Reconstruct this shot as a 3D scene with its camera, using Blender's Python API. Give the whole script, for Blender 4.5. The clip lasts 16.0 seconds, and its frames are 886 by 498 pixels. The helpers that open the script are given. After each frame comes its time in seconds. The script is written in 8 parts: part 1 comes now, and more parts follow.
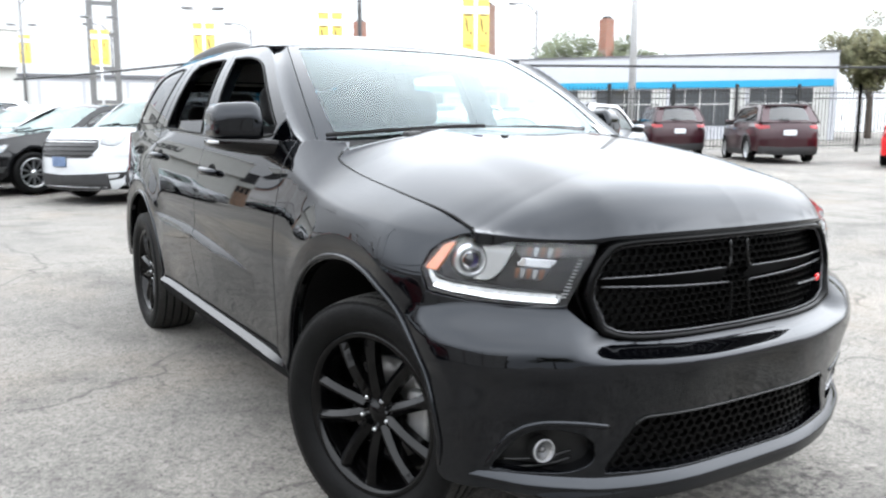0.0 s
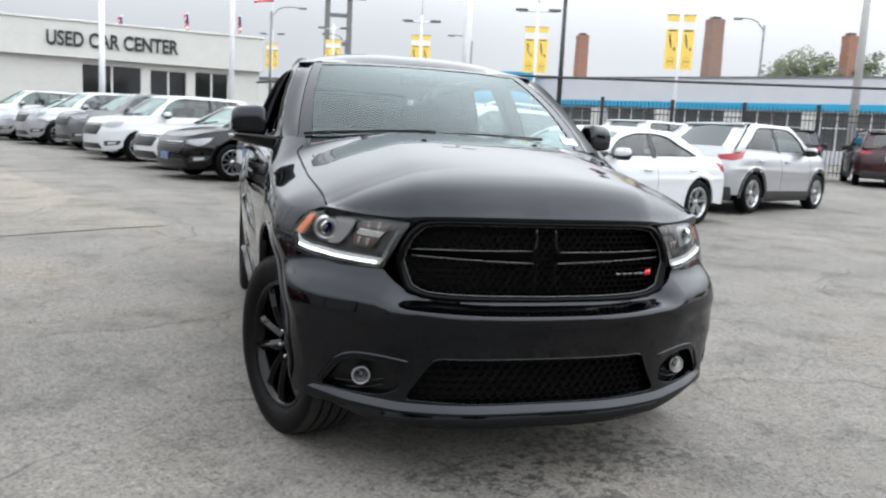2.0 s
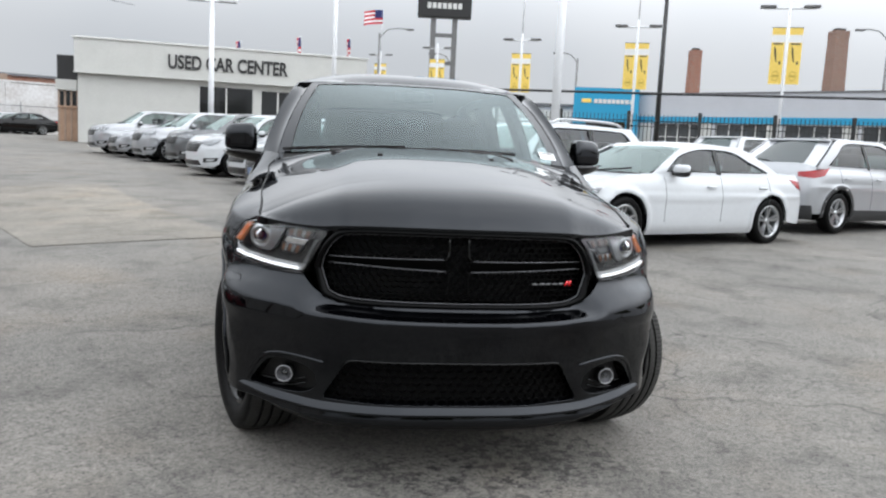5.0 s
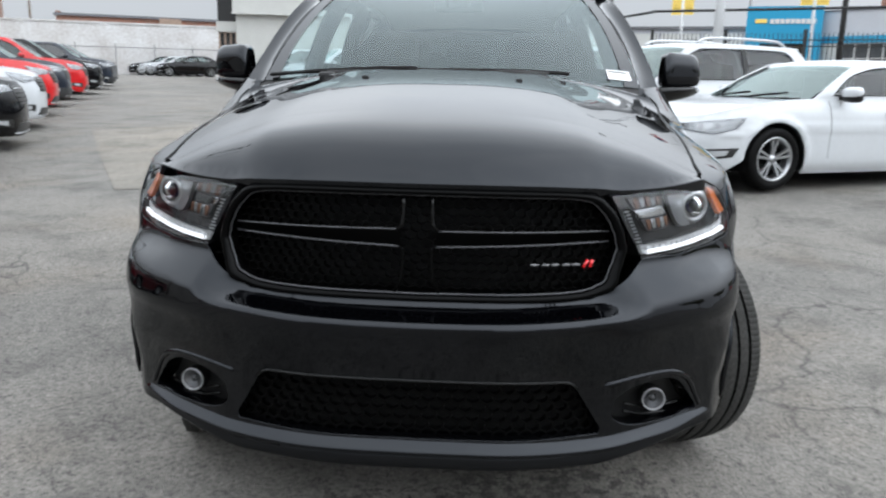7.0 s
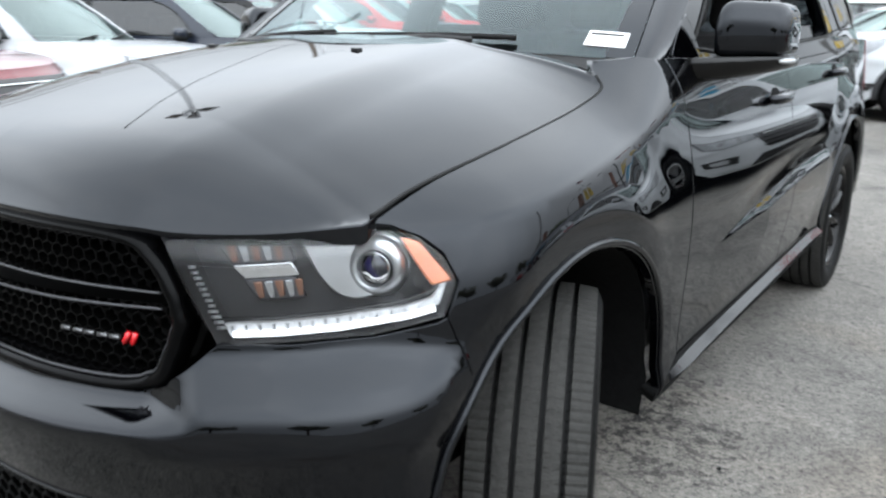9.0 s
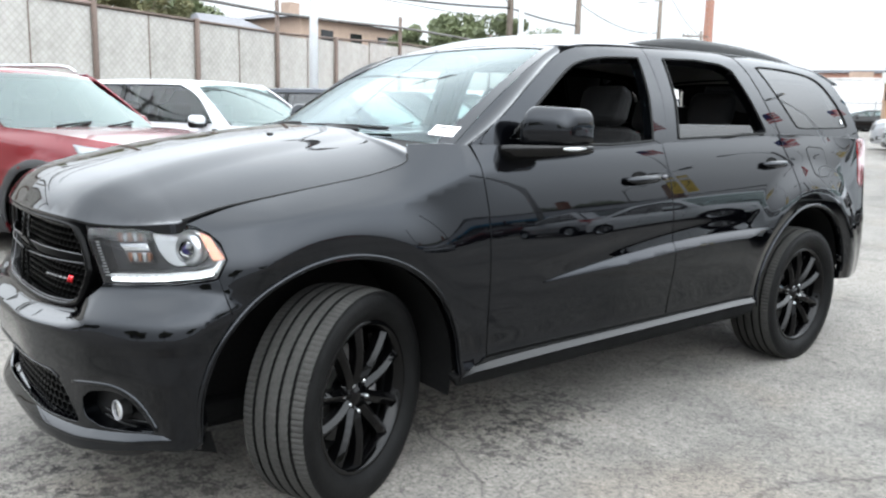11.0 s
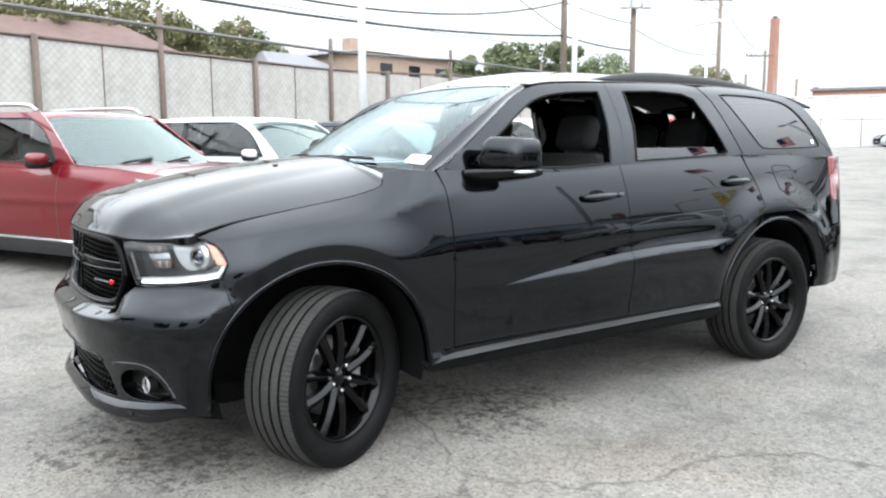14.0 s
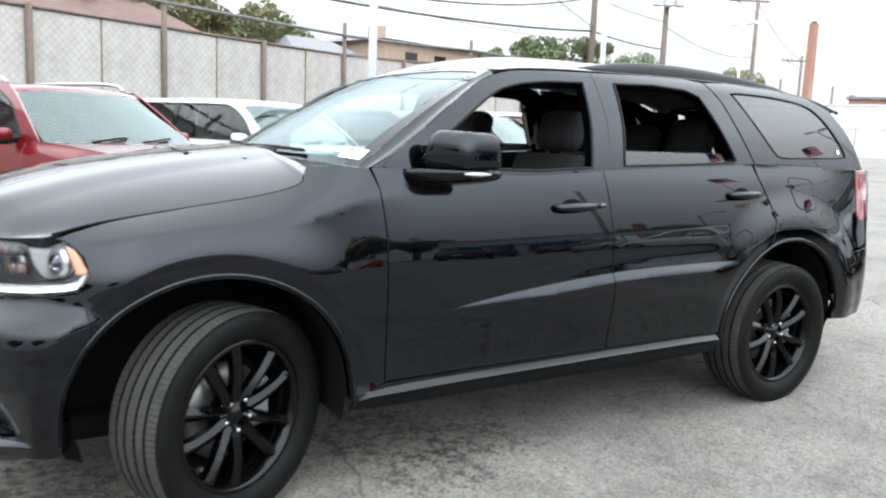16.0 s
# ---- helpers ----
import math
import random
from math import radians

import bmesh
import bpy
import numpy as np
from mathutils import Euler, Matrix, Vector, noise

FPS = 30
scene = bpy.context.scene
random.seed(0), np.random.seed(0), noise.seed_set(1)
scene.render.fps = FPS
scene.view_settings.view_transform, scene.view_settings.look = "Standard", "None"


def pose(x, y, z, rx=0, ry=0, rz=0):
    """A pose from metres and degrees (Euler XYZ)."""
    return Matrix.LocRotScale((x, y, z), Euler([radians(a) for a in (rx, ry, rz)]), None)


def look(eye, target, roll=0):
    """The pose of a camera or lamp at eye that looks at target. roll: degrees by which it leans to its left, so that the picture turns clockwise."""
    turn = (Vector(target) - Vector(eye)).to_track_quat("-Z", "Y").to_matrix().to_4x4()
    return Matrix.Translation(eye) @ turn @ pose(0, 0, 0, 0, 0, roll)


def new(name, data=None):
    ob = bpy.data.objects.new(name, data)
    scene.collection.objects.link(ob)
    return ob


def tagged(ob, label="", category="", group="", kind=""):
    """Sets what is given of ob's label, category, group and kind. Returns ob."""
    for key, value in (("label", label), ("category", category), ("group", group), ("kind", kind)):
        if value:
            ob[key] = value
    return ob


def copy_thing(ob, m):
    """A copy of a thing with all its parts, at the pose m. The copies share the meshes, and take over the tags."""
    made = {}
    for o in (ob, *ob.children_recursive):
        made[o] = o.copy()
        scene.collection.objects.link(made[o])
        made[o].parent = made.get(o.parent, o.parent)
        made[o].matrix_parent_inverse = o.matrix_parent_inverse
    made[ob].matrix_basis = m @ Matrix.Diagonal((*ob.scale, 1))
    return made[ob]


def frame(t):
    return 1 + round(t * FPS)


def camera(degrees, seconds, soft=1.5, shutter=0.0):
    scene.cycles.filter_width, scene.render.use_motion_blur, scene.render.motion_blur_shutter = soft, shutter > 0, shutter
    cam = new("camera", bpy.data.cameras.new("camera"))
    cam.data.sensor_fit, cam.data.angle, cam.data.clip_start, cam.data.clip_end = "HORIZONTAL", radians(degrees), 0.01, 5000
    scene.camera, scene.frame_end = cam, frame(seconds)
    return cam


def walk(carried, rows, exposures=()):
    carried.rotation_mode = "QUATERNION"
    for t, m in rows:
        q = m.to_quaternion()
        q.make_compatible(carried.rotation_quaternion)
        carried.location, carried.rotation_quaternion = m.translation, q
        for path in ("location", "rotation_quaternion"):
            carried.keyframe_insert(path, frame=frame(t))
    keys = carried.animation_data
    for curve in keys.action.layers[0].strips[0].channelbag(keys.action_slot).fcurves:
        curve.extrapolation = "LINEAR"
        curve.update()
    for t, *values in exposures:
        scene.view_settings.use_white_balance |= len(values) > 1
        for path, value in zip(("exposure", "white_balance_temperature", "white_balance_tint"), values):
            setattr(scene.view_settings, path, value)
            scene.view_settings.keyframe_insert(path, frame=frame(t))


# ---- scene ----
cam = camera(58.1, 16.0, soft=2.2, shutter=0.4)
METRES, EYE, TILT, LEAN, TURN = 8.865, 1.2765, 0.0, 0.0, -31.7
ROWS = [
    (0.0, 0.0, 0.0, 0.0, 0.02, -8.43, -0.11),
    (0.5, 0.0381, -0.0261, 0.0007, 4.81, -7.41, -1.68),
    (1.0, 0.0777, -0.0396, 0.001, 9.66, -7.15, -2.38),
    (1.5, 0.1091, -0.0564, 0.0007, 11.95, -7.47, -2.39),
    (2.0, 0.146, -0.0605, -0.0, 15.84, -8.02, -2.89),
    (2.5, 0.1802, -0.0647, 0.0007, 19.21, -8.04, -3.64),
    (3.0, 0.2052, -0.0816, 0.0028, 21.28, -5.87, -3.7),
    (5.5, 0.2345, -0.0277, 0.0022, 25.75, -8.34, -1.89),
    (6.0, 0.2394, 0.003, 0.0011, 29.94, -9.87, -1.31),
    (6.5, 0.243, 0.0371, 0.0001, 32.49, -10.93, -1.43),
    (7.0, 0.2367, 0.0836, -0.0013, 35.25, -12.19, -1.21),
    (7.5, 0.2396, 0.1392, -0.0031, 40.82, -12.26, -0.16),
    (8.0, 0.2468, 0.1973, -0.0019, 43.28, -14.81, -0.28),
    (8.5, 0.2617, 0.2533, 0.0003, 52.24, -13.9, 0.51),
    (9.0, 0.2962, 0.2941, 0.0039, 66.89, -15.49, -0.4),
    (9.5, 0.3384, 0.3172, 0.0047, 72.75, -13.19, -1.2),
    (12.0, 0.4817, 0.4278, 0.0107, 86.5, -8.4, -0.65),
    (12.5, 0.498, 0.4262, 0.0114, 86.36, -7.63, -0.01),
    (13.0, 0.5093, 0.424, 0.0111, 86.08, -7.47, 0.43),
    (13.5, 0.513, 0.4247, 0.0104, 86.07, -7.3, 0.69),
    (14.0, 0.5114, 0.4342, 0.01, 87.64, -7.64, 0.16),
    (14.5, 0.5084, 0.4487, 0.0104, 88.88, -7.26, -0.87),
    (15.0, 0.5027, 0.4618, 0.0102, 89.82, -7.35, -1.45),
    (15.5, 0.4843, 0.4693, 0.0099, 90.54, -7.92, -1.98),
    (16.0, 0.4408, 0.4755, 0.0111, 89.67, -8.22, -2.32),
]
walk(cam, [(t, pose(-1.995, -3.801, EYE, TILT, LEAN, TURN) @ pose(METRES * x, METRES * y, METRES * z, 90 + pitch, roll, yaw)) for t, x, y, z, yaw, pitch, roll in ROWS],
     exposures=[(0.0, 0.50, 6400, 10), (0.5, 0.22, 6400, 10), (1.0, 0.0, 6400, 10), (2.0, -0.26, 6450, 10), (3.0, -0.34, 6450, 10), (5.5, -0.50, 6450, 10), (7.0, -0.45, 6300, 9), (8.0, 0.08, 6200, 8), (8.5, 0.15, 6150, 8),
                (9.0, 0.02, 6250, 8), (10.5, 0.3, 6300, 8), (12.0, 0.52, 6400, 8), (14.0, 0.46, 6350, 8), (16.0, 0.40, 6350, 8)])

# ---- world and light: an overcast sky with a weak, wide sun ----
world = bpy.data.worlds.new("overcast_sky")
scene.world = world
world.use_nodes = True
wn, wl = world.node_tree.nodes, world.node_tree.links
wn.clear()
sky = wn.new("ShaderNodeTexSky")
sky.sky_type, sky.sun_disc = "NISHITA", False
sky.sun_elevation, sky.sun_rotation = radians(47), radians(121)
sky.dust_density = 4.0
grey = wn.new("ShaderNodeHueSaturation")
grey.inputs["Saturation"].default_value = 0.12
sky_bg = wn.new("ShaderNodeBackground")
sky_bg.inputs["Strength"].default_value = 0.02
cloud_co = wn.new("ShaderNodeTexCoord")
cloud_tex = wn.new("ShaderNodeTexNoise")
cloud_tex.inputs["Scale"].default_value, cloud_tex.inputs["Detail"].default_value = 2.2, 4.0
cloud_ramp = wn.new("ShaderNodeValToRGB")
cloud_ramp.color_ramp.elements[0].color = (0.73, 0.775, 0.83, 1)
cloud_ramp.color_ramp.elements[1].color = (0.90, 0.93, 0.965, 1)
cloud_ramp.color_ramp.elements[0].position, cloud_ramp.color_ramp.elements[1].position = 0.3, 0.7
cloud_bg = wn.new("ShaderNodeBackground")
cloud_bg.inputs["Strength"].default_value = 0.72
both = wn.new("ShaderNodeAddShader")
w_out = wn.new("ShaderNodeOutputWorld")
wl.new(sky.outputs[0], grey.inputs["Color"])
wl.new(grey.outputs[0], sky_bg.inputs["Color"])
wl.new(cloud_co.outputs["Generated"], cloud_tex.inputs["Vector"])
wl.new(cloud_tex.outputs["Fac"], cloud_ramp.inputs["Fac"])
# an overcast dome is three times as bright overhead as at the horizon
split_dir = wn.new("ShaderNodeSeparateXYZ")
dome = wn.new("ShaderNodeMapRange")
dome.interpolation_type = "SMOOTHSTEP"
dome.inputs["From Min"].default_value, dome.inputs["From Max"].default_value = 0.09, 0.50
dome.inputs["To Min"].default_value, dome.inputs["To Max"].default_value = 1.0, 3.9
# and brighter on the side where the sun stands behind the cloud
sunward = wn.new("ShaderNodeVectorMath")
sunward.operation, sunward.inputs[1].default_value = "DOT_PRODUCT", (0.93, -0.10, 0.35)
glow = wn.new("ShaderNodeMapRange")
glow.interpolation_type = "SMOOTHSTEP"
glow.inputs["From Min"].default_value, glow.inputs["From Max"].default_value = -0.1, 1.0
glow.inputs["To Min"].default_value, glow.inputs["To Max"].default_value = 0.98, 1.35
veil = wn.new("ShaderNodeMath")
veil.operation = "MULTIPLY"
wl.new(cloud_co.outputs["Generated"], sunward.inputs[0])
wl.new(sunward.outputs["Value"], glow.inputs["Value"])
wl.new(dome.outputs[0], veil.inputs[0])
wl.new(glow.outputs[0], veil.inputs[1])
wl.new(cloud_co.outputs["Generated"], split_dir.inputs[0])
wl.new(split_dir.outputs["Z"], dome.inputs["Value"])
wl.new(veil.outputs[0], cloud_bg.inputs["Strength"])
wl.new(cloud_ramp.outputs[0], cloud_bg.inputs["Color"])
wl.new(sky_bg.outputs[0], both.inputs[0])
wl.new(cloud_bg.outputs[0], both.inputs[1])
wl.new(both.outputs[0], w_out.inputs["Surface"])
sun = new("sun", bpy.data.lights.new("sun", "SUN"))
sun.data.energy, sun.data.angle, sun.data.color = 0.3, radians(70), (1.0, 0.97, 0.93)
sun.matrix_world = look((36, -22, 45), (0, 0, 0))

# ---- materials ----
def material(name, color, rough=0.5, metal=0.0, coat=0.0, vary=0.0, scale=8.0, bump=0.0, bump_scale=60.0, emit=0.0, spec=0.5, dark=None):
    """A principled surface whose colour wanders between color and dark at two scales, with a fine relief."""
    m = bpy.data.materials.new(name)
    m.use_nodes = True
    n, l = m.node_tree.nodes, m.node_tree.links
    b = n["Principled BSDF"]
    b.inputs["Base Color"].default_value = (*color, 1)
    b.inputs["Roughness"].default_value, b.inputs["Metallic"].default_value = rough, metal
    b.inputs["Coat Weight"].default_value, b.inputs["Coat Roughness"].default_value = coat, 0.02
    b.inputs["Specular IOR Level"].default_value = spec
    if emit:
        b.inputs["Emission Color"].default_value, b.inputs["Emission Strength"].default_value = (*color, 1), emit
    co = n.new("ShaderNodeTexCoord")
    if vary:
        a, c = n.new("ShaderNodeTexNoise"), n.new("ShaderNodeTexNoise")
        a.inputs["Scale"].default_value, c.inputs["Scale"].default_value = scale, scale * 9
        a.inputs["Detail"].default_value, c.inputs["Detail"].default_value = 5, 3
        s = n.new("ShaderNodeMath")
        s.operation = "ADD"
        half = n.new("ShaderNodeMath")
        half.operation, half.inputs[1].default_value = "MULTIPLY", 0.5
        r = n.new("ShaderNodeValToRGB")
        low = dark or tuple(x * (1 - vary) for x in color)
        high = color if dark else tuple(min(1.0, x * (1 + vary)) for x in color)
        r.color_ramp.elements[0].color, r.color_ramp.elements[1].color = (*low, 1), (*high, 1)
        r.color_ramp.elements[0].position, r.color_ramp.elements[1].position = 0.33, 0.67
        l.new(co.outputs["Object"], a.inputs["Vector"])
        l.new(co.outputs["Object"], c.inputs["Vector"])
        l.new(a.outputs["Fac"], s.inputs[0])
        l.new(c.outputs["Fac"], s.inputs[1])
        l.new(s.outputs[0], half.inputs[0])
        l.new(half.outputs[0], r.inputs["Fac"])
        l.new(r.outputs[0], b.inputs["Base Color"])
    if bump:
        t, u = n.new("ShaderNodeTexNoise"), n.new("ShaderNodeBump")
        t.inputs["Scale"].default_value, t.inputs["Detail"].default_value = bump_scale, 4
        u.inputs["Strength"].default_value, u.inputs["Distance"].default_value = bump, 0.01
        l.new(co.outputs["Object"], t.inputs["Vector"])
        l.new(t.outputs["Fac"], u.inputs["Height"])
        l.new(u.outputs[0], b.inputs["Normal"])
    return m


def glass_material(name, tint, rough=0.0, see=0.6, film=0.0):
    """Thin glazing: a clear, tinted sheet that mirrors more at a glance."""
    m = bpy.data.materials.new(name)
    m.use_nodes = True
    n, l = m.node_tree.nodes, m.node_tree.links
    n.clear()
    t, g, mix, f, o = (n.new("ShaderNode" + k) for k in ("BsdfTransparent", "BsdfGlossy", "MixShader", "Fresnel", "OutputMaterial"))
    t.inputs["Color"].default_value = (*tint, 1)
    g.inputs["Roughness"].default_value = rough
    f.inputs["IOR"].default_value = see
    l.new(f.outputs[0], mix.inputs["Fac"])
    l.new(t.outputs[0], mix.inputs[1])
    l.new(g.outputs[0], mix.inputs[2])
    last = mix.outputs[0]
    if film:
        # a thin film of dust on the pane
        dust, over = n.new("ShaderNodeBsdfDiffuse"), n.new("ShaderNodeMixShader")
        dust.inputs["Color"].default_value = (0.50, 0.56, 0.57, 1)
        over.inputs["Fac"].default_value = film
        l.new(last, over.inputs[1])
        l.new(dust.outputs[0], over.inputs[2])
        last = over.outputs[0]
    l.new(last, o.inputs["Surface"])
    return m


black_paint = material("black_paint", (0.0005, 0.00055, 0.0008), 0.02, spec=0.37)
black_paint.node_tree.nodes["Principled BSDF"].inputs["Specular Tint"].default_value = (0.93, 0.975, 1.05, 1)
black_gloss = material("black_gloss_plastic", (0.002, 0.002, 0.002), 0.08, spec=0.28)
black_satin = material("black_satin_plastic", (0.008, 0.008, 0.008), 0.42, vary=0.3, bump=0.1, bump_scale=300, spec=0.3)
black_matt = material("black_matt_plastic", (0.005, 0.005, 0.005), 0.7, vary=0.3, bump=0.15, bump_scale=200, spec=0.25)
grille_black = material("grille_frame_black", (0.0012, 0.0012, 0.0013), 0.16, spec=0.07)
lamp_ring = material("lamp_ring", (0.30, 0.30, 0.31), 0.4, 0.4)
mesh_black = material("grille_mesh_black", (0.002, 0.002, 0.002), 0.3, spec=0.06)
wheel_black = material("gloss_black_alloy", (0.0012, 0.0012, 0.0013), 0.05, spec=0.20)
liner_black = material("wheel_liner", (0.004, 0.004, 0.004), 0.9, vary=0.4, bump=0.2, spec=0.1)
rubber = material("tyre_rubber", (0.005, 0.005, 0.005), 0.5, vary=0.35, scale=14, bump=0.2, bump_scale=140, spec=0.07)
tread_rubber = material("worn_tread_rubber", (0.034, 0.033, 0.0305), 0.85, vary=0.35, scale=10, bump=0.3, bump_scale=160, dark=(0.018, 0.0175, 0.016), spec=0.3)
chrome = material("chrome", (0.75, 0.75, 0.76), 0.08, 1.0)
alloy = material("silver_alloy", (0.45, 0.46, 0.47), 0.28, 0.9, vary=0.08)
alloy_dark = material("grey_alloy", (0.07, 0.07, 0.075), 0.3, 0.6, vary=0.08)
steel_disc = material("brake_disc_steel", (0.16, 0.155, 0.15), 0.4, 0.8, vary=0.2, scale=30)
caliper_grey = material("cast_caliper", (0.30, 0.30, 0.30), 0.4, 0.6, vary=0.2, scale=30)
seat_cloth = material("black_seat_cloth", (0.012, 0.012, 0.013), 0.85, vary=0.3, scale=20, bump=0.3, bump_scale=400)
trim_cloth = material("dark_interior_trim", (0.008, 0.008, 0.009), 0.8, vary=0.3)
dash_skin = material("grey_dashboard_skin", (0.03, 0.031, 0.033), 0.6, vary=0.2, bump=0.2, bump_scale=300)
headliner = material("grey_headliner", (0.22, 0.22, 0.21), 0.9, vary=0.1)
windscreen = glass_material("windscreen_glass", (0.56, 0.70, 0.69), 0.0, 1.74)
windscreen.node_tree.nodes["Glossy BSDF"].inputs["Color"].default_value = (0.61, 0.69, 0.70, 1)
privacy_glass = glass_material("privacy_glass", (0.05, 0.055, 0.058), 0.0, 1.7)
lens_glass = glass_material("clear_lamp_lens", (0.93, 0.94, 0.95), 0.02, 1.45)
amber = material("amber_reflector", (0.80, 0.24, 0.09), 0.2, coat=0.8)
amber_dim = material("amber_facet", (0.22, 0.11, 0.07), 0.25, 0.4, coat=0.5)
red_lens = material("red_lamp_lens", (0.16, 0.006, 0.008), 0.1, coat=1.0)
fog_dark = material("smoked_lamp_reflector", (0.07, 0.07, 0.075), 0.35, 0.6)
silver_reflector = material("lamp_reflector", (0.56, 0.57, 0.58), 0.28, 0.9)
lamp_dark = material("lamp_bezel_grey", (0.03, 0.03, 0.032), 0.25)
projector = glass_material("projector_lens", (0.10, 0.08, 0.30), 0.0, 1.7)
led_white = material("daytime_running_light", (0.55, 0.56, 0.57), 0.2, emit=0.30, vary=0.4, scale=60)
led_chip = material("lit_led_row", (0.95, 0.96, 0.98), 0.3, emit=1.8)
indicator_clear = material("clear_indicator", (0.42, 0.43, 0.43), 0.2, 0.3)
facet_clear = material("clear_facet", (0.45, 0.46, 0.47), 0.12, 0.8)
white_card = material("white_paper", (0.85, 0.85, 0.84), 0.7)
badge_grey = material("grey_badge_metal", (0.16, 0.16, 0.165), 0.3, 0.8)
badge_red = material("red_enamel", (0.55, 0.01, 0.015), 0.2, coat=0.6)
plate_blue = material("blue_plate", (0.10, 0.15, 0.25), 0.4, vary=0.3, scale=12)


def paint(name, color, metal=0.0):
    return material(name, color, 0.3, metal, coat=0.8, vary=0.03, scale=2, spec=0.15)


# ---- mesh tools ----
from mathutils import geometry


def ground_z(x, y):
    """The lot: flat round the black car and along the west row, rising gently away from it."""
    west = ease(-1.5, -6.0, x) * (1 - ease(4.5, 12.0, y))
    r = math.hypot(x - 0.8, y + 2.5)
    a = min(1.0, max(0.0, (r - 3.5) / 4.5))
    far = max(0.0, r - 7.0)
    near = 1 - a * a * (3 - 2 * a)
    return -0.021 * near + (0.17 * (1 - near) + 0.016 * far * far / (far + 3.0) * min(1.0, 45.0 / max(far, 45.0)) ** 0.8) * (1 - 0.8 * west)


def to_mesh(name, verts, faces, smooth=True, normals=None):
    me = bpy.data.meshes.new(name)
    me.from_pydata([tuple(v) for v in verts], [], faces)
    me.update()
    if smooth:
        me.polygons.foreach_set("use_smooth", [True] * len(me.polygons))
    if normals:
        me.normals_split_custom_set_from_vertices([tuple(n) for n in normals])
    return me


def finish(bm, name, smooth=False):
    me = bpy.data.meshes.new(name)
    bmesh.ops.recalc_face_normals(bm, faces=bm.faces)
    bm.to_mesh(me)
    bm.free()
    if smooth:
        me.polygons.foreach_set("use_smooth", [True] * len(me.polygons))
    return me


def part(name, mesh, mat, parent, label=""):
    """One mesh object under a thing or a part."""
    if isinstance(mesh, bmesh.types.BMesh):
        mesh = finish(mesh, name)
    ob = new(name, mesh)
    if mat and not mesh.materials:
        mesh.materials.append(mat)
    ob.parent = parent
    if label:
        ob["label"] = label
    return ob


def thing(name, label, category, group="", at=None, kind=""):
    ob = new(name)
    ob.empty_display_size = 0.2
    if at is not None:
        ob.matrix_world = at
    return tagged(ob, label, category, group, kind)


def solid(name, mesh, mat, label, category, group="", kind="", at=None):
    ob = part(name, mesh, mat, None)
    if at is not None:
        ob.matrix_world = at
    return tagged(ob, label, category, group, kind)


def catmull(points, per=8):
    """A smooth curve through points of any dimension."""
    p = [tuple(q) for q in points]
    p = [tuple(2 * a - b for a, b in zip(p[0], p[1]))] + p + [tuple(2 * a - b for a, b in zip(p[-1], p[-2]))]
    out = []
    for i in range(1, len(p) - 2):
        for k in range(per):
            t = k / per
            out.append(tuple(0.5 * (2 * b + (c - a) * t + (2 * a - 5 * b + 4 * c - d) * t * t + (3 * b - a - 3 * c + d) * t ** 3)
                             for a, b, c, d in zip(*p[i - 1:i + 3])))
    out.append(p[-2])
    return out


def lerp_table(table, x):
    """Smooth interpolation in a table of (x, value)."""
    if x <= table[0][0]:
        return table[0][1]
    if x >= table[-1][0]:
        return table[-1][1]
    for i in range(len(table) - 1):
        if x <= table[i + 1][0]:
            x0, y0 = table[i]
            x1, y1 = table[i + 1]
            m0 = (y1 - table[i - 1][1]) / (x1 - table[i - 1][0]) if i else (y1 - y0) / (x1 - x0)
            m1 = (table[i + 2][1] - y0) / (table[i + 2][0] - x0) if i + 2 < len(table) else (y1 - y0) / (x1 - x0)
            h, t = x1 - x0, (x - x0) / (x1 - x0)
            return ((2 * t ** 3 - 3 * t * t + 1) * y0 + (t ** 3 - 2 * t * t + t) * h * m0 + (3 * t * t - 2 * t ** 3) * y1 + (t ** 3 - t * t) * h * m1)


def ease(a, b, x):
    t = min(1.0, max(0.0, (x - a) / (b - a)))
    return t * t * (3 - 2 * t)


def resample(loop, step):
    out = []
    for i, a in enumerate(loop):
        b = loop[(i + 1) % len(loop)]
        d = math.dist(a, b)
        if d < 1e-6:
            continue
        n = max(1, math.ceil(d / step))
        out += [(a[0] + (b[0] - a[0]) * k / n, a[1] + (b[1] - a[1]) * k / n) for k in range(n)]
    return out


def inside(p, loop):
    hit, j = False, len(loop) - 1
    for i in range(len(loop)):
        (x0, y0), (x1, y1) = loop[i], loop[j]
        if (y0 > p[1]) != (y1 > p[1]) and p[0] < (x1 - x0) * (p[1] - y0) / (y1 - y0) + x0:
            hit = not hit
        j = i
    return hit


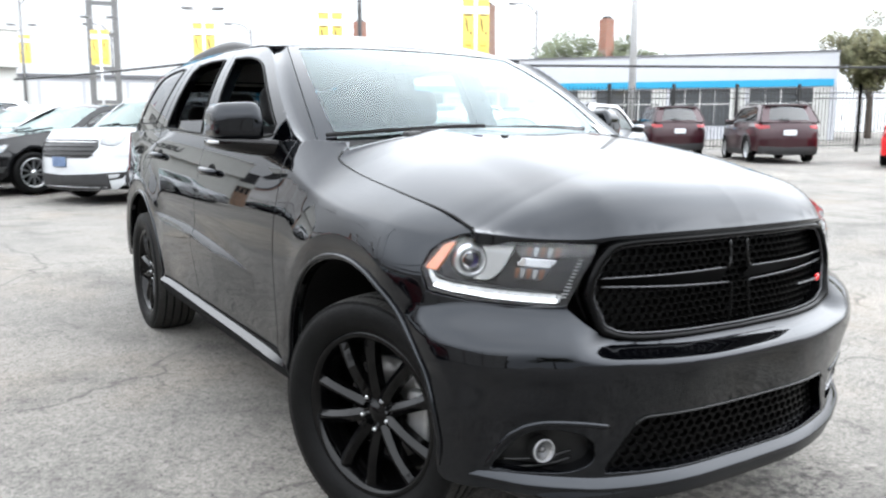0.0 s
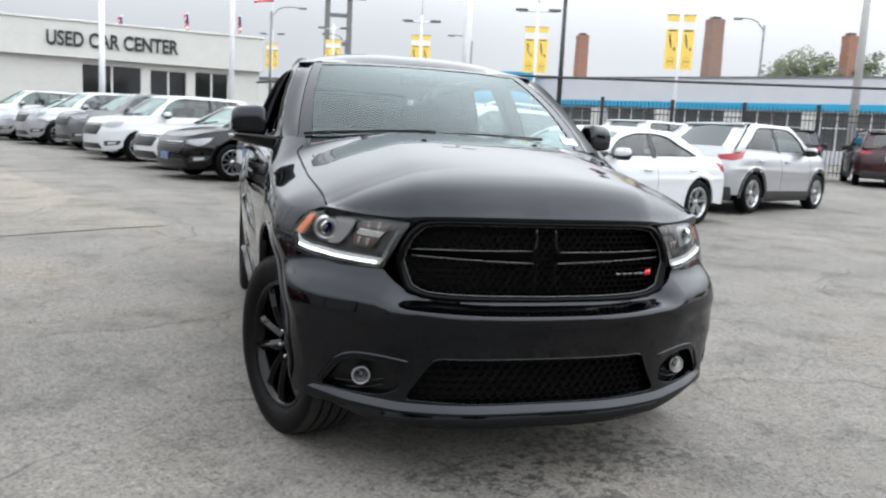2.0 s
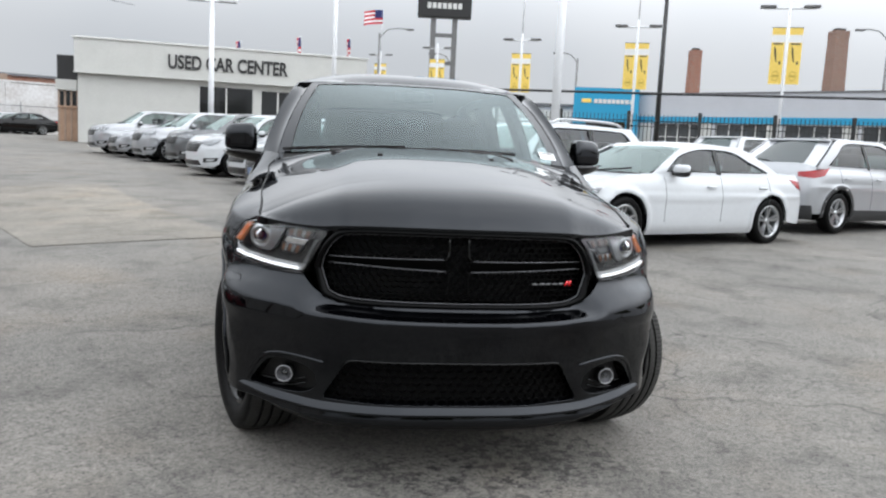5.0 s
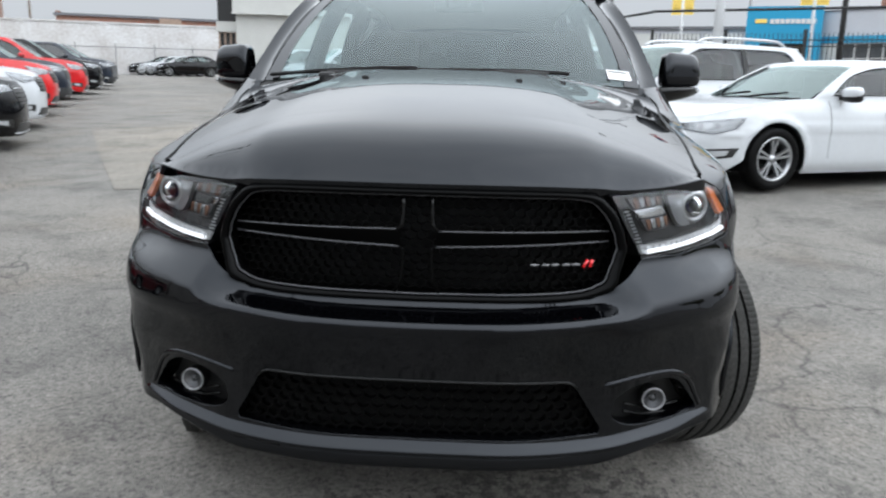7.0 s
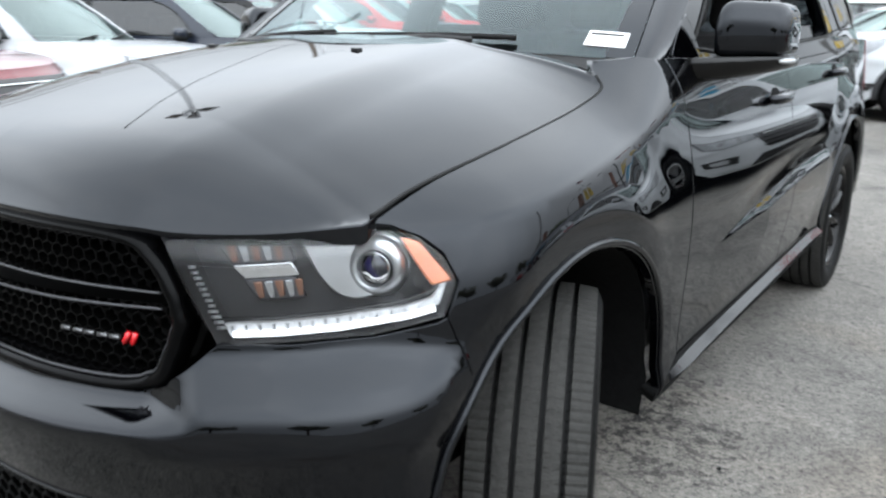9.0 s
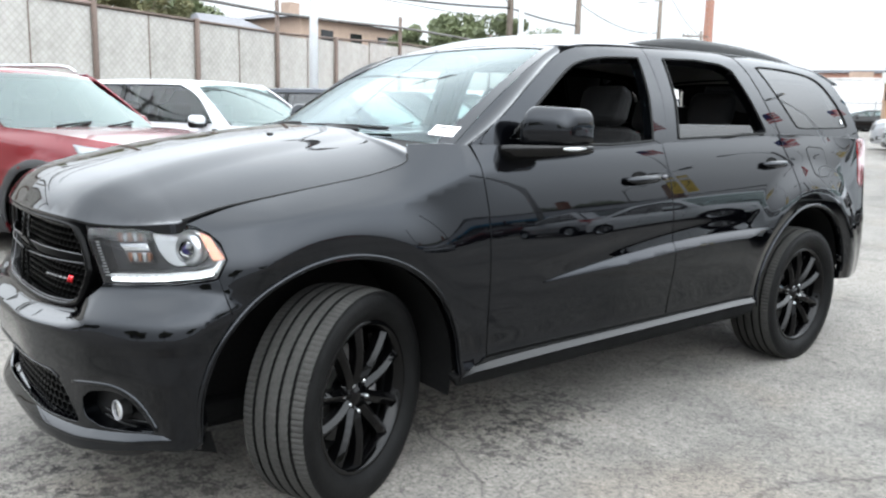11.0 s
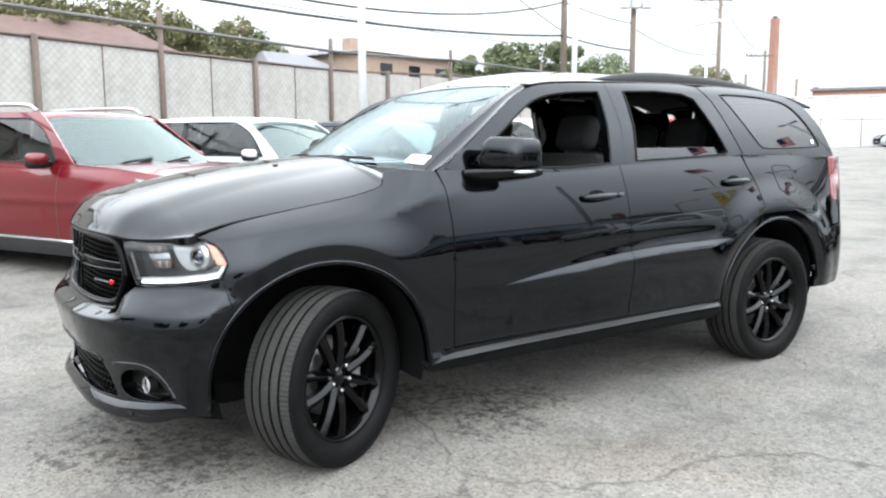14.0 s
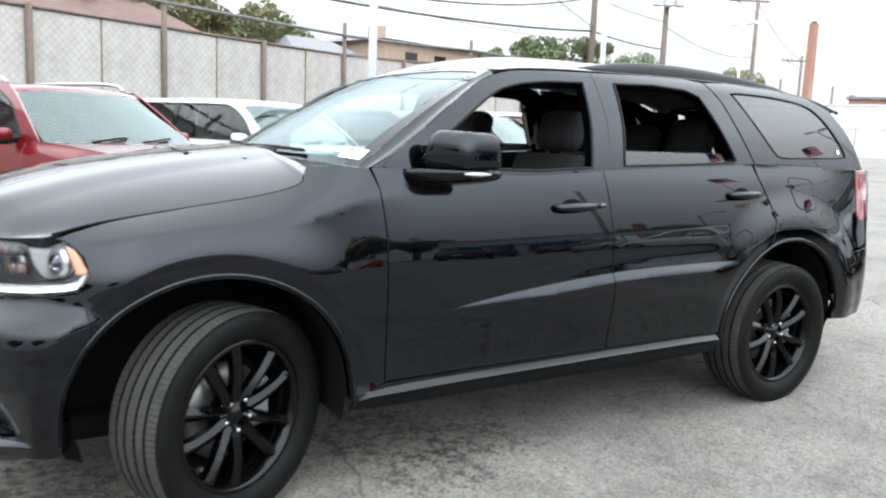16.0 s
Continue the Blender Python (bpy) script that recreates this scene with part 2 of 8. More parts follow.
def sheet(name, loop, lift, step=0.04, holes=(), thick=0.02, edge=0.003, flip=False, lines=()):
    """A curved panel: a flat outline with holes, lifted onto a surface, with a rounded edge that turns inwards by thick.
    lift(u, v) gives the place; flip turns its outer side."""
    loops = [resample(q, step) for q in (loop, *holes)]
    pts, edges = [], []
    for q in loops:
        k = len(pts)
        pts += q
        edges += [(k + i, k + (i + 1) % len(q)) for i in range(len(q))]
    us, vs = [p[0] for p in loops[0]], [p[1] for p in loops[0]]
    cells = {}
    for p in pts:
        cells.setdefault((int(p[0] // step), int(p[1] // step)), []).append(p)

    def clear(p, gap):
        cu, cv = int(p[0] // step), int(p[1] // step)
        return all(math.dist(p, q) > gap for a in (-1, 0, 1) for b in (-1, 0, 1) for q in cells.get((cu + a, cv + b), ()))
    crease = []
    for line in lines:
        last = None
        for p in line:
            if inside(p, loops[0]) and not any(inside(p, h) for h in loops[1:]) and clear(p, step * 0.35):
                crease.append(p)
                pts.append(p)
                if last is not None:
                    edges.append((last, len(pts) - 1))
                last = len(pts) - 1
            else:
                last = None
    for p in crease:
        cells.setdefault((int(p[0] // step), int(p[1] // step)), []).append(p)
    u = min(us) + step * 0.5
    while u < max(us):
        v = min(vs) + step * 0.5
        while v < max(vs):
            if inside((u, v), loops[0]) and not any(inside((u, v), h) for h in loops[1:]):
                if clear((u, v), step * 0.45):
                    pts.append((u, v))
            v += step
        u += step
    co, _, faces, *_ = geometry.delaunay_2d_cdt([Vector(p) for p in pts], edges, [], 2, 1e-6)
    e = 2e-3

    def nrm(a, b):
        d1 = Vector(lift(a + e, b)) - Vector(lift(a - e, b))
        d2 = Vector(lift(a, b + e)) - Vector(lift(a, b - e))
        n = d1.cross(d2).normalized()
        return -n if flip else n
    verts = [Vector(lift(c.x, c.y)) for c in co]
    norms = [nrm(c.x, c.y) for c in co]
    out = []
    count = {}
    for f in faces:
        a, b, c = (co[i] for i in f)
        mid = ((a.x + b.x + c.x) / 3, (a.y + b.y + c.y) / 3)
        if not inside(mid, loops[0]) or any(inside(mid, h) for h in loops[1:]):
            continue
        turn = (b - a).cross(c - a)
        f = list(f) if (turn > 0) != flip else list(f)[::-1]
        out.append(f)
        for i in range(3):
            count[(f[i], f[(i + 1) % 3])] = 1
    rim = [(a, b) for a, b in count if (b, a) not in count]
    if thick:
        away = {}
        for a, b in rim:
            d = co[b] - co[a]
            w = Vector((d.y, -d.x)) if not flip else Vector((-d.y, d.x))
            if w.length > 0:
                w.normalize()
            for i in (a, b):
                away[i] = away.get(i, Vector((0, 0))) + w
        ring = {}
        for i, w in away.items():
            if w.length > 0:
                w = w.normalized()
            here = Vector(lift(co[i].x + w.x * edge, co[i].y + w.y * edge))
            side = here - verts[i]
            side = side.normalized() if side.length > 0 else norms[i]
            low = here - norms[i] * edge
            ring[i] = (len(verts), len(verts) + 1)
            verts += [low, low - norms[i] * thick]
            norms += [side, side]
        for a, b in rim:
            out.append([b, a, ring[a][0], ring[b][0]])
            out.append([ring[b][0], ring[a][0], ring[a][1], ring[b][1]])
    return to_mesh(name, verts, out, True, norms)


def mirror_mesh(me, name):
    """The same panel on the other flank (x turned round)."""
    c = len(me.vertices)
    v = np.empty(c * 3)
    me.vertices.foreach_get("co", v)
    v = v.reshape(-1, 3) * (-1, 1, 1)
    ln = [tuple(me.corner_normals[i].vector) for i in range(len(me.loops))]
    faces, vn = [], [None] * c
    for p in me.polygons:
        faces.append(list(p.vertices)[::-1])
        for li in p.loop_indices:
            n = ln[li]
            vn[me.loops[li].vertex_index] = (-n[0], n[1], n[2])
    out = to_mesh(name, v.tolist(), faces, True, [n or (0, 0, 1) for n in vn])
    for m in me.materials:
        out.materials.append(m)
    return out


def box(x0, x1, y0, y1, z0, z1, bevel=0.0, segs=2, bm=None):
    own = bm is None
    bm = bmesh.new() if own else bm
    r = bmesh.ops.create_cube(bm, size=1, matrix=Matrix.Translation(((x0 + x1) / 2, (y0 + y1) / 2, (z0 + z1) / 2)) @ Matrix.Diagonal((x1 - x0, y1 - y0, z1 - z0, 1)))
    if bevel:
        es = list({e for v in r["verts"] for e in v.link_edges})
        bmesh.ops.bevel(bm, geom=es, offset=bevel, segments=segs, affect="EDGES", profile=0.5)
    return bm


def tube(points, radius, segs=8, closed=False, cap=True):
    """A round bar along points; radius is a number or one for each point."""
    pts = [Vector(p) for p in points]
    n = len(pts)
    rad = radius if isinstance(radius, (list, tuple)) else [radius] * n
    verts, faces = [], []
    up = None
    for i, p in enumerate(pts):
        a = pts[(i - 1) % n] if closed or i else p
        b = pts[(i + 1) % n] if closed or i < n - 1 else p
        d = (b - a).normalized()
        if up is None:
            up = d.orthogonal().normalized()
        up = (up - d * up.dot(d)).normalized()
        side = d.cross(up)
        for k in range(segs):
            w = 2 * math.pi * k / segs
            verts.append(p + (up * math.cos(w) + side * math.sin(w)) * rad[i])
    for i in range(n if closed else n - 1):
        for k in range(segs):
            a, b = i * segs + k, i * segs + (k + 1) % segs
            c, d = ((i + 1) % n) * segs + (k + 1) % segs, ((i + 1) % n) * segs + k
            faces.append([a, b, c, d])
    if cap and not closed:
        faces += [list(range(segs))[::-1], list(range((n - 1) * segs, n * segs))]
    return to_mesh("bar", verts, faces)


def lathe(profile, segs=48, slots=None):
    """Turns (radius, x) about the x axis; the profile runs from the outer face over the top to the inner face. slots(k, i) lowers a radius."""
    verts, faces = [], []
    m = len(profile)
    for k in range(segs):
        w = 2 * math.pi * k / segs
        for i, (r, x) in enumerate(profile):
            q = r - (slots(k, i) if slots else 0)
            verts.append((x, q * math.cos(w), q * math.sin(w)))
    for k in range(segs):
        for i in range(m - 1):
            a, b = k * m + i, k * m + i + 1
            c, d = ((k + 1) % segs) * m + i + 1, ((k + 1) % segs) * m + i
            faces.append([a, d, c, b])
    return to_mesh("turned", verts, faces)


def join(meshes, name="joined", mats=None):
    """One mesh out of several."""
    bm = bmesh.new()
    for i, m in enumerate(meshes):
        k = len(bm.faces)
        if isinstance(m, bmesh.types.BMesh):
            t = finish(m, "t")
        else:
            t = m
        bm.from_mesh(t)
        bm.faces.ensure_lookup_table()
        if mats:
            for f in bm.faces[k:]:
                f.material_index = mats[i]
    me = bpy.data.meshes.new(name)
    bm.to_mesh(me)
    bm.free()
    return me


def moved(me, m):
    t = me.copy()
    t.transform(m)
    return t


def strip(left, right, name="strip", bulge=0.0, rows=3, thick=0.0):
    """A band between two rows of points, bowed outwards by bulge."""
    verts, faces = [], []
    n = len(left)
    for a, b in zip(left, right):
        a, b = Vector(a), Vector(b)
        for k in range(rows):
            verts.append(a.lerp(b, k / (rows - 1)))
    for i in range(n - 1):
        for k in range(rows - 1):
            p = i * rows + k
            faces.append([p, p + 1, p + rows + 1, p + rows])
    me = to_mesh(name, verts, faces)
    if bulge:
        ns = [v.normal.copy() for v in me.vertices]
        for i, v in enumerate(me.vertices):
            t = (i % rows) / (rows - 1)
            v.co += ns[i] * bulge * 4 * t * (1 - t)
        me.update()
    return me


# ---- the black three-row SUV ----
PLAN = catmull([(0, -2.36), (0.25, -2.352), (0.45, -2.312), (0.62, -2.248), (0.77, -2.15), (0.865, -2.03), (0.915, -1.88), (0.942, -1.6), (0.952, -1.2), (0.957, -0.6),
                (0.96, 0.2), (0.958, 1.0), (0.953, 1.6), (0.940, 2.0), (0.908, 2.33), (0.835, 2.53), (0.68, 2.65), (0.4, 2.72), (0, 2.75)], 16)
ARC = [0.0]
for a, b in zip(PLAN, PLAN[1:]):
    ARC.append(ARC[-1] + math.dist(a, b))


def plan_at(s):
    """Place and outward direction on the plan line, s metres from the nose."""
    sign, s = (-1 if s < 0 else 1), min(abs(s), ARC[-1] - 1e-5)
    lo, hi = 0, len(ARC) - 1
    while hi - lo > 1:
        mid = (lo + hi) // 2
        if ARC[mid] <= s:
            lo = mid
        else:
            hi = mid
    def tangent(i):
        a, b = PLAN[max(0, i - 1)], PLAN[min(len(PLAN) - 1, i + 1)]
        if i == 0:
            return (1.0, 0.0)
        if i == len(PLAN) - 1:
            return (-1.0, 0.0)
        d = math.dist(a, b)
        return ((b[0] - a[0]) / d, (b[1] - a[1]) / d)
    t = (s - ARC[lo]) / (ARC[hi] - ARC[lo])
    p = [PLAN[lo][k] * (1 - t) + PLAN[hi][k] * t for k in (0, 1)]
    g = [tangent(lo)[k] * (1 - t) + tangent(hi)[k] * t for k in (0, 1)]
    d = math.hypot(*g)
    return sign * p[0], p[1], sign * g[1] / d, -g[0] / d


FRONT_OFF = [(0.14, -0.16), (0.19, -0.09), (0.24, -0.045), (0.30, -0.052), (0.40, -0.050), (0.48, -0.036), (0.56, -0.016), (0.61, -0.004), (0.640, 0.001), (0.649, -0.002), (0.655, -0.010), (0.659, -0.020), (0.678, -0.066), (0.695, -0.078), (0.72, -0.080), (0.78, -0.084), (0.85, -0.088), (0.92, -0.094), (0.98, -0.104), (1.03, -0.13)]
CORNER_OFF = [(0.14, -0.16), (0.19, -0.09), (0.24, -0.045), (0.30, -0.052), (0.40, -0.050), (0.48, -0.036), (0.56, -0.014), (0.605, -0.001), (0.635, -0.003), (0.665, -0.010), (0.69, -0.024), (0.72, -0.050), (0.745, -0.068), (0.78, -0.082), (0.85, -0.088), (0.92, -0.094), (0.98, -0.104), (1.03, -0.13)]
SIDE_OFF = [(0.18, -0.13), (0.24, -0.07), (0.30, -0.035), (0.37, -0.004), (0.41, -0.010), (0.44, -0.016), (0.55, -0.012), (0.70, -0.003), (0.80, 0.0), (0.88, -0.003), (0.96, -0.012), (1.04, -0.026), (1.12, -0.044), (1.20, -0.066), (1.28, -0.095)]
REAR_OFF = [(0.22, -0.12), (0.32, -0.05), (0.42, -0.012), (0.60, 0.0), (0.72, -0.002), (0.80, -0.008), (0.90, -0.018), (1.05, -0.028), (1.25, -0.045)]
HOOD_EDGE = [(-2.10, 0.985), (-2.015, 1.005), (-1.83, 1.05), (-1.60, 1.088), (-1.35, 1.124), (-1.20, 1.155), (-1.08, 1.20), (-0.95, 1.25)]
AXLES = ((-1.49, 0.49, 0.470), (1.585, 0.50, 0.482))


def skin(s, z):
    """The painted outer skin of the lower body."""
    x, y, nx, ny = plan_at(s)
    ax = abs(x)
    front = 1 - ease(-2.12, -1.72, y)
    rear = ease(1.85, 2.3, y)
    side = lerp_table(SIDE_OFF, z)
    top = lerp_table(HOOD_EDGE, y)
    fender = (1 - ease(-1.28, -0.66, y)) * ease(-2.3, -1.9, y)
    tau = min(1.12, max(0.0, (z - 0.84) / max(0.1, top - 0.84)))
    wing = -0.065 * tau ** 1.8 - 0.085 * max(0.0, (tau - 0.70) / 0.30) ** 1.5
    side = side * (1 - fender) + (min(side, -0.002) * max(0.0, 1 - tau * 1.5) + wing) * fender if z > 0.84 else side
    zf = z - 0.045 * min(1.0, ax / 0.85) ** 2.2 * ease(0.5, 0.62, z) * (1 - ease(0.74, 0.84, z))
    corner = ease(0.49, 0.63, ax)
    f = lerp_table(FRONT_OFF, zf) * (1 - corner) + lerp_table(CORNER_OFF, zf) * corner
    d = side * (1 - front) + f * front
    d = d * (1 - rear) + lerp_table(REAR_OFF, z) * rear
    # scooped crease along the doors
    ramp = min(1.0, max(0.0, (y + 0.62) / 0.55)) * (1 - ease(0.90, 1.15, y))
    if ramp > 0:
        zc = lerp_table([(-0.75, 0.668), (-0.2, 0.742), (0.4, 0.79), (1.1, 0.80)], y)
        t = min(1.0, max(0.0, (zc - z) / (0.006 + 0.034 * ramp)))
        d += 0.021 * ramp * (t * ease(0.42, 0.70, z) - 0.30 * math.exp(-((z - zc - 0.045) / 0.045) ** 2) * (1 - t)) if z > 0.3 else 0
    # the lower front corners flare towards the wheels
    if y < -1.6:
        d += 0.034 * ease(0.66, 0.44, z) * ease(-2.16, -1.96, y) * (1 - ease(-1.85, -1.6, y))
    # rolled wheel-arch lips
    for yc, aa, bb in AXLES:
        rho = math.hypot((y - yc) / aa, (z - 0.40) / bb)
        if rho < 1.6:
            keep_ = 1 - 0.85 * ease(-1.32, -0.98, y) * (1 - ease(0.85, 1.30, y))
            d += keep_ * (0.026 * ease(1.58, 1.16, rho) - 0.016 * min(1.0, max(0.0, (1.165 - rho) / 0.14)))
    return (x + nx * d, y + ny * d, z)


GRID_S = [i * ARC[-1] / 1400 for i in range(1401)]


def s_near(x, y, z):
    return min(GRID_S, key=lambda s: (lambda p: (p[0] - x) ** 2 + (p[1] - y) ** 2)(skin(s, z)))


def s_y(y):
    """Way round the body to the flank at y."""
    i = min((i for i in range(len(PLAN)) if PLAN[i][0] > 0.84), key=lambda i: abs(PLAN[i][1] - y))
    j = i + 1 if PLAN[i][1] < y else i - 1
    a, b = PLAN[i], PLAN[j]
    return ARC[i] + (ARC[j] - ARC[i]) * (y - a[1]) / (b[1] - a[1])


def flank(points):
    return [(s_y(y), z) for y, z in points]


def arch(i, a0, a1, grow=0.0, n=28):
    yc, aa, bb = AXLES[i]
    return [(yc + (aa + grow) * math.cos(w), 0.40 + (bb + grow) * math.sin(w)) for w in (radians(a0 + (a1 - a0) * k / n) for k in range(n + 1))]


hero = thing("parked_suv", "glossy black three-row SUV with open side windows, front wheels turned", "car")


def pair(name, mesh, mat, label="", parent=None):
    """A panel and its mirror image on the other flank."""
    return part(name, mesh, mat, parent or hero, label), part(name, mirror_mesh(mesh, name), mat, parent or hero, label)


def arch_crest(i, rho, a0, a1, n=90):
    """A line round a wheel arch at a share rho of its lip."""
    yc, aa, bb = AXLES[i]
    return flank([(yc + aa * rho * math.cos(w), 0.40 + bb * rho * math.sin(w)) for w in (radians(a0 + (a1 - a0) * k / n) for k in range(n + 1))])


CREST = [arch_crest(i, r, -10, 190) for i in (0, 1) for r in (1.175, 1.165, 1.155)]
CROWN = [flank([(y, 0.84 + (lerp_table(HOOD_EDGE, y) - 0.84) * f) for y in [-1.98 + 0.012 * k for k in range(92)]]) for f in (0.68, 0.70, 0.74, 0.80)]
SCOOP = []
for drop in (-0.004, 0.0, 0.004, 0.5, 0.996, 1.0, 1.06):
    row = []
    for k in range(150):
        y = -0.62 + 0.012 * k
        ramp = min(1.0, max(0.0, (y + 0.62) / 0.55)) * (1 - ease(0.90, 1.15, y))
        row.append((y, lerp_table([(-0.75, 0.668), (-0.2, 0.742), (0.4, 0.79), (1.1, 0.80)], y) - (drop if abs(drop) < 0.1 else (0.006 + 0.034 * ramp) * drop)))
    SCOOP.append(flank(row))
# wings
hl_tip = (s_near(0.885, -1.885, 0.895), 0.895)
hl_low = (s_near(0.872, -1.905, 0.835), 0.835)
hl_top = (s_near(0.800, -2.005, 1.0), 1.0)
fender_loop = flank([(-0.862, 0.425), (-0.868, 1.0), (-0.885, 1.16), (-0.91, 1.235)]) + flank([(-1.0, 1.243), (-1.115, 1.235)]) + \
    [(s_y(y), z) for y, z in catmull([(-1.135, 1.205), (-1.155, 1.178), (-1.22, 1.153), (-1.346, 1.126), (-1.60, 1.088), (-1.83, 1.05), (-1.95, 1.02)], 5)] + \
    [hl_top] + [(hl_top[0] + (hl_tip[0] - hl_top[0]) * f, z) for f, z in ((0.35, 0.994), (0.68, 0.975), (0.90, 0.945))] + [hl_tip, (hl_low[0] + 0.004, hl_low[1] + 0.002), (s_y(-1.885), 0.735)] + flank(arch(0, 146, -4)) + flank([(-1.0, 0.372), (-0.93, 0.40)])
pair("fender", sheet("fender", fender_loop, skin, 0.020, lines=CREST[:3] + CROWN), black_paint)

# front bumper cover
def bumper_top():
    right = [(0, 0.693), (0.30, 0.695), (0.44, 0.700), (0.50, 0.716), (0.542, 0.756), (0.582, 0.80)]
    q = [(s_near(x, -2.3 + 0.28 * x, z), z) for x, z in right]
    q += [(s_near(0.70, -2.10, 0.800), 0.802), (s_near(0.80, -2.005, 0.808), 0.810), (hl_low[0] - 0.015, 0.828), hl_low, (s_y(-1.889), 0.728)]
    return q


half = bumper_top() + flank(arch(0, 148, 183, n=10)) + [(s_y(-1.982), 0.325), (s_y(-2.0), 0.31), (s_near(0.80, -2.14, 0.3), 0.298), (s_near(0.66, -2.2, 0.28), 0.272), (s_near(0.5, -2.27, 0.25), 0.245), (0.2, 0.24)]
bumper_loop = half + [(-s, z) for s, z in half[::-1]]
bumper_loop = [p for i, p in enumerate(bumper_loop) if math.dist(p, bumper_loop[i - 1]) > 1e-4]


def sx(x, z=0.4):
    return math.copysign(s_near(abs(x), -2.35 + 0.3 * x * x, z), x)


RIDGE = []
for zr in (0.605, 0.620, 0.635, 0.649, 0.655, 0.659, 0.668, 0.678, 0.70, 0.735):
    side = []
    for k in range(100):
        s = k * 0.0128
        ax = plan_at(s)[0]
        side.append((s, zr + 0.045 * min(1.0, ax / 0.85) ** 2.2))
    RIDGE.append([(-a, b) for a, b in side[:0:-1]] + side)
low_open = [(-0.40, 0.490), (0.40, 0.490), (0.425, 0.480), (0.51, 0.345), (0.505, 0.328), (0.3, 0.318), (-0.3, 0.318), (-0.505, 0.328), (-0.51, 0.345), (-0.425, 0.480)]
low_hole = [(sx(x), z) for x, z in low_open]
fog_open = catmull([(0.545, 0.425), (0.58, 0.452), (0.65, 0.470), (0.71, 0.470), (0.755, 0.445), (0.795, 0.40), (0.825, 0.358), (0.80, 0.350), (0.72, 0.342), (0.63, 0.338), (0.575, 0.348), (0.54, 0.375), (0.545, 0.425)], 4)[:-1]
fog_hole = [(sx(x), z) for x, z in fog_open]
bumper = part("front_bumper", sheet("front_bumper", bumper_loop, skin, 0.012, lines=RIDGE, holes=[low_hole, fog_hole, [(-s, z) for s, z in fog_hole[::-1]]], thick=0.05), black_paint, hero)


def inner(off):
    def f(s, z):
        p, q = Vector(skin(s, z)), plan_at(s)
        return (p.x - q[2] * off, p.y - q[3] * off, z)
    return f


def grown(loop, c, k):
    return [(c[0] + (p[0] - c[0]) * k, c[1] + (p[1] - c[1]) * k) for p in loop]


back = part("lower_grille_backing", sheet("backing", grown(low_hole, (0, 0.40), 1.08), inner(0.075), 0.06, thick=0), black_matt, bumper)


def hex_net(name, loop, lift, cell, width, depth, stretch=1.0):
    """A net of six-sided cells of thin bars."""
    verts, faces, seen = [], [], set()
    us, vs = [p[0] for p in loop], [p[1] for p in loop]
    h = cell * math.sqrt(3) / 2
    rows = int((max(vs) - min(vs)) / (h * 0.87)) + 3
    cols = int((max(us) - min(us)) / (cell * stretch)) + 3
    for j in range(rows):
        for i in range(cols):
            cu = min(us) + (i + 0.5 * (j % 2)) * cell * stretch
            cv = min(vs) + j * h
            ring = [(cu + cell * stretch * 0.577 * math.cos(radians(30 + 60 * k)), cv + cell * 0.577 * math.sin(radians(30 + 60 * k))) for k in range(6)]
            for k in range(6):
                a, b = ring[k], ring[(k + 1) % 6]
                m = ((a[0] + b[0]) / 2, (a[1] + b[1]) / 2)
                key = (round(m[0], 3), round(m[1], 3))
                if key in seen or not inside(m, loop):
                    continue
                seen.add(key)
                d = Vector((b[0] - a[0], b[1] - a[1])).normalized() * width / 2
                base = len(verts)
                for q in (a, b):
                    for sd in (-1, 1):
                        for dep in (0, depth):
                            verts.append(lift(q[0] - d.y * sd, q[1] + d.x * sd, dep))
                faces += [[base + t for t in f] for f in ([0, 2, 6, 4], [1, 5, 7, 3], [0, 4, 5, 1], [2, 3, 7, 6])]
    return to_mesh(name, verts, faces, False)


def net_lift(off):
    def f(s, z, dep):
        p, q = skin(s, z), plan_at(s)
        return (p[0] - q[2] * (off + dep), p[1] - q[3] * (off + dep), z)
    return f


part("lower_grille_mesh", hex_net("net", low_hole, net_lift(0.035), 0.032, 0.0060, 0.018, 1.25), mesh_black, bumper)


def run(loop, off=0.0, closed=True):
    out = []
    for s, z in resample(loop, 0.03) if closed else loop:
        p, q = skin(s, z), plan_at(s)
        out.append((p[0] + q[2] * off, p[1] + q[3] * off, z))
    return out


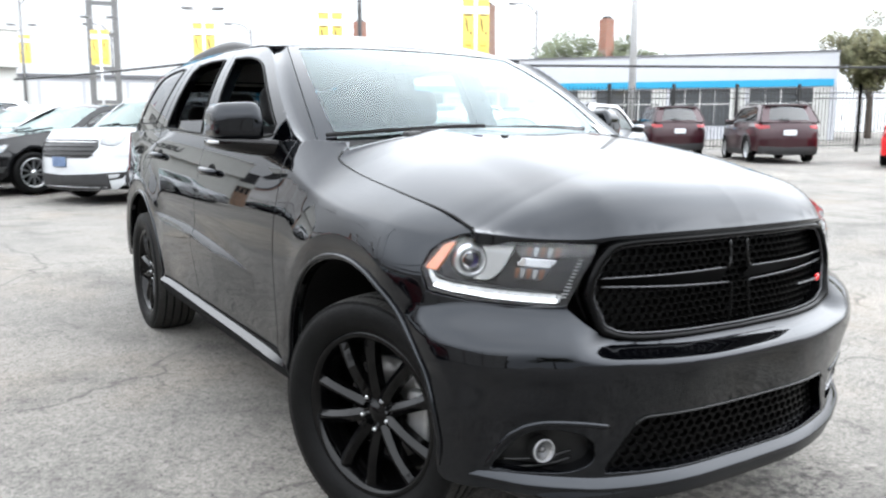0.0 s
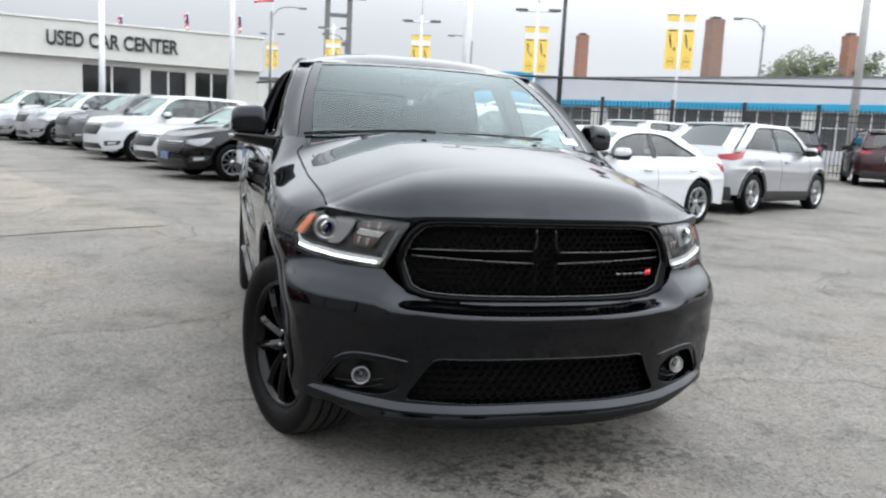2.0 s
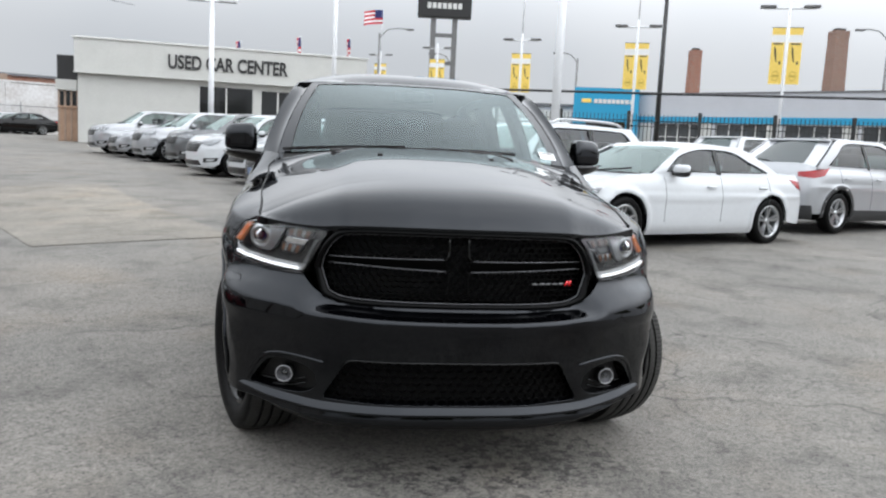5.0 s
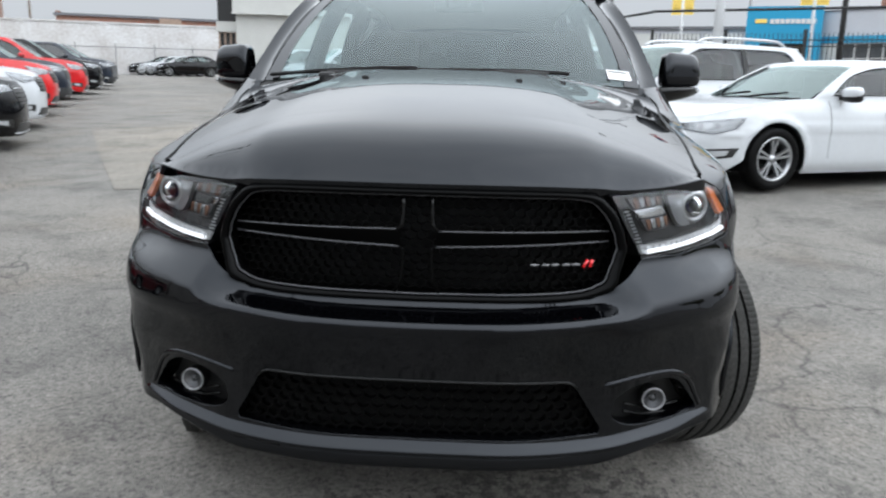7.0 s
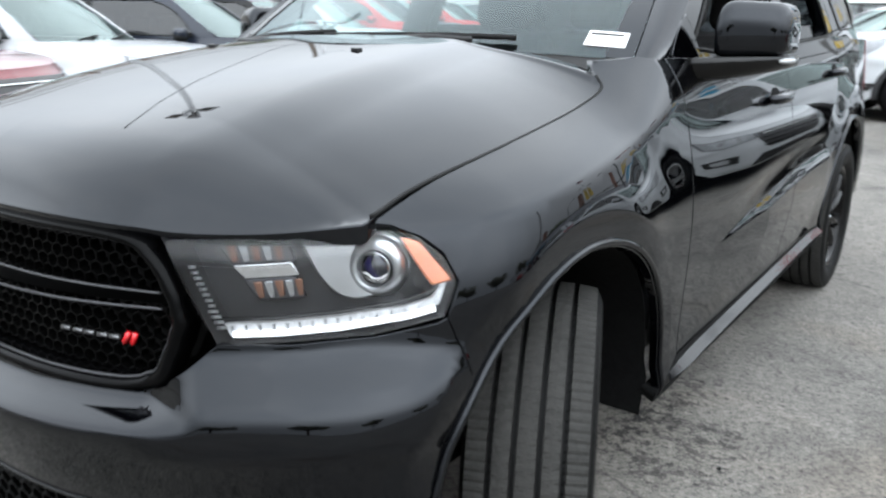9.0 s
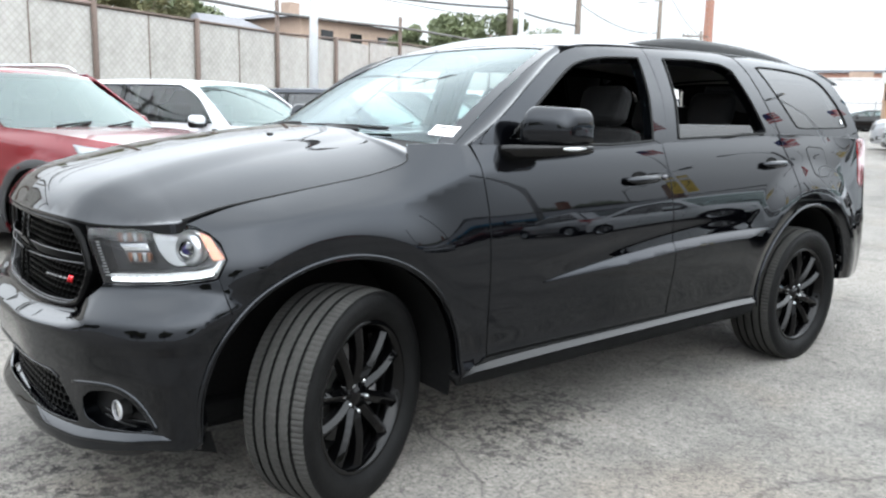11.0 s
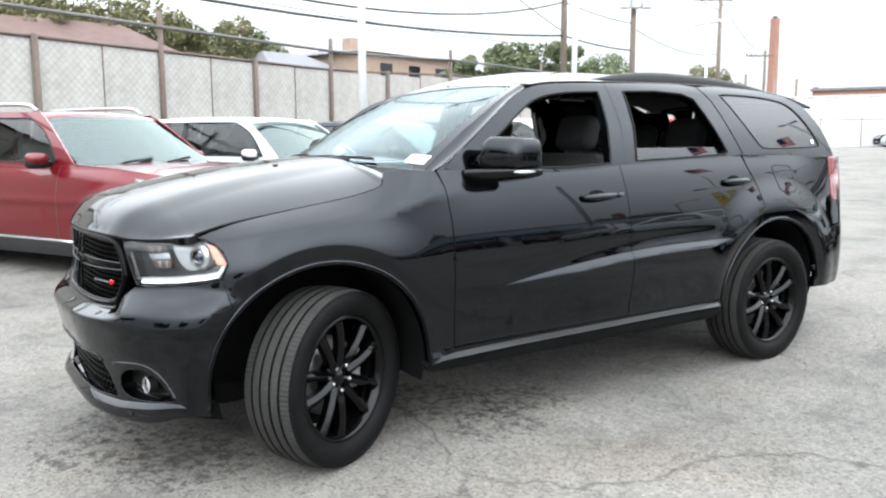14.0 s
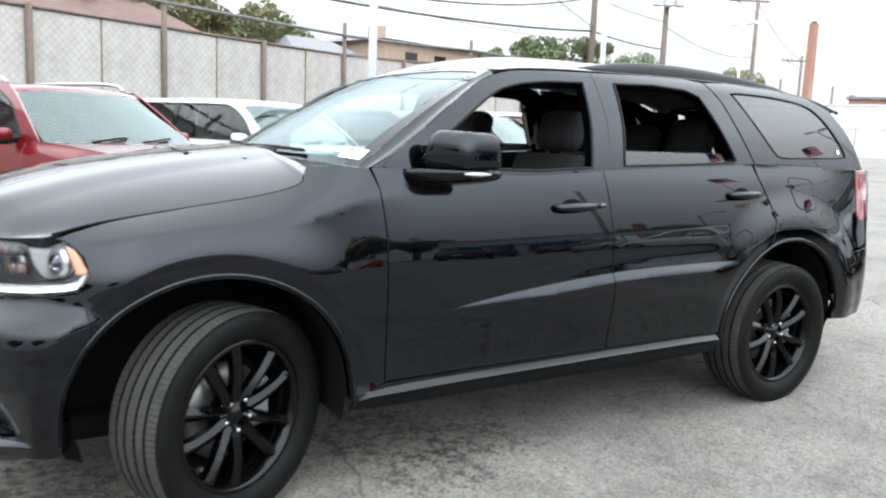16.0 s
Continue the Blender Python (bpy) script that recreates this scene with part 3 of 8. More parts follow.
part("lower_grille_rim", tube(run([(sx(x), z) for x, z in catmull([(-0.43, 0.470), (-0.40, 0.490), (-0.3, 0.491), (0, 0.491), (0.3, 0.491), (0.40, 0.490), (0.43, 0.470)], 8)], 0.001, False), 0.0045, 6), black_gloss, bumper)
for sgn in (1, -1):
    hole = [(sgn * s, z) for s, z in fog_hole]
    pocket = part("fog_pocket", sheet("pocket", grown(hole, (sgn * sx(0.69), 0.40), 1.1), inner(0.06), 0.05, thick=0, flip=False), black_satin, bumper)
    part("pocket_brow", tube(run([(sgn * sx(x), z) for x, z in catmull([(0.50, 0.470), (0.60, 0.487), (0.70, 0.490), (0.765, 0.462), (0.81, 0.405), (0.835, 0.362)], 6)], -0.003, False), [0.002] + [0.009] * 29 + [0.003], 8), black_paint, bumper)
    s0 = sgn * sx(0.685)
    px, py, nx, ny = plan_at(s0)
    fog_at = Matrix.Translation((px - nx * 0.068, py - ny * 0.068, 0.402)) @ Vector((0.25 * nx, -1, 0.0)).to_track_quat("X", "Z").to_matrix().to_4x4()
    lamp = part("fog_lamp", lathe([(0.0, -0.012), (0.02, -0.006), (0.030, 0.004), (0.0345, 0.012), (0.034, -0.01)], 32), fog_dark, bumper, "round clear fog lamp with a bright rim")
    lamp.matrix_local = fog_at @ Matrix.Scale(0.82, 4)
    for drop in (0.0, 0.022):
        part("pocket_ridge", tube(run([(sgn * sx(x), z - drop) for x, z in catmull([(0.60, 0.392), (0.66, 0.376), (0.74, 0.370), (0.80, 0.372)], 5)], -0.035, False), 0.005, 6), black_gloss, bumper)
    part("bezel", lathe([(0.035, 0.012), (0.037, 0.0165), (0.040, 0.015), (0.041, 0.010)], 32), lamp_ring, lamp)
    part("lamp_barrel", lathe([(0.041, 0.010), (0.041, -0.03)], 32), black_matt, lamp)
    part("bulb_shield", lathe([(0.0, 0.008), (0.010, 0.006), (0.013, -0.005)], 20), lamp_dark, lamp)
    part("lens", lathe([(0.0, 0.012), (0.02, 0.0115), (0.0335, 0.010)], 32), lens_glass, lamp)

# front splitter
split = [(sx(x), z) for x, z in catmull([(0.0, 0.290), (0.3, 0.290), (0.5, 0.294), (0.60, 0.302), (0.72, 0.316), (0.80, 0.330), (0.855, 0.338)], 7)] + [(s_y(-1.985), 0.335)]
split = [(-s, z) for s, z in split[::-1]] + split[1:]
prof = [(-0.06, 0.034), (-0.010, 0.030), (-0.004, 0.026), (0.020, 0.004), (0.025, -0.004), (0.016, -0.012), (-0.02, -0.018)]
sv, sf = [], []
for s, z in split:
    p, q = skin(s, z), plan_at(s)
    k = 1 - 0.65 * ease(0.72, 1.0, abs(s) / split[-1][0])
    for o, dz in prof:
        sv.append((p[0] + q[2] * (o * k - 0.01 * (1 - k)), p[1] + q[3] * (o * k - 0.01 * (1 - k)), z + dz * (0.5 + 0.5 * k)))
for i in range(len(split) - 1):
    for k in range(len(prof) - 1):
        a = i * len(prof) + k
        sf.append([a, a + 1, a + len(prof) + 1, a + len(prof)])
splitter = part("splitter", to_mesh("splitter", sv, [f[::-1] for f in sf]), black_paint, bumper)
under = [((lambda p, q: (p[0] - q[2] * 0.012, p[1] - q[3] * 0.012, z - 0.012))(skin(s, z), plan_at(s)), (lambda p, q: (p[0] - q[2] * 0.055, p[1] - q[3] * 0.055, z - 0.085 + 0.035 * ease(0.6, 1.0, abs(s) / split[-1][0])))(skin(s, z), plan_at(s))) for s, z in split]
part("air_dam", strip([u[1] for u in under], [u[0] for u in under], "air_dam", 0.0), black_satin, bumper)

for sgn in (1, -1):
    edge = [(0.50, -2.16), (0.62, -2.10), (0.74, -2.01), (0.83, -1.93)]
    part("wheel_deflector", strip([(sgn * x, y + 0.02, 0.258) for x, y in edge], [(sgn * x, y, 0.335) for x, y in edge], "deflector", 0.0, 3), liner_black, bumper)
# bonnet
HOOD_MID = [(-2.30, 1.076), (-2.2, 1.105), (-2.075, 1.138), (-1.8, 1.199), (-1.53, 1.242), (-1.3, 1.268), (-1.1, 1.284), (-0.95, 1.286)]


def hood_front(ax):
    return lerp_table([(0, -2.272), (0.25, -2.262), (0.42, -2.228), (0.52, -2.178), (0.66, -2.097), (0.80, -1.988)], ax)


# where the bonnet meets the wings: y, half width, height
SHUT = [(y, skin(s_y(y), z)[0] - 0.004, z - 0.001) for y, z in catmull([(-1.99, 1.0105), (-1.95, 1.02), (-1.83, 1.05), (-1.60, 1.088), (-1.346, 1.126), (-1.22, 1.153), (-1.155, 1.178), (-1.135, 1.205)], 3)]
SHUT_X, SHUT_Z = [(q[0], q[1]) for q in SHUT], [(q[0], q[2]) for q in SHUT]
HOOD_LIP = [(0, 1.001), (0.30, 1.000), (0.45, 0.994), (0.52, 0.986), (0.60, 0.986), (0.68, 0.991), (0.76, 1.001), (0.82, 1.009)]


def hood_dome(ax, y):
    mid = lerp_table(HOOD_MID, y)
    z = mid - (mid - lerp_table(SHUT_Z, y)) * min(1.3, ax / lerp_table(SHUT_X, y)) ** 2.7
    return z + 0.010 * (1 - ease(0.38, 0.54, ax + 0.10 * (y + 1.6)))


def hood(x, y):
    ax = abs(x)
    z = hood_dome(ax, y)
    f = hood_front(ax)
    return (x, y, z - (hood_dome(ax, f) - lerp_table(HOOD_LIP, ax)) * math.exp(-max(0.0, y - f) / 0.055))


edge_line = []
for y, z in catmull([(-1.99, 1.0105), (-1.95, 1.02), (-1.83, 1.05), (-1.60, 1.088), (-1.346, 1.126), (-1.22, 1.153), (-1.155, 1.178), (-1.135, 1.205)], 6):
    p = skin(s_y(y), z)
    edge_line.append((p[0] - 0.004, p[1]))
hood_half = [(x, hood_front(x)) for x in [0.775 * k / 48 for k in range(49)]] + [q for q in edge_line if q[1] > hood_front(0.78) + 0.02] + [(0.752, -1.108), (0.70, -1.088), (0.6, -1.092), (0.45, -1.112), (0.2, -1.135), (0.0, -1.14)]
hood_loop = hood_half + [(-x, y) for x, y in hood_half[::-1]]
hood_loop = [p for i, p in enumerate(hood_loop) if math.dist(p, hood_loop[i - 1]) > 1e-4]
bonnet = part("bonnet", sheet("bonnet", hood_loop, hood, 0.017, thick=0.03, edge=0.004), black_paint, hero)
for sgn in (-1, 1):
    gap = [(sgn * (x + 0.004), y, z - 0.002) for y, x, z in SHUT[1:]]
    part("bonnet_gap", tube(gap, 0.0042, 6), black_matt, bonnet)
    nz = hood(0.268 * sgn, -1.43)[2]
    part("washer_nozzle", box(0.268 * sgn - 0.012, 0.268 * sgn + 0.012, -1.44, -1.42, nz - 0.005, nz + 0.006, 0.003), black_satin, bonnet)

# grille
frame_out = [(0.0, 0.989), (0.30, 0.988), (0.44, 0.982), (0.50, 0.965), (0.545, 0.915), (0.570, 0.85), (0.572, 0.815), (0.540, 0.757), (0.50, 0.716), (0.44, 0.700), (0.30, 0.694), (0.0, 0.692)]
frame_in = [(0.0, 0.968), (0.30, 0.967), (0.435, 0.962), (0.484, 0.945), (0.522, 0.900), (0.543, 0.848), (0.543, 0.820), (0.515, 0.767), (0.484, 0.735), (0.43, 0.721), (0.28, 0.715), (0.0, 0.712)]


def both_sides(loop):
    a = catmull(loop, 4)
    q = [(sx(x, z), z) for x, z in a]
    return q + [(-s, z) for s, z in q[::-1][1:-1]]


g_out, g_in = both_sides(frame_out), both_sides(frame_in)
fv, ff_ = [], []
ring_prof = [(0.0, -0.05), (0.0, -0.004)] + [(0.5 - 0.5 * math.cos(radians(20 * k)), -0.004 + 0.017 * math.sin(radians(20 * k))) for k in range(1, 9)] + [(1.0, -0.006), (1.0, -0.06)]
for a, b in zip(g_out, g_in):
    for t, o in ring_prof:
        s, z = a[0] + (b[0] - a[0]) * t, a[1] + (b[1] - a[1]) * t
        p, q = skin(s, z), plan_at(s)
        fv.append((p[0] + q[2] * o, p[1] + q[3] * o, z))
m_ = len(ring_prof)
for i in range(len(g_out)):
    j = (i + 1) % len(g_out)
    ff_ += [[i * m_ + k, j * m_ + k, j * m_ + k + 1, i * m_ + k + 1] for k in range(m_ - 1)]
grille = part("grille", to_mesh("grille", fv, ff_), grille_black, hero, "gloss black grille with a split crossbar and honeycomb mesh")
part("grille_backing", sheet("backing", grown(g_in, (0, 0.85), 1.05), inner(0.10), 0.06, thick=0), black_matt, grille)
part("grille_mesh", hex_net("net", g_in, net_lift(0.034), 0.024, 0.0028, 0.020, 1.35), mesh_black, grille)
for z0, z1, x0, x1 in ((0.832, 0.875, 0.045, 0.520), (0.832, 0.875, -0.520, -0.050)):
    a = [(sx(x0 + (x1 - x0) * k / 12, 0.85), z0 + 0.020 * abs(x0 + (x1 - x0) * k / 12) / 0.525) for k in range(13)]
    lo, hi = run(a, -0.008, False), run([(s, z1 + 0.004 * k / 12) for k, (s, _) in enumerate(a)], -0.008, False)
    part("crossbar", strip(run(a, -0.034, False), hi, "crossbar", 0.0), mesh_black, grille)
    # lighter grey beads paint the thin highlights along the black bar's edges
    part("crossbar_edge", tube(lo, 0.0028, 6), alloy_dark, grille)
    part("crossbar_edge", tube(hi, 0.0028, 6), alloy_dark, grille)
for x in (-0.042, 0.036):
    lo = run([(sx(x, z), z) for z in (0.715, 0.75, 0.79, 0.828, 0.832)], -0.006, False)
    part("upright_bar", tube([(p[0] + (0.02 if x > 0 else -0.02) * max(0, (0.755 - p[2]) / 0.04), p[1], p[2]) for p in lo], 0.005, 8), mesh_black, grille)
    hi = run([(sx(x, z), z) for z in (0.875, 0.893, 0.92, 0.945, 0.965)], -0.006, False)
    part("upright_bar", tube([(p[0] + (0.02 if x > 0 else -0.02) * max(0, (0.895 - p[2]) / 0.02) * 0.8, p[1], p[2]) for p in hi], 0.005, 8), black_gloss, grille)
# grey bead paints the highlight round the black frame's inner edge
part("grille_inner_rim", tube(run(g_in, -0.004), 0.003, 6, closed=True), alloy_dark, grille)
# badge: five plain bars and two slanting red strokes
bz = 0.795
for k in range(5):
    p = run([(sx(0.300 + 0.029 * k, bz), bz), (sx(0.300 + 0.029 * k + 0.022, bz), bz)], 0.002, False)
    b = part("badge_bar", tube([p[0], p[1]], 0.0042, 4), badge_grey, grille)
for k in range(2):
    p0, p1 = run([(sx(0.447 + 0.014 * k, bz), bz - 0.008), (sx(0.459 + 0.014 * k, bz), bz + 0.012)], 0.002, False)
    part("badge_stroke", tube([p0, p1], 0.0055, 4), badge_red, grille)

# headlamps
hl_pts = [(0.500, -2.200, 0.975), (0.58, -2.16, 0.982), (0.66, -2.105, 0.990), (0.75, -2.04, 0.999)]
lens_loop = [(s_near(*p), p[2]) for p in hl_pts] + [(hl_top[0], hl_top[1] - 0.004), (hl_top[0] * 0.65 + hl_tip[0] * 0.35 - 0.003, 0.990), (hl_top[0] * 0.32 + hl_tip[0] * 0.68 - 0.005, 0.971), (hl_top[0] * 0.1 + hl_tip[0] * 0.9 - 0.006, 0.941), (hl_tip[0] - 0.006, hl_tip[1]), (hl_low[0] - 0.004, hl_low[1] + 0.004), (s_near(0.80, -2.005, 0.81), 0.815), (s_near(0.70, -2.10, 0.805), 0.808), (s_near(0.592, -2.17, 0.80), 0.800)]
lc = (sum(p[0] for p in lens_loop) / len(lens_loop), sum(p[1] for p in lens_loop) / len(lens_loop))


def along(line, f):
    """The spot a share f of the way along a line."""
    cut = [0.0]
    for p, q in zip(line, line[1:]):
        cut.append(cut[-1] + math.dist(p, q))
    d = f * cut[-1]
    i = max(k for k in range(len(cut) - 1) if cut[k] <= d + 1e-9)
    t = (d - cut[i]) / (cut[i + 1] - cut[i])
    return tuple(line[i][k] * (1 - t) + line[i + 1][k] * t for k in (0, 1))


def lamp_xy(a, b):
    """A spot in the lamp: a from its inner to its outer end, b from bottom to top."""
    l = along(lens_loop[:7:-1], a)
    h = along(lens_loop[:9], a)
    return (l[0] * (1 - b) + h[0] * b, l[1] * (1 - b) + h[1] * b)


def lamp_run(points, off):
    return run([lamp_xy(*p) for p in points], off, False)


def lamp_patch(points, off, step=0.02, thick=0.01):
    return sheet("patch", [lamp_xy(*p) for p in points], inner(off), step, thick=thick)


def lens_skin(s, z):
    """The clear lens, whose top turns back under the bonnet's edge."""
    return inner(0.022 * ease(0.925, 1.0, z - 0.02 * ease(0.6, 0.85, skin(s, z)[0])) ** 1.5 - 0.001)(s, z)


for sgn in (1, -1):
    def keep(me):
        return me if sgn == 1 else mirror_mesh(me, me.name)
    lamp = part("headlamp", keep(sheet("lamp_tub", grown(lens_loop, lc, 1.0), inner(0.075), 0.03, thick=0)), lamp_dark, hero, "clear-lensed headlamp with a lit white LED bar and amber corner")
    part("lamp_rim", keep(strip(run(lens_loop + lens_loop[:1], -0.003, False), run(lens_loop + lens_loop[:1], -0.075, False), "rim")), lamp_dark, lamp)
    part("led_bar", keep(lamp_patch([(0.05, 0.055), (0.25, 0.055), (0.5, 0.055), (0.76, 0.06), (0.89, 0.10), (0.965, 0.36), (0.95, 0.43), (0.87, 0.22), (0.76, 0.155), (0.5, 0.15), (0.25, 0.15), (0.05, 0.15)], 0.018)), led_white, lamp, "lit white daytime running light bar")
    part("led_row", keep(tube(lamp_run([(0.07, 0.075), (0.25, 0.072), (0.5, 0.072), (0.76, 0.078), (0.86, 0.105)], -0.012), 0.0062, 6)), led_chip, lamp)
    for k in range(15):
        a = 0.07 + 0.052 * k
        b0 = 0.055 + max(0, a - 0.78) * 0.4
        part("led_divider", keep(tube(lamp_run([(a, b0), (a + 0.010, b0 + 0.10)], -0.012), 0.0022, 5)), silver_reflector, lamp)
    part("bar_trim", keep(tube(lamp_run([(0.02, 0.205), (0.25, 0.205), (0.5, 0.205), (0.76, 0.225), (0.87, 0.32), (0.94, 0.52)], -0.018), 0.005, 6)), lamp_dark, lamp)
    part("reflector_bowl", keep(lamp_patch(catmull([(0.43, 0.86), (0.60, 0.93), (0.80, 0.93), (0.85, 0.66), (0.80, 0.36), (0.68, 0.27), (0.55, 0.30), (0.47, 0.52), (0.43, 0.86)], 5)[:-1], 0.050, 0.015)), silver_reflector, lamp)
    proj = lamp_run([(0.70, 0.545)], -0.040)[0]
    pos = Matrix.Translation((proj[0] * sgn, proj[1], proj[2])) @ Vector((0.42 * sgn, -1, 0)).to_track_quat("X", "Z").to_matrix().to_4x4()
    eye_lens = part("projector", lathe([(0.0, 0.026), (0.014, 0.024), (0.026, 0.016), (0.033, 0.004), (0.034, -0.012)], 32), projector, lamp, "bluish glass projector lens")
    eye_lens.matrix_local = pos
    ring = part("projector_ring", lathe([(0.034, 0.008), (0.040, 0.012), (0.052, -0.004), (0.056, -0.012), (0.034, -0.02)], 32), silver_reflector, lamp)
    ring.matrix_local = pos
    part("projector_back", lathe([(0.0, -0.006), (0.034, -0.010)], 24), lamp_dark, lamp).matrix_local = pos
    part("corner_reflector", keep(lamp_patch([(0.80, 0.92), (0.86, 0.95), (0.985, 0.64), (0.945, 0.46), (0.87, 0.44)], 0.010, 0.012)), amber, lamp, "amber corner reflector")
    for k, (b0, b1, m) in enumerate(((0.68, 0.86, fog_dark), (0.54, 0.65, chrome), (0.33, 0.51, fog_dark))):
        part("indicator_facet", keep(lamp_patch([(0.13 + 0.02 * k, b1), (0.36, b1), (0.38, b0), (0.155 + 0.02 * k, b0)], 0.050, 0.015)), m, lamp)
        for j in range(5):
            if k != 1:
                part("amber_facet", keep(lamp_patch([(0.16 + 0.04 * j + 0.02 * k, b1 - 0.02), (0.185 + 0.04 * j + 0.02 * k, b1 - 0.02), (0.175 + 0.04 * j + 0.02 * k, b0 + 0.03), (0.16 + 0.04 * j + 0.02 * k, b0 + 0.02)], 0.046, 0.02)), facet_clear if j in (1, 3) else amber_dim, lamp)
    for k in range(12):
        b = 0.14 + 0.052 * k
        part("light_guide_tooth", keep(tube(lamp_run([(0.035 - 0.012 * (b < 0.3), b), (0.06, b)], -0.012), 0.003, 4)), silver_reflector, lamp)
    part("headlamp_lens", keep(sheet("lens", lens_loop, lens_skin, 0.015, thick=0)), lens_glass, lamp)

# doors: lower skins
F_DOOR = [(-0.854, 0.43), (-0.860, 1.0), (-0.877, 1.16), (-0.895, 1.238), (-0.80, 1.238), (-0.6, 1.224), (-0.2, 1.214), (0.02, 1.222), (0.252, 1.238), (0.268, 1.1), (0.276, 0.95), (0.282, 0.7), (0.282, 0.435)]
pair_doors = []
fd = sheet("door_skin", flank(F_DOOR), skin, 0.015, lines=SCOOP)
R_ARCH = [p for p in arch(1, 181, 118, 0.014)]
R_DOOR = [(0.292, 0.435), (0.290, 0.7), (0.284, 0.95), (0.276, 1.1), (0.260, 1.239), (0.7, 1.257), (1.1, 1.272), (1.31, 1.283), (1.335, 1.22), (1.40, 1.10), (1.425, 0.99), (1.40, 0.90)] + R_ARCH[::-1][1:] + [(1.01, 0.437)]
rd = sheet("door_skin", flank(R_DOOR), skin, 0.015, lines=SCOOP + CREST[3:])
SPINE = [(1.18, 0.890), (1.25, 0.874), (1.35, 0.846), (1.45, 0.812), (1.55, 0.768), (1.62, 0.730), (1.66, 0.704), (1.70, 0.662), (1.74, 0.60)]


def cabin(y, z):
    """The leaning sides of the cabin, above the belt line."""
    x = lerp_table(SPINE, z)
    if y < -0.2:
        x -= 0.028 * ((-0.2 - y) / 0.7) ** 2
    if y > 0.9:
        x -= 0.055 * ((y - 0.9) / 1.4) ** 2
    return (x, y, z)


F_FRAME = [(-0.890, 1.240)] + catmull([(-0.82, 1.275), (-0.68, 1.37), (-0.52, 1.485), (-0.34, 1.600), (-0.18, 1.652), (0.05, 1.672), (0.31, 1.683)], 5) + [(0.325, 1.45), (0.300, 1.238), (0.02, 1.2225), (-0.2, 1.215), (-0.6, 1.225)]
F_HOLE = [(-0.70, 1.262)] + catmull([(-0.60, 1.335), (-0.48, 1.425), (-0.30, 1.545), (-0.18, 1.592), (0.0, 1.620), (0.235, 1.632)], 5) + [(0.225, 1.45), (0.195, 1.252), (-0.1, 1.236), (-0.4, 1.240)]
R_FRAME = [(0.304, 1.2395), (0.331, 1.45), (0.317, 1.683), (0.7, 1.697), (0.98, 1.700), (1.10, 1.688), (1.17, 1.60), (1.26, 1.42), (1.335, 1.285), (1.1, 1.273), (0.7, 1.258)]
R_HOLE = [(0.395, 1.262), (0.425, 1.45), (0.435, 1.640), (0.7, 1.650), (0.92, 1.640), (1.01, 1.612), (1.10, 1.46), (1.19, 1.30), (1.16, 1.288), (0.8, 1.274)]
ff = sheet("window_frame", F_FRAME, cabin, 0.035, holes=[F_HOLE], thick=0.045)
rf = sheet("window_frame", R_FRAME, cabin, 0.035, holes=[R_HOLE], thick=0.045)


def cabin_in(off):
    def f(y, z):
        p = cabin(y, z)
        return (p[0] - off, p[1], p[2])
    return f


def rim_run(loop, off):
    return [(lambda p: (p[0] + off, p[1], p[2]))(cabin(y, z)) for y, z in resample(loop, 0.04)]


def handle_mesh(y0, y1, z0, z1):
    """A door pull: a bowed bar over a scooped cup."""
    pts = []
    for k in range(9):
        t = k / 8
        y, z = y0 + (y1 - y0) * t, z0 + (z1 - z0) * t
        p = skin(s_y(y), z)
        pts.append((p[0] + 0.012 + 0.024 * math.sin(math.pi * min(1, t * 1.15)) ** 0.6 if 0 < k < 8 else p[0] + 0.004, y, z))
    return tube(pts, [0.012, 0.017, 0.019, 0.020, 0.020, 0.020, 0.019, 0.017, 0.013], 10)


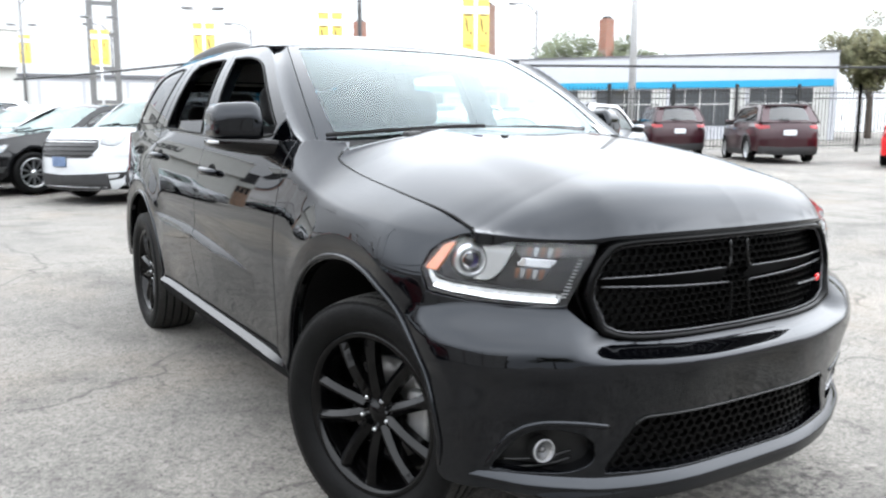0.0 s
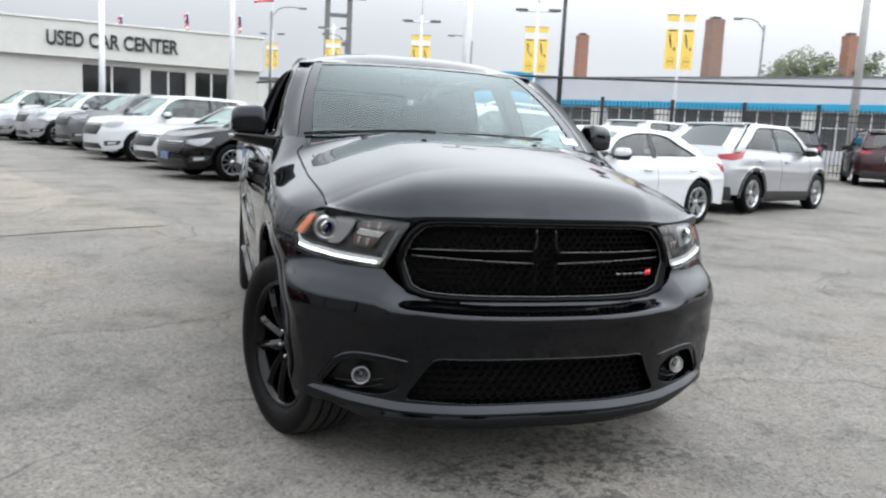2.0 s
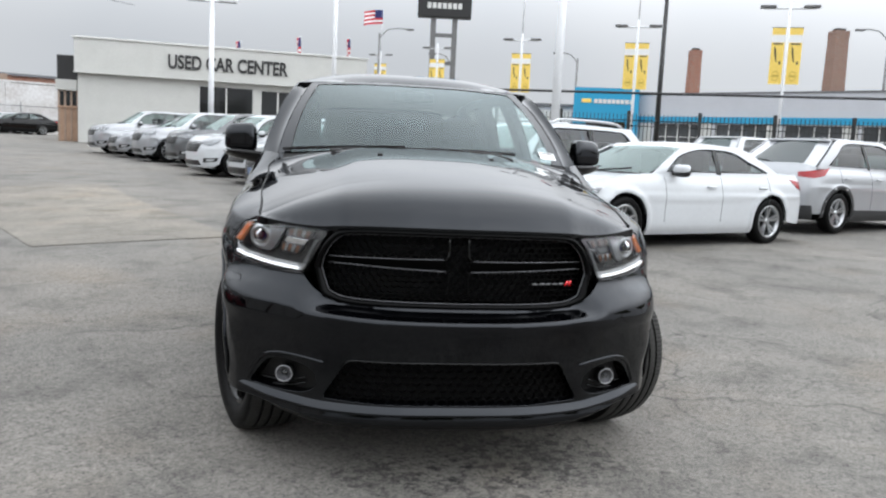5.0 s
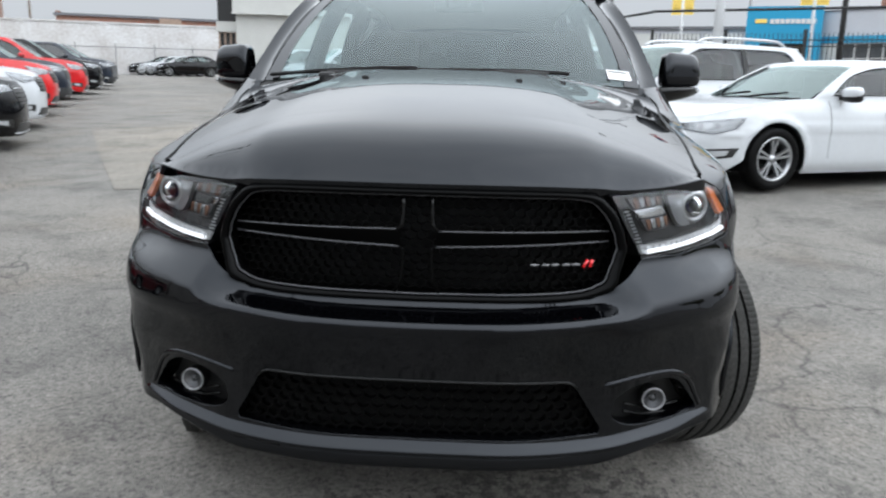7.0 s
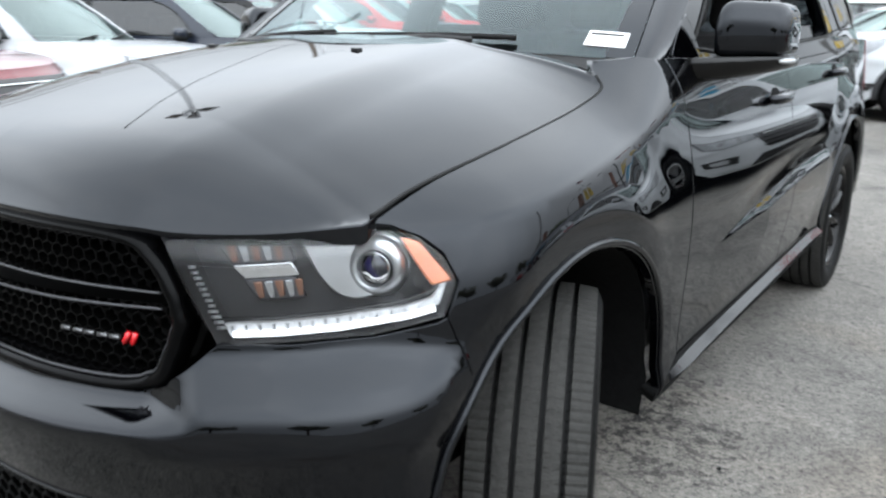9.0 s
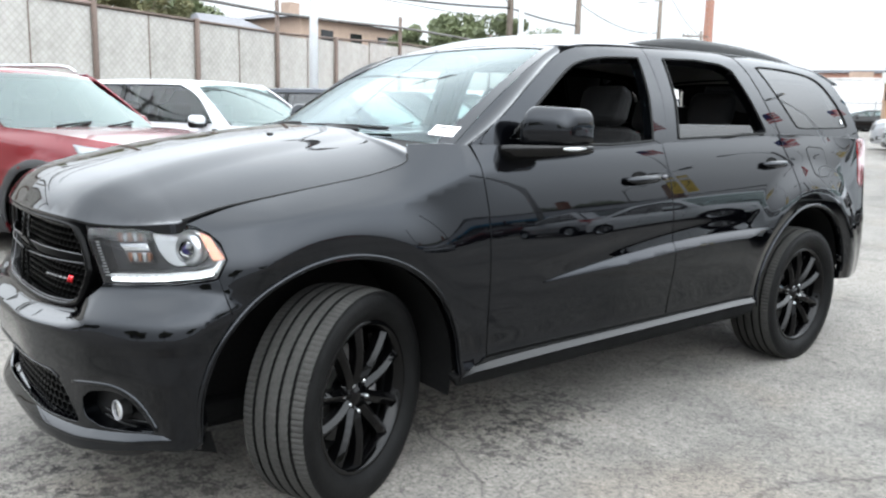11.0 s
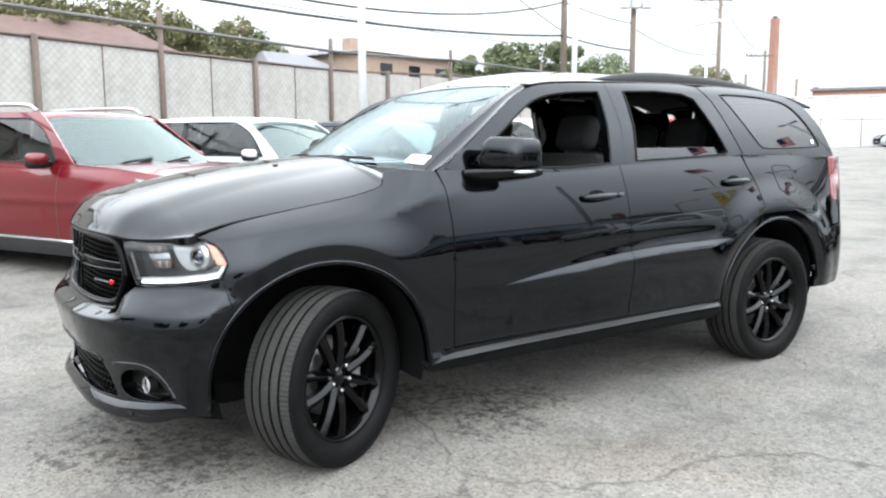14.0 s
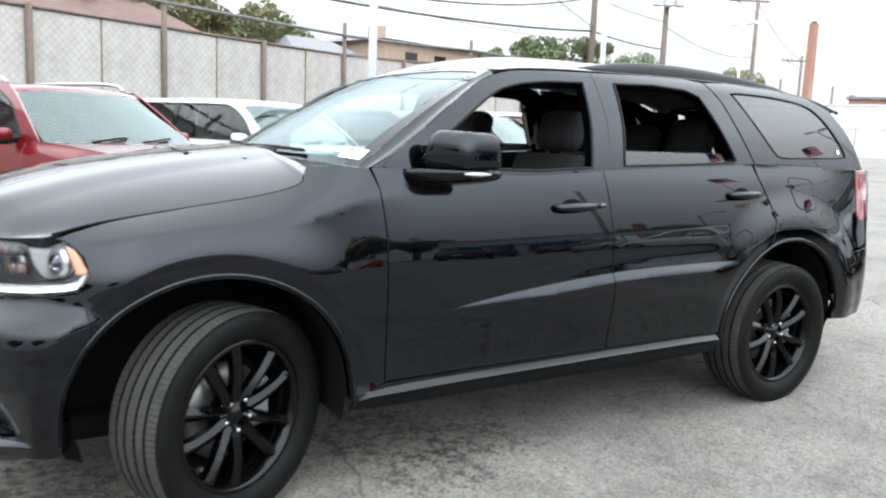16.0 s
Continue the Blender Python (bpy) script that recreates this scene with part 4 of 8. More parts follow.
def mirror_parts(door, sgn):
    """The wing mirror: a domed pod on a long flat arm, with its glass and indicator."""
    def keep(me):
        return me if sgn == 1 else mirror_mesh(me, me.name)
    bm = bmesh.new()
    bmesh.ops.create_cube(bm, size=1)
    bmesh.ops.subdivide_edges(bm, edges=bm.edges[:], cuts=7, use_grid_fill=True)
    for v in bm.verts:
        p = v.co * 2
        up = max(0.0, p.z)
        k = (abs(p.x) ** 6 + abs(p.y) ** 6 + abs(p.z) ** (4.5 if p.z > 0 else 12)) ** (1 / (5.2 if p.z > 0 else 8))
        p = p / k
        depth = 0.092 * (1 - 0.20 * up ** 2) if p.y < 0 else 0.080
        v.co = Vector((1.002 + p.x * 0.089 * (1 - 0.07 * up), -0.575 + p.y * depth + 0.045 * p.x, 1.314 + p.z * 0.074 * (1.0 - 0.06 * p.x)))
    pod = part("mirror_housing", keep(finish(bm, "mirror_housing", True)), black_paint, door, "gloss black mirror pod with a clear indicator strip")
    rows = []
    for x, yf, yr, zb, zt in ((0.868, -0.775, -0.640, 1.176, 1.236), (0.895, -0.768, -0.600, 1.172, 1.239), (0.93, -0.748, -0.545, 1.176, 1.241), (0.98, -0.722, -0.500, 1.185, 1.242), (1.03, -0.680, -0.472, 1.195, 1.243), (1.07, -0.632, -0.458, 1.206, 1.243), (1.090, -0.588, -0.462, 1.213, 1.242), (1.097, -0.550, -0.480, 1.222, 1.237)):
        zm, hh, ym, hw = (zb + zt) / 2, (zt - zb) / 2, (yf + yr) / 2, (yr - yf) / 2
        rows.append([(x, ym + hw * a, zm + hh * b) for a, b in ((-1, 0.4), (-0.97, 0.9), (-0.90, 1), (0.9, 1), (1, 0.6), (0.97, -0.5), (0.8, -1), (-0.5, -1), (-0.85, -0.6))])
    verts = [p for r in rows for p in r]
    faces = [[i * 9 + k, i * 9 + (k + 1) % 9, i * 9 + 9 + (k + 1) % 9, i * 9 + 9 + k] for i in range(7) for k in range(9)] + [list(range(8, -1, -1)), [63 + k for k in range(9)]]
    bm = bmesh.new()
    bm.from_mesh(to_mesh("arm", verts, faces))
    bmesh.ops.recalc_face_normals(bm, faces=bm.faces[:])
    part("mirror_arm", keep(finish(bm, "mirror_arm", True)), black_gloss, door)
    part("mirror_base", keep(sheet("base", catmull([(-0.845, 1.245), (-0.79, 1.297), (-0.70, 1.352), (-0.675, 1.30), (-0.66, 1.24), (-0.74, 1.224), (-0.845, 1.245)], 4)[:-1], cabin_in(-0.006), 0.03)), black_paint, door)
    part("mirror_indicator", keep(tube([(1.076, -0.622, 1.230), (1.087, -0.595, 1.230), (1.095, -0.555, 1.230), (1.094, -0.515, 1.231)], [0.004, 0.008, 0.008, 0.004], 8)), indicator_clear, door, "clear indicator strip")
    part("mirror_glass", keep(strip([(0.935, -0.519, 1.256), (1.060, -0.463, 1.258)], [(0.935, -0.519, 1.350), (1.055, -0.463, 1.347)], "glass", 0, 2)), chrome, door)


for sgn in (1, -1):
    def keep(me):
        return me if sgn == 1 else mirror_mesh(me, me.name)
    for kind, skin_me, frame_me, hole, hy in (("front_door", fd, ff, F_HOLE, (-0.06, 0.20, 1.082, 1.088)), ("rear_door", rd, rf, R_HOLE, (1.085, 1.345, 1.128, 1.132))):
        door = part(kind, keep(skin_me), black_paint, hero, "black door with its window wound down")
        part("window_frame", keep(frame_me), black_paint, door)
        part("window_seal", keep(tube(rim_run(hole, 0.001), 0.006, 6, closed=True)), black_matt, door)
        h = part("door_handle", keep(handle_mesh(*hy)), black_paint, door)
        cup = [(s_y((hy[0] + hy[1]) / 2 - 0.02 + 0.062 * math.cos(w)), hy[2] + 0.006 + 0.030 * math.sin(w)) for w in (radians(15 * k) for k in range(24))]
        part("handle_cup", keep(sheet("cup", cup, inner(-0.0015), 0.02, thick=0)), liner_black, door)
        part("door_card", keep(sheet("card", flank([(q[0], q[1]) for q in (F_DOOR if kind == "front_door" else R_DOOR)]), inner(0.09), 0.08, thick=0.0)), trim_cloth, door)
        if kind == "front_door":
            mirror_parts(door, sgn)
            part("key_cap", keep(tube([(skin(s_y(0.215), 1.088)[0] + 0.010, 0.205, 1.088), (skin(s_y(0.225), 1.088)[0] + 0.008, 0.232, 1.089)], 0.012, 8)), alloy_dark if sgn == 1 else black_paint, door)
        else:
            low = [(0.40, 1.262), (0.405, 1.328), (1.150, 1.330), (1.185, 1.30), (1.16, 1.288), (0.8, 1.274)]
            part("window_glass", keep(sheet("glass", low, cabin_in(0.03), 0.08, thick=0.004)), privacy_glass, door, "dark glass wound almost down")
    # sill
    rock = [(-1.02, 0.365), (-0.86, 0.418), (0.3, 0.428), (1.02, 0.430), (1.045, 0.385), (1.03, 0.345), (0.9, 0.328), (-0.8, 0.322), (-1.0, 0.33)]
    sill = part("sill", keep(sheet("sill", flank(rock), inner(0.0), 0.04, thick=0.04)), liner_black, hero)
    ledge = [(y, lerp_table([(-1.0, 0.372), (-0.9, 0.397), (0.2, 0.414), (1.03, 0.418)], y)) for y in [-1.0 + 0.07 * k for k in range(30)]]
    lo = [(skin(s_y(y), z - 0.02)[0] + 0.021 * ease(-1.02, -0.8, y), y, z - 0.014) for y, z in ledge]
    hi = [(skin(s_y(y), z + 0.012)[0] + 0.001, y, z + 0.006) for y, z in ledge]
    part("sill_ledge", keep(strip(lo, hi, "ledge", 0.0)), black_gloss, sill)
    dn = [(p[0] - 0.085, p[1], p[2] - 0.042) for p in lo]
    part("sill_skirt", keep(strip(dn, lo, "skirt", 0.004)), liner_black, sill)
    for i, (a0, a1) in enumerate(((186, -6), (184, 6))):
        lip = [(lambda p: (p[0] + 0.002, p[1], p[2]))(skin(s_y(y), z)) for y, z in arch(i, a0, a1, 0.010, 48)]
        part("arch_lip", keep(tube(lip, [0.004] + [0.0085] * (len(lip) - 2) + [0.004], 8)), black_paint, hero)
    # rear quarter
    Q_LOW = [(1.335, 1.285), (1.35, 1.22), (1.412, 1.10), (1.437, 0.99), (1.418, 0.915)] + arch(1, 112, 12) + [(2.03, 0.55), (2.10, 0.56), (2.2, 0.79), (2.25, 0.80), (2.30, 0.97), (2.27, 1.0), (2.24, 1.262)]
    quarter = part("rear_quarter", keep(sheet("rear_quarter", flank(Q_LOW), skin, 0.022, lines=CREST[3:])), black_paint, hero)
    Q_UP = [(1.345, 1.288), (1.275, 1.42), (1.185, 1.60), (1.115, 1.690), (1.30, 1.700), (1.7, 1.688), (2.0, 1.66), (2.19, 1.60), (2.31, 1.48), (2.385, 1.36), (2.42, 1.262), (1.9, 1.275), (1.6, 1.285)]
    Q_HOLE = catmull([(1.285, 1.645), (1.40, 1.650), (1.7, 1.642), (1.95, 1.612), (2.07, 1.55), (2.17, 1.45), (2.24, 1.345), (2.18, 1.327), (1.8, 1.320), (1.60, 1.320), (1.53, 1.345), (1.42, 1.47), (1.285, 1.645)], 4)[:-1]
    part("rear_pillar", keep(sheet("rear_pillar", Q_UP, cabin, 0.035, holes=[Q_HOLE], thick=0.02)), black_paint, quarter)
    part("quarter_glass", keep(sheet("quarter_glass", grown(Q_HOLE, (1.75, 1.48), 1.01), cabin_in(0.003), 0.05, thick=0)), privacy_glass, quarter, "dark privacy glass")
    part("quarter_seal", keep(tube(rim_run(Q_HOLE, 0.0), 0.005, 6, closed=True)), black_matt, quarter)
    part("window_sticker", keep(sheet("dot", [(2.165 + 0.014 * math.cos(radians(30 * k)), 1.362 + 0.014 * math.sin(radians(30 * k))) for k in range(12)], cabin_in(-0.002), 0.02, thick=0)), white_card, quarter)
    fuel = [(1.60, 1.20), (1.63, 1.212), (1.77, 1.205), (1.80, 1.19), (1.815, 1.07), (1.79, 1.048), (1.67, 1.052), (1.635, 1.07)]
    if sgn == 1:
        part("fuel_flap", sheet("fuel_flap", flank(fuel), inner(-0.003), 0.03, thick=0.006), black_paint, quarter)
        part("flap_gap", tube([(lambda p: (p[0] - 0.001, p[1], p[2]))(skin(s, z)) for s, z in resample(flank(grown(fuel, (1.71, 1.13), 1.05)), 0.03)], 0.0035, 5, closed=True), black_matt, quarter)
    # arch lining
    for i in (0, 1):
        q = arch(i, 188, -14, -0.004, 30)
        part("arch_liner", keep(strip([(skin(s_y(y), max(z, 0.34))[0] - 0.035, y, z) for y, z in q], [(0.52, y, z + 0.01) for y, z in q], "liner")), liner_black, hero)
        part("arch_wall", keep(strip([(0.525, y, z) for y, z in q], [(0.525, y * 0.2 + AXLES[i][0] * 0.8, 0.18) for y, z in q], "wall")), liner_black, hero)
    # tail lamp, rear bumper half
    tl = [(2.24, 1.255), (2.27, 1.0), (2.31, 0.97), (2.40, 0.975), (2.42, 1.2), (2.36, 1.26)]
    part("tail_lamp", keep(sheet("tail_lamp", flank(tl), inner(-0.004), 0.03)), red_lens, hero, "dark red tail lamp")
rb = [(s_y(2.205), 0.785)] + [(ARC[-1] - 0.9 + 0.3 * k, 0.80) for k in range(4)]
rb_low = [(ARC[-1], 0.40), (ARC[-1] - 0.5, 0.39), (s_y(2.25), 0.40), (s_y(2.06), 0.41)] + flank(arch(1, 8, 10, 0, 2))
for sgn in (1, -1):
    me = sheet("rear_bumper", rb + rb_low + [(s_y(2.10), 0.56)], skin, 0.045, thick=0.03)
    part("rear_bumper", me if sgn == 1 else mirror_mesh(me, "rear_bumper"), black_paint, hero)
    me = sheet("tailgate_half", [(s_y(2.27), 0.99), (s_y(2.25), 0.81)] + [(ARC[-1] - 0.9 + 0.3 * k, 0.81) for k in range(4)] + [(ARC[-1], 1.25), (s_y(2.36), 1.262)], skin, 0.05)
    part("tailgate", me if sgn == 1 else mirror_mesh(me, "tailgate_half"), black_paint, hero)

# roof, windscreen, pillars
ROOF_MID = [(-0.20, 1.679), (-0.17, 1.692), (-0.10, 1.723), (-0.02, 1.748), (0.08, 1.763), (0.3, 1.774), (0.7, 1.778), (1.3, 1.766), (1.9, 1.722), (2.2, 1.675), (2.42, 1.615)]


def roof_half(y):
    return cabin(y, lerp_table([(-0.4, 1.60), (-0.2, 1.662), (0.05, 1.685), (0.31, 1.694), (1.0, 1.706), (1.5, 1.700), (2.0, 1.668), (2.3, 1.60), (2.45, 1.56)], y))


def roof(x, y):
    e = roof_half(y)
    zc = lerp_table(ROOF_MID, y)
    return (x, y, zc - (zc - e[2]) * min(1.2, abs(x) / e[0]) ** 3.2)


r_side = [(roof_half(y)[0], y) for y in [-0.215 + 0.12 * k for k in range(22)]]
roof_loop = [(0.0, -0.17), (0.3, -0.18), (0.5, -0.205)] + r_side + [(0.45, 2.34), (0.0, 2.38)]
roof_loop = roof_loop + [(-x, y) for x, y in roof_loop[::-1][1:-1]]
roof_part = part("roof", sheet("roof", roof_loop, roof, 0.05, thick=0.012), black_paint, hero)


def screen(a, v):
    """The windscreen: a across from -1 to 1, v up from 0 to 1."""
    lo = Vector((0.775 * a, -1.115 + 0.205 * a * a, 1.262 - 0.03 * a * a))
    hi = Vector((0.625 * a, -0.175 - 0.04 * a * a, 1.684 - 0.026 * abs(a) ** 2.5))
    p = lo.lerp(hi, v)
    bow = 0.035 * 4 * v * (1 - v) * (1 - 0.25 * a * a)
    return (p.x * (1 + 0.02 * 4 * v * (1 - v)), p.y - bow * 0.5, p.z + bow * 0.9)


ws_loop = [(-1, 0), (1, 0), (1, 1), (-1, 1)]
glass_ws = part("windscreen", sheet("windscreen", ws_loop, lambda a, v: screen(a, v), 0.08, thick=0.0), windscreen, hero, "pale tinted windscreen")
glass_ws.visible_shadow = False
vs = [k / 14 for k in range(15)]
seam = catmull([(-0.905, 1.236), (-0.82, 1.279), (-0.68, 1.374), (-0.52, 1.489), (-0.34, 1.604), (-0.18, 1.656)], 5)
pillar_out = []
for k in range(15):
    f = k / 14 * (len(seam) - 1)
    i = min(len(seam) - 2, int(f))
    y, z = (seam[i][j] + (seam[i + 1][j] - seam[i][j]) * (f - i) for j in (0, 1))
    c = cabin(y, z)
    pillar_out.append((c[0] + 0.002, c[1], c[2] + 0.003))
w_edge = [screen(1.0, v) for v in vs]
pil = strip(pillar_out, [(p[0] + 0.004, p[1], p[2] + 0.004) for p in w_edge], "pillar", 0.012, 6)
for me in (pil, mirror_mesh(pil, "pillar")):
    part("screen_pillar", me, black_paint, hero)
# the dark printed border of the glass
def border(a, v):
    p = screen(a, v)
    return (p[0], p[1] - 0.0015, p[2] + 0.003)


side = strip([border(0.915 + 0.012 * math.sin(3 * v), v) for v in vs], [border(1.0, v) for v in vs], "side", 0.0)
for me in (side, mirror_mesh(side, "side")):
    part("screen_border", me, black_paint, hero)
head = [screen(-1 + k / 10, 1.0) for k in range(21)]
part("header_strip", strip([(p[0], p[1] - 0.006, p[2] - 0.001) for p in head], [(p[0] * 1.02, p[1] + 0.02, roof(min(0.64, abs(p[0])), -0.18)[2] - 0.012) for p in head], "header"), black_paint, hero)
part("screen_border", strip([border(-0.93 + 1.86 * k / 20, 0.955) for k in range(21)], [border(-0.93 + 1.86 * k / 20, 0.998) for k in range(21)], "top", 0.0), black_paint, hero)
cowl = [screen(-1 + k / 10, 0.0) for k in range(21)]
part("cowl", strip([(p[0] * 1.06, p[1] - 0.16, p[2] - 0.055) for p in cowl], [(p[0], p[1] + 0.02, p[2] + 0.004) for p in cowl], "cowl"), black_matt, hero)
# wipers
for x0, y0, pts in ((-0.47, -1.10, [(-0.47, 0.02), (-0.55, 0.05), (-0.69, 0.06), (-0.20, 0.04)]), (0.13, -1.12, [(0.13, 0.02), (0.0, 0.05), (-0.1, 0.06), (0.45, 0.04)])):
    z0 = screen(x0 / 0.775, 0.0)[2]
    w = part("wiper", box(x0 - 0.035, x0 + 0.035, y0 - 0.03, y0 + 0.02, z0 - 0.03, z0 + 0.024, 0.012), black_satin, hero)
    blade = [screen((x0 + d) / 0.775, 0.035 + 0.01 * math.sin(d * 4)) for d in [-0.28 + 0.07 * k for k in range(10)]]
    part("wiper_blade", tube([(p[0], p[1] - 0.012, p[2] + 0.012) for p in blade], 0.008, 6), black_matt, w)
    part("wiper_arm", tube([(x0, y0, z0 + 0.02), (x0 + 0.12, y0 - 0.0, z0 + 0.026), (x0 + 0.26, y0 + 0.02, z0 + 0.02)], 0.009, 6), black_satin, w)
# card behind the screen, by the driver
cp = [screen(0.835, 0.045), screen(0.965, 0.045), screen(0.965, 0.118), screen(0.835, 0.118)]
card = part("windscreen_card", to_mesh("card", [(p[0], p[1] + 0.0, p[2] + 0.006) for p in cp], [[0, 1, 2, 3]], False), white_card, hero, "white stock card in the screen's corner")
part("card_bar", to_mesh("bar", [screen(a, v)[:2] + (screen(a, v)[2] + 0.009,) for a, v in ((0.845, 0.095), (0.95, 0.095), (0.95, 0.104), (0.845, 0.104))], [[0, 1, 2, 3]], False), black_matt, card)
# roof rails
for sgn in (1, -1):
    pts = catmull([(0.615, 0.28, 1.708), (0.611, 0.42, 1.732), (0.606, 0.65, 1.760), (0.60, 0.95, 1.770), (0.59, 1.4, 1.756), (0.575, 1.75, 1.726), (0.565, 1.99, 1.690)], 5)
    rv_, rf_ = [], []
    for x, y, z in pts:
        low = roof(x, y)[2] - 0.006
        for dx, f in ((-0.021, 0.0), (-0.019, 0.55), (-0.013, 0.92), (0.0, 1.0), (0.013, 0.92), (0.019, 0.55), (0.021, 0.0)):
            rv_.append((sgn * (x + dx), y, low + (max(z, low + 0.004) - low) * f))
    for i in range(len(pts) - 1):
        for k in range(6):
            q = i * 7 + k
            rf_.append([q, q + 1, q + 8, q + 7] if sgn < 0 else [q, q + 7, q + 8, q + 1])
    part("roof_rail", to_mesh("roof_rail", rv_, rf_), black_satin, hero)
# rear screen and spoiler
rs = [(-0.62, 1.262), (0.62, 1.262), (0.54, 1.60), (-0.54, 1.60)]
part("rear_screen", sheet("rear_screen", rs, lambda x, z: (x, 2.59 - 0.55 * (z - 1.25) - 0.12 * x * x, z), 0.1, thick=0, flip=True), privacy_glass, hero)
part("spoiler", sheet("spoiler", [(-0.54, 2.22), (0.54, 2.22), (0.48, 2.43), (-0.48, 2.43)], lambda x, y: (x, y, 1.662 - 0.25 * (y - 2.2) - 0.10 * x * x), 0.06, thick=0.03), black_paint, hero)
for sgn in (1, -1):
    a = [(2.42, 1.262), (2.385, 1.36), (2.31, 1.48), (2.19, 1.60)]
    left = [(lambda p: (p[0] * sgn, p[1], p[2]))(cabin(y, z)) for y, z in a]
    right = [(sgn * 0.60, 2.59 - 0.55 * (z - 1.25) - 0.045, z) for y, z in a]
    part("tail_pillar", strip(left, right, "tail_pillar"), black_paint, hero)

# underbody and cabin
part("underbody", box(-0.60, 0.60, -2.05, 2.40, 0.24, 0.34, 0.03), liner_black, hero)
part("engine_bay", box(-0.515, 0.515, -2.05, -1.05, 0.33, 0.93, 0.03), liner_black, hero)
part("cabin_floor", box(-0.80, 0.80, -0.84, 2.35, 0.36, 0.42), trim_cloth, hero)
part("bulkhead", box(-0.82, 0.82, -0.88, -0.83, 0.4, 1.15), trim_cloth, hero)
part("headlining", sheet("headlining", [(x * 0.93, y + (0.04 if y < 0 else -0.06)) for x, y in roof_loop], lambda x, y: (x, y, roof(x, y)[2] - 0.035), 0.12, thick=0, flip=True), headliner, hero)
dash = part("dashboard", sheet("dashboard", [(-0.80, -1.0), (0.80, -1.0), (0.80, -0.55), (0.42, -0.48), (-0.80, -0.52)], lambda x, y: (x, y, 1.165 - 0.11 * max(0, (y + 0.75) / 0.3) ** 2 + 0.035 * math.exp(-((x - 0.40) / 0.2) ** 2 - ((y + 0.6) / 0.12) ** 2)), 0.06, thick=0.35), dash_skin, hero)
wheel_ring = [(0.40 + 0.185 * math.cos(radians(15 * k)), -0.40 + 0.07 * math.sin(radians(15 * k)), 1.01 + 0.17 * math.sin(radians(15 * k))) for k in range(24)]
steer = part("steering_wheel", tube(wheel_ring, 0.016, 8, closed=True), black_satin, hero)
part("wheel_hub", box(0.32, 0.48, -0.46, -0.38, 0.94, 1.06, 0.02), black_satin, steer)
part("wheel_spoke", tube([(0.22, -0.40, 1.01), (0.58, -0.40, 1.01)], 0.018, 6), black_satin, steer)
rv = screen(0.0, 0.86)
part("rear_view_mirror", box(-0.12, 0.12, rv[1] + 0.05, rv[1] + 0.09, rv[2] - 0.07, rv[2] - 0.005, 0.015), black_satin, hero)
part("sensor_box", box(-0.06, 0.06, rv[1] + 0.02, rv[1] + 0.14, rv[2] - 0.05, rv[2] + 0.0, 0.015), black_matt, hero)


def seat(x, y, w=0.52, tall=0.62, rest=True):
    s = part("seat", box(x - w / 2, x + w / 2, y - 0.30, y + 0.22, 0.56, 0.74, 0.06, 3), seat_cloth, hero, "black cloth seat")
    bm = box(x - w / 2, x + w / 2, -0.07, 0.07, 0, tall, 0.055, 3)
    bmesh.ops.transform(bm, matrix=Matrix.Translation((0, y + 0.22, 0.70)) @ Matrix.Rotation(radians(-16), 4, "X"), verts=bm.verts)
    part("seat_back", bm, seat_cloth, s)
    if rest:
        bm = box(x - 0.145, x + 0.145, -0.062, 0.062, tall + 0.015, tall + 0.225, 0.06, 4)
        bmesh.ops.transform(bm, matrix=Matrix.Translation((0, y + 0.22, 0.70)) @ Matrix.Rotation(radians(-16), 4, "X"), verts=bm.verts)
        part("headrest", bm, seat_cloth, s)
        for dx in (-0.06, 0.06):
            q = Matrix.Translation((x + dx, y + 0.22, 0.70)) @ Matrix.Rotation(radians(-16), 4, "X")
            part("headrest_post", tube([q @ Vector((0, 0, tall - 0.02)), q @ Vector((0, 0, tall + 0.06))], 0.008, 6), alloy_dark, s)


for x in (-0.40, 0.40):
    seat(x, -0.02)
    seat(x, 0.95)
    seat(x * 0.85, 1.75, 0.46, 0.55)
seat(0.0, 0.95, 0.3, 0.58)
part("centre_console", box(-0.13, 0.13, -0.75, 0.25, 0.42, 0.78, 0.04), dash_skin, hero)

# wheels
def tyre_mesh():
    p = [(0.268, 0.098), (0.285, 0.118), (0.315, 0.131), (0.345, 0.131), (0.362, 0.124)]
    tread = []
    ribs = [(0.118, 0.077), (0.065, 0.031), (0.019, -0.019), (-0.031, -0.065), (-0.077, -0.118)]
    for a, b in ribs:
        crown = lambda x: 0.3865 - 0.010 * (abs(x) / 0.12) ** 2.4
        tread += [(crown(a) - 0.009, a + 0.0015), (crown(a), a), (crown((a + b) / 2), (a + b) / 2), (crown(b), b), (crown(b) - 0.009, b - 0.0015)]
    q = [(0.362, -0.124), (0.345, -0.131), (0.31, -0.131), (0.27, -0.10)]
    prof = p + tread + q
    first, last = len(p), len(p) + len(tread)

    def slots(k, i):
        if first <= i < last:
            r = (i - first) // 5
            if r in (0, 4) and (k + r) % 3 == 0:
                return 0.0028
            if r in (1, 2, 3) and (k + 2 * r) % 4 < 2 and (i - first) % 5 in (1, 3):
                return 0.0022
        if i in (4, last) and k % 5 == 0:
            return 0.002
        return 0
    me = lathe(prof, 360, slots)
    me.materials.append(rubber)
    me.materials.append(tread_rubber)
    n = len(prof) - 1
    for f in me.polygons:
        if first <= f.index % n < last - 1:
            f.material_index = 1 if (f.index % n - first) % 5 in (1, 2) else 0
            f.use_smooth = False
    return me


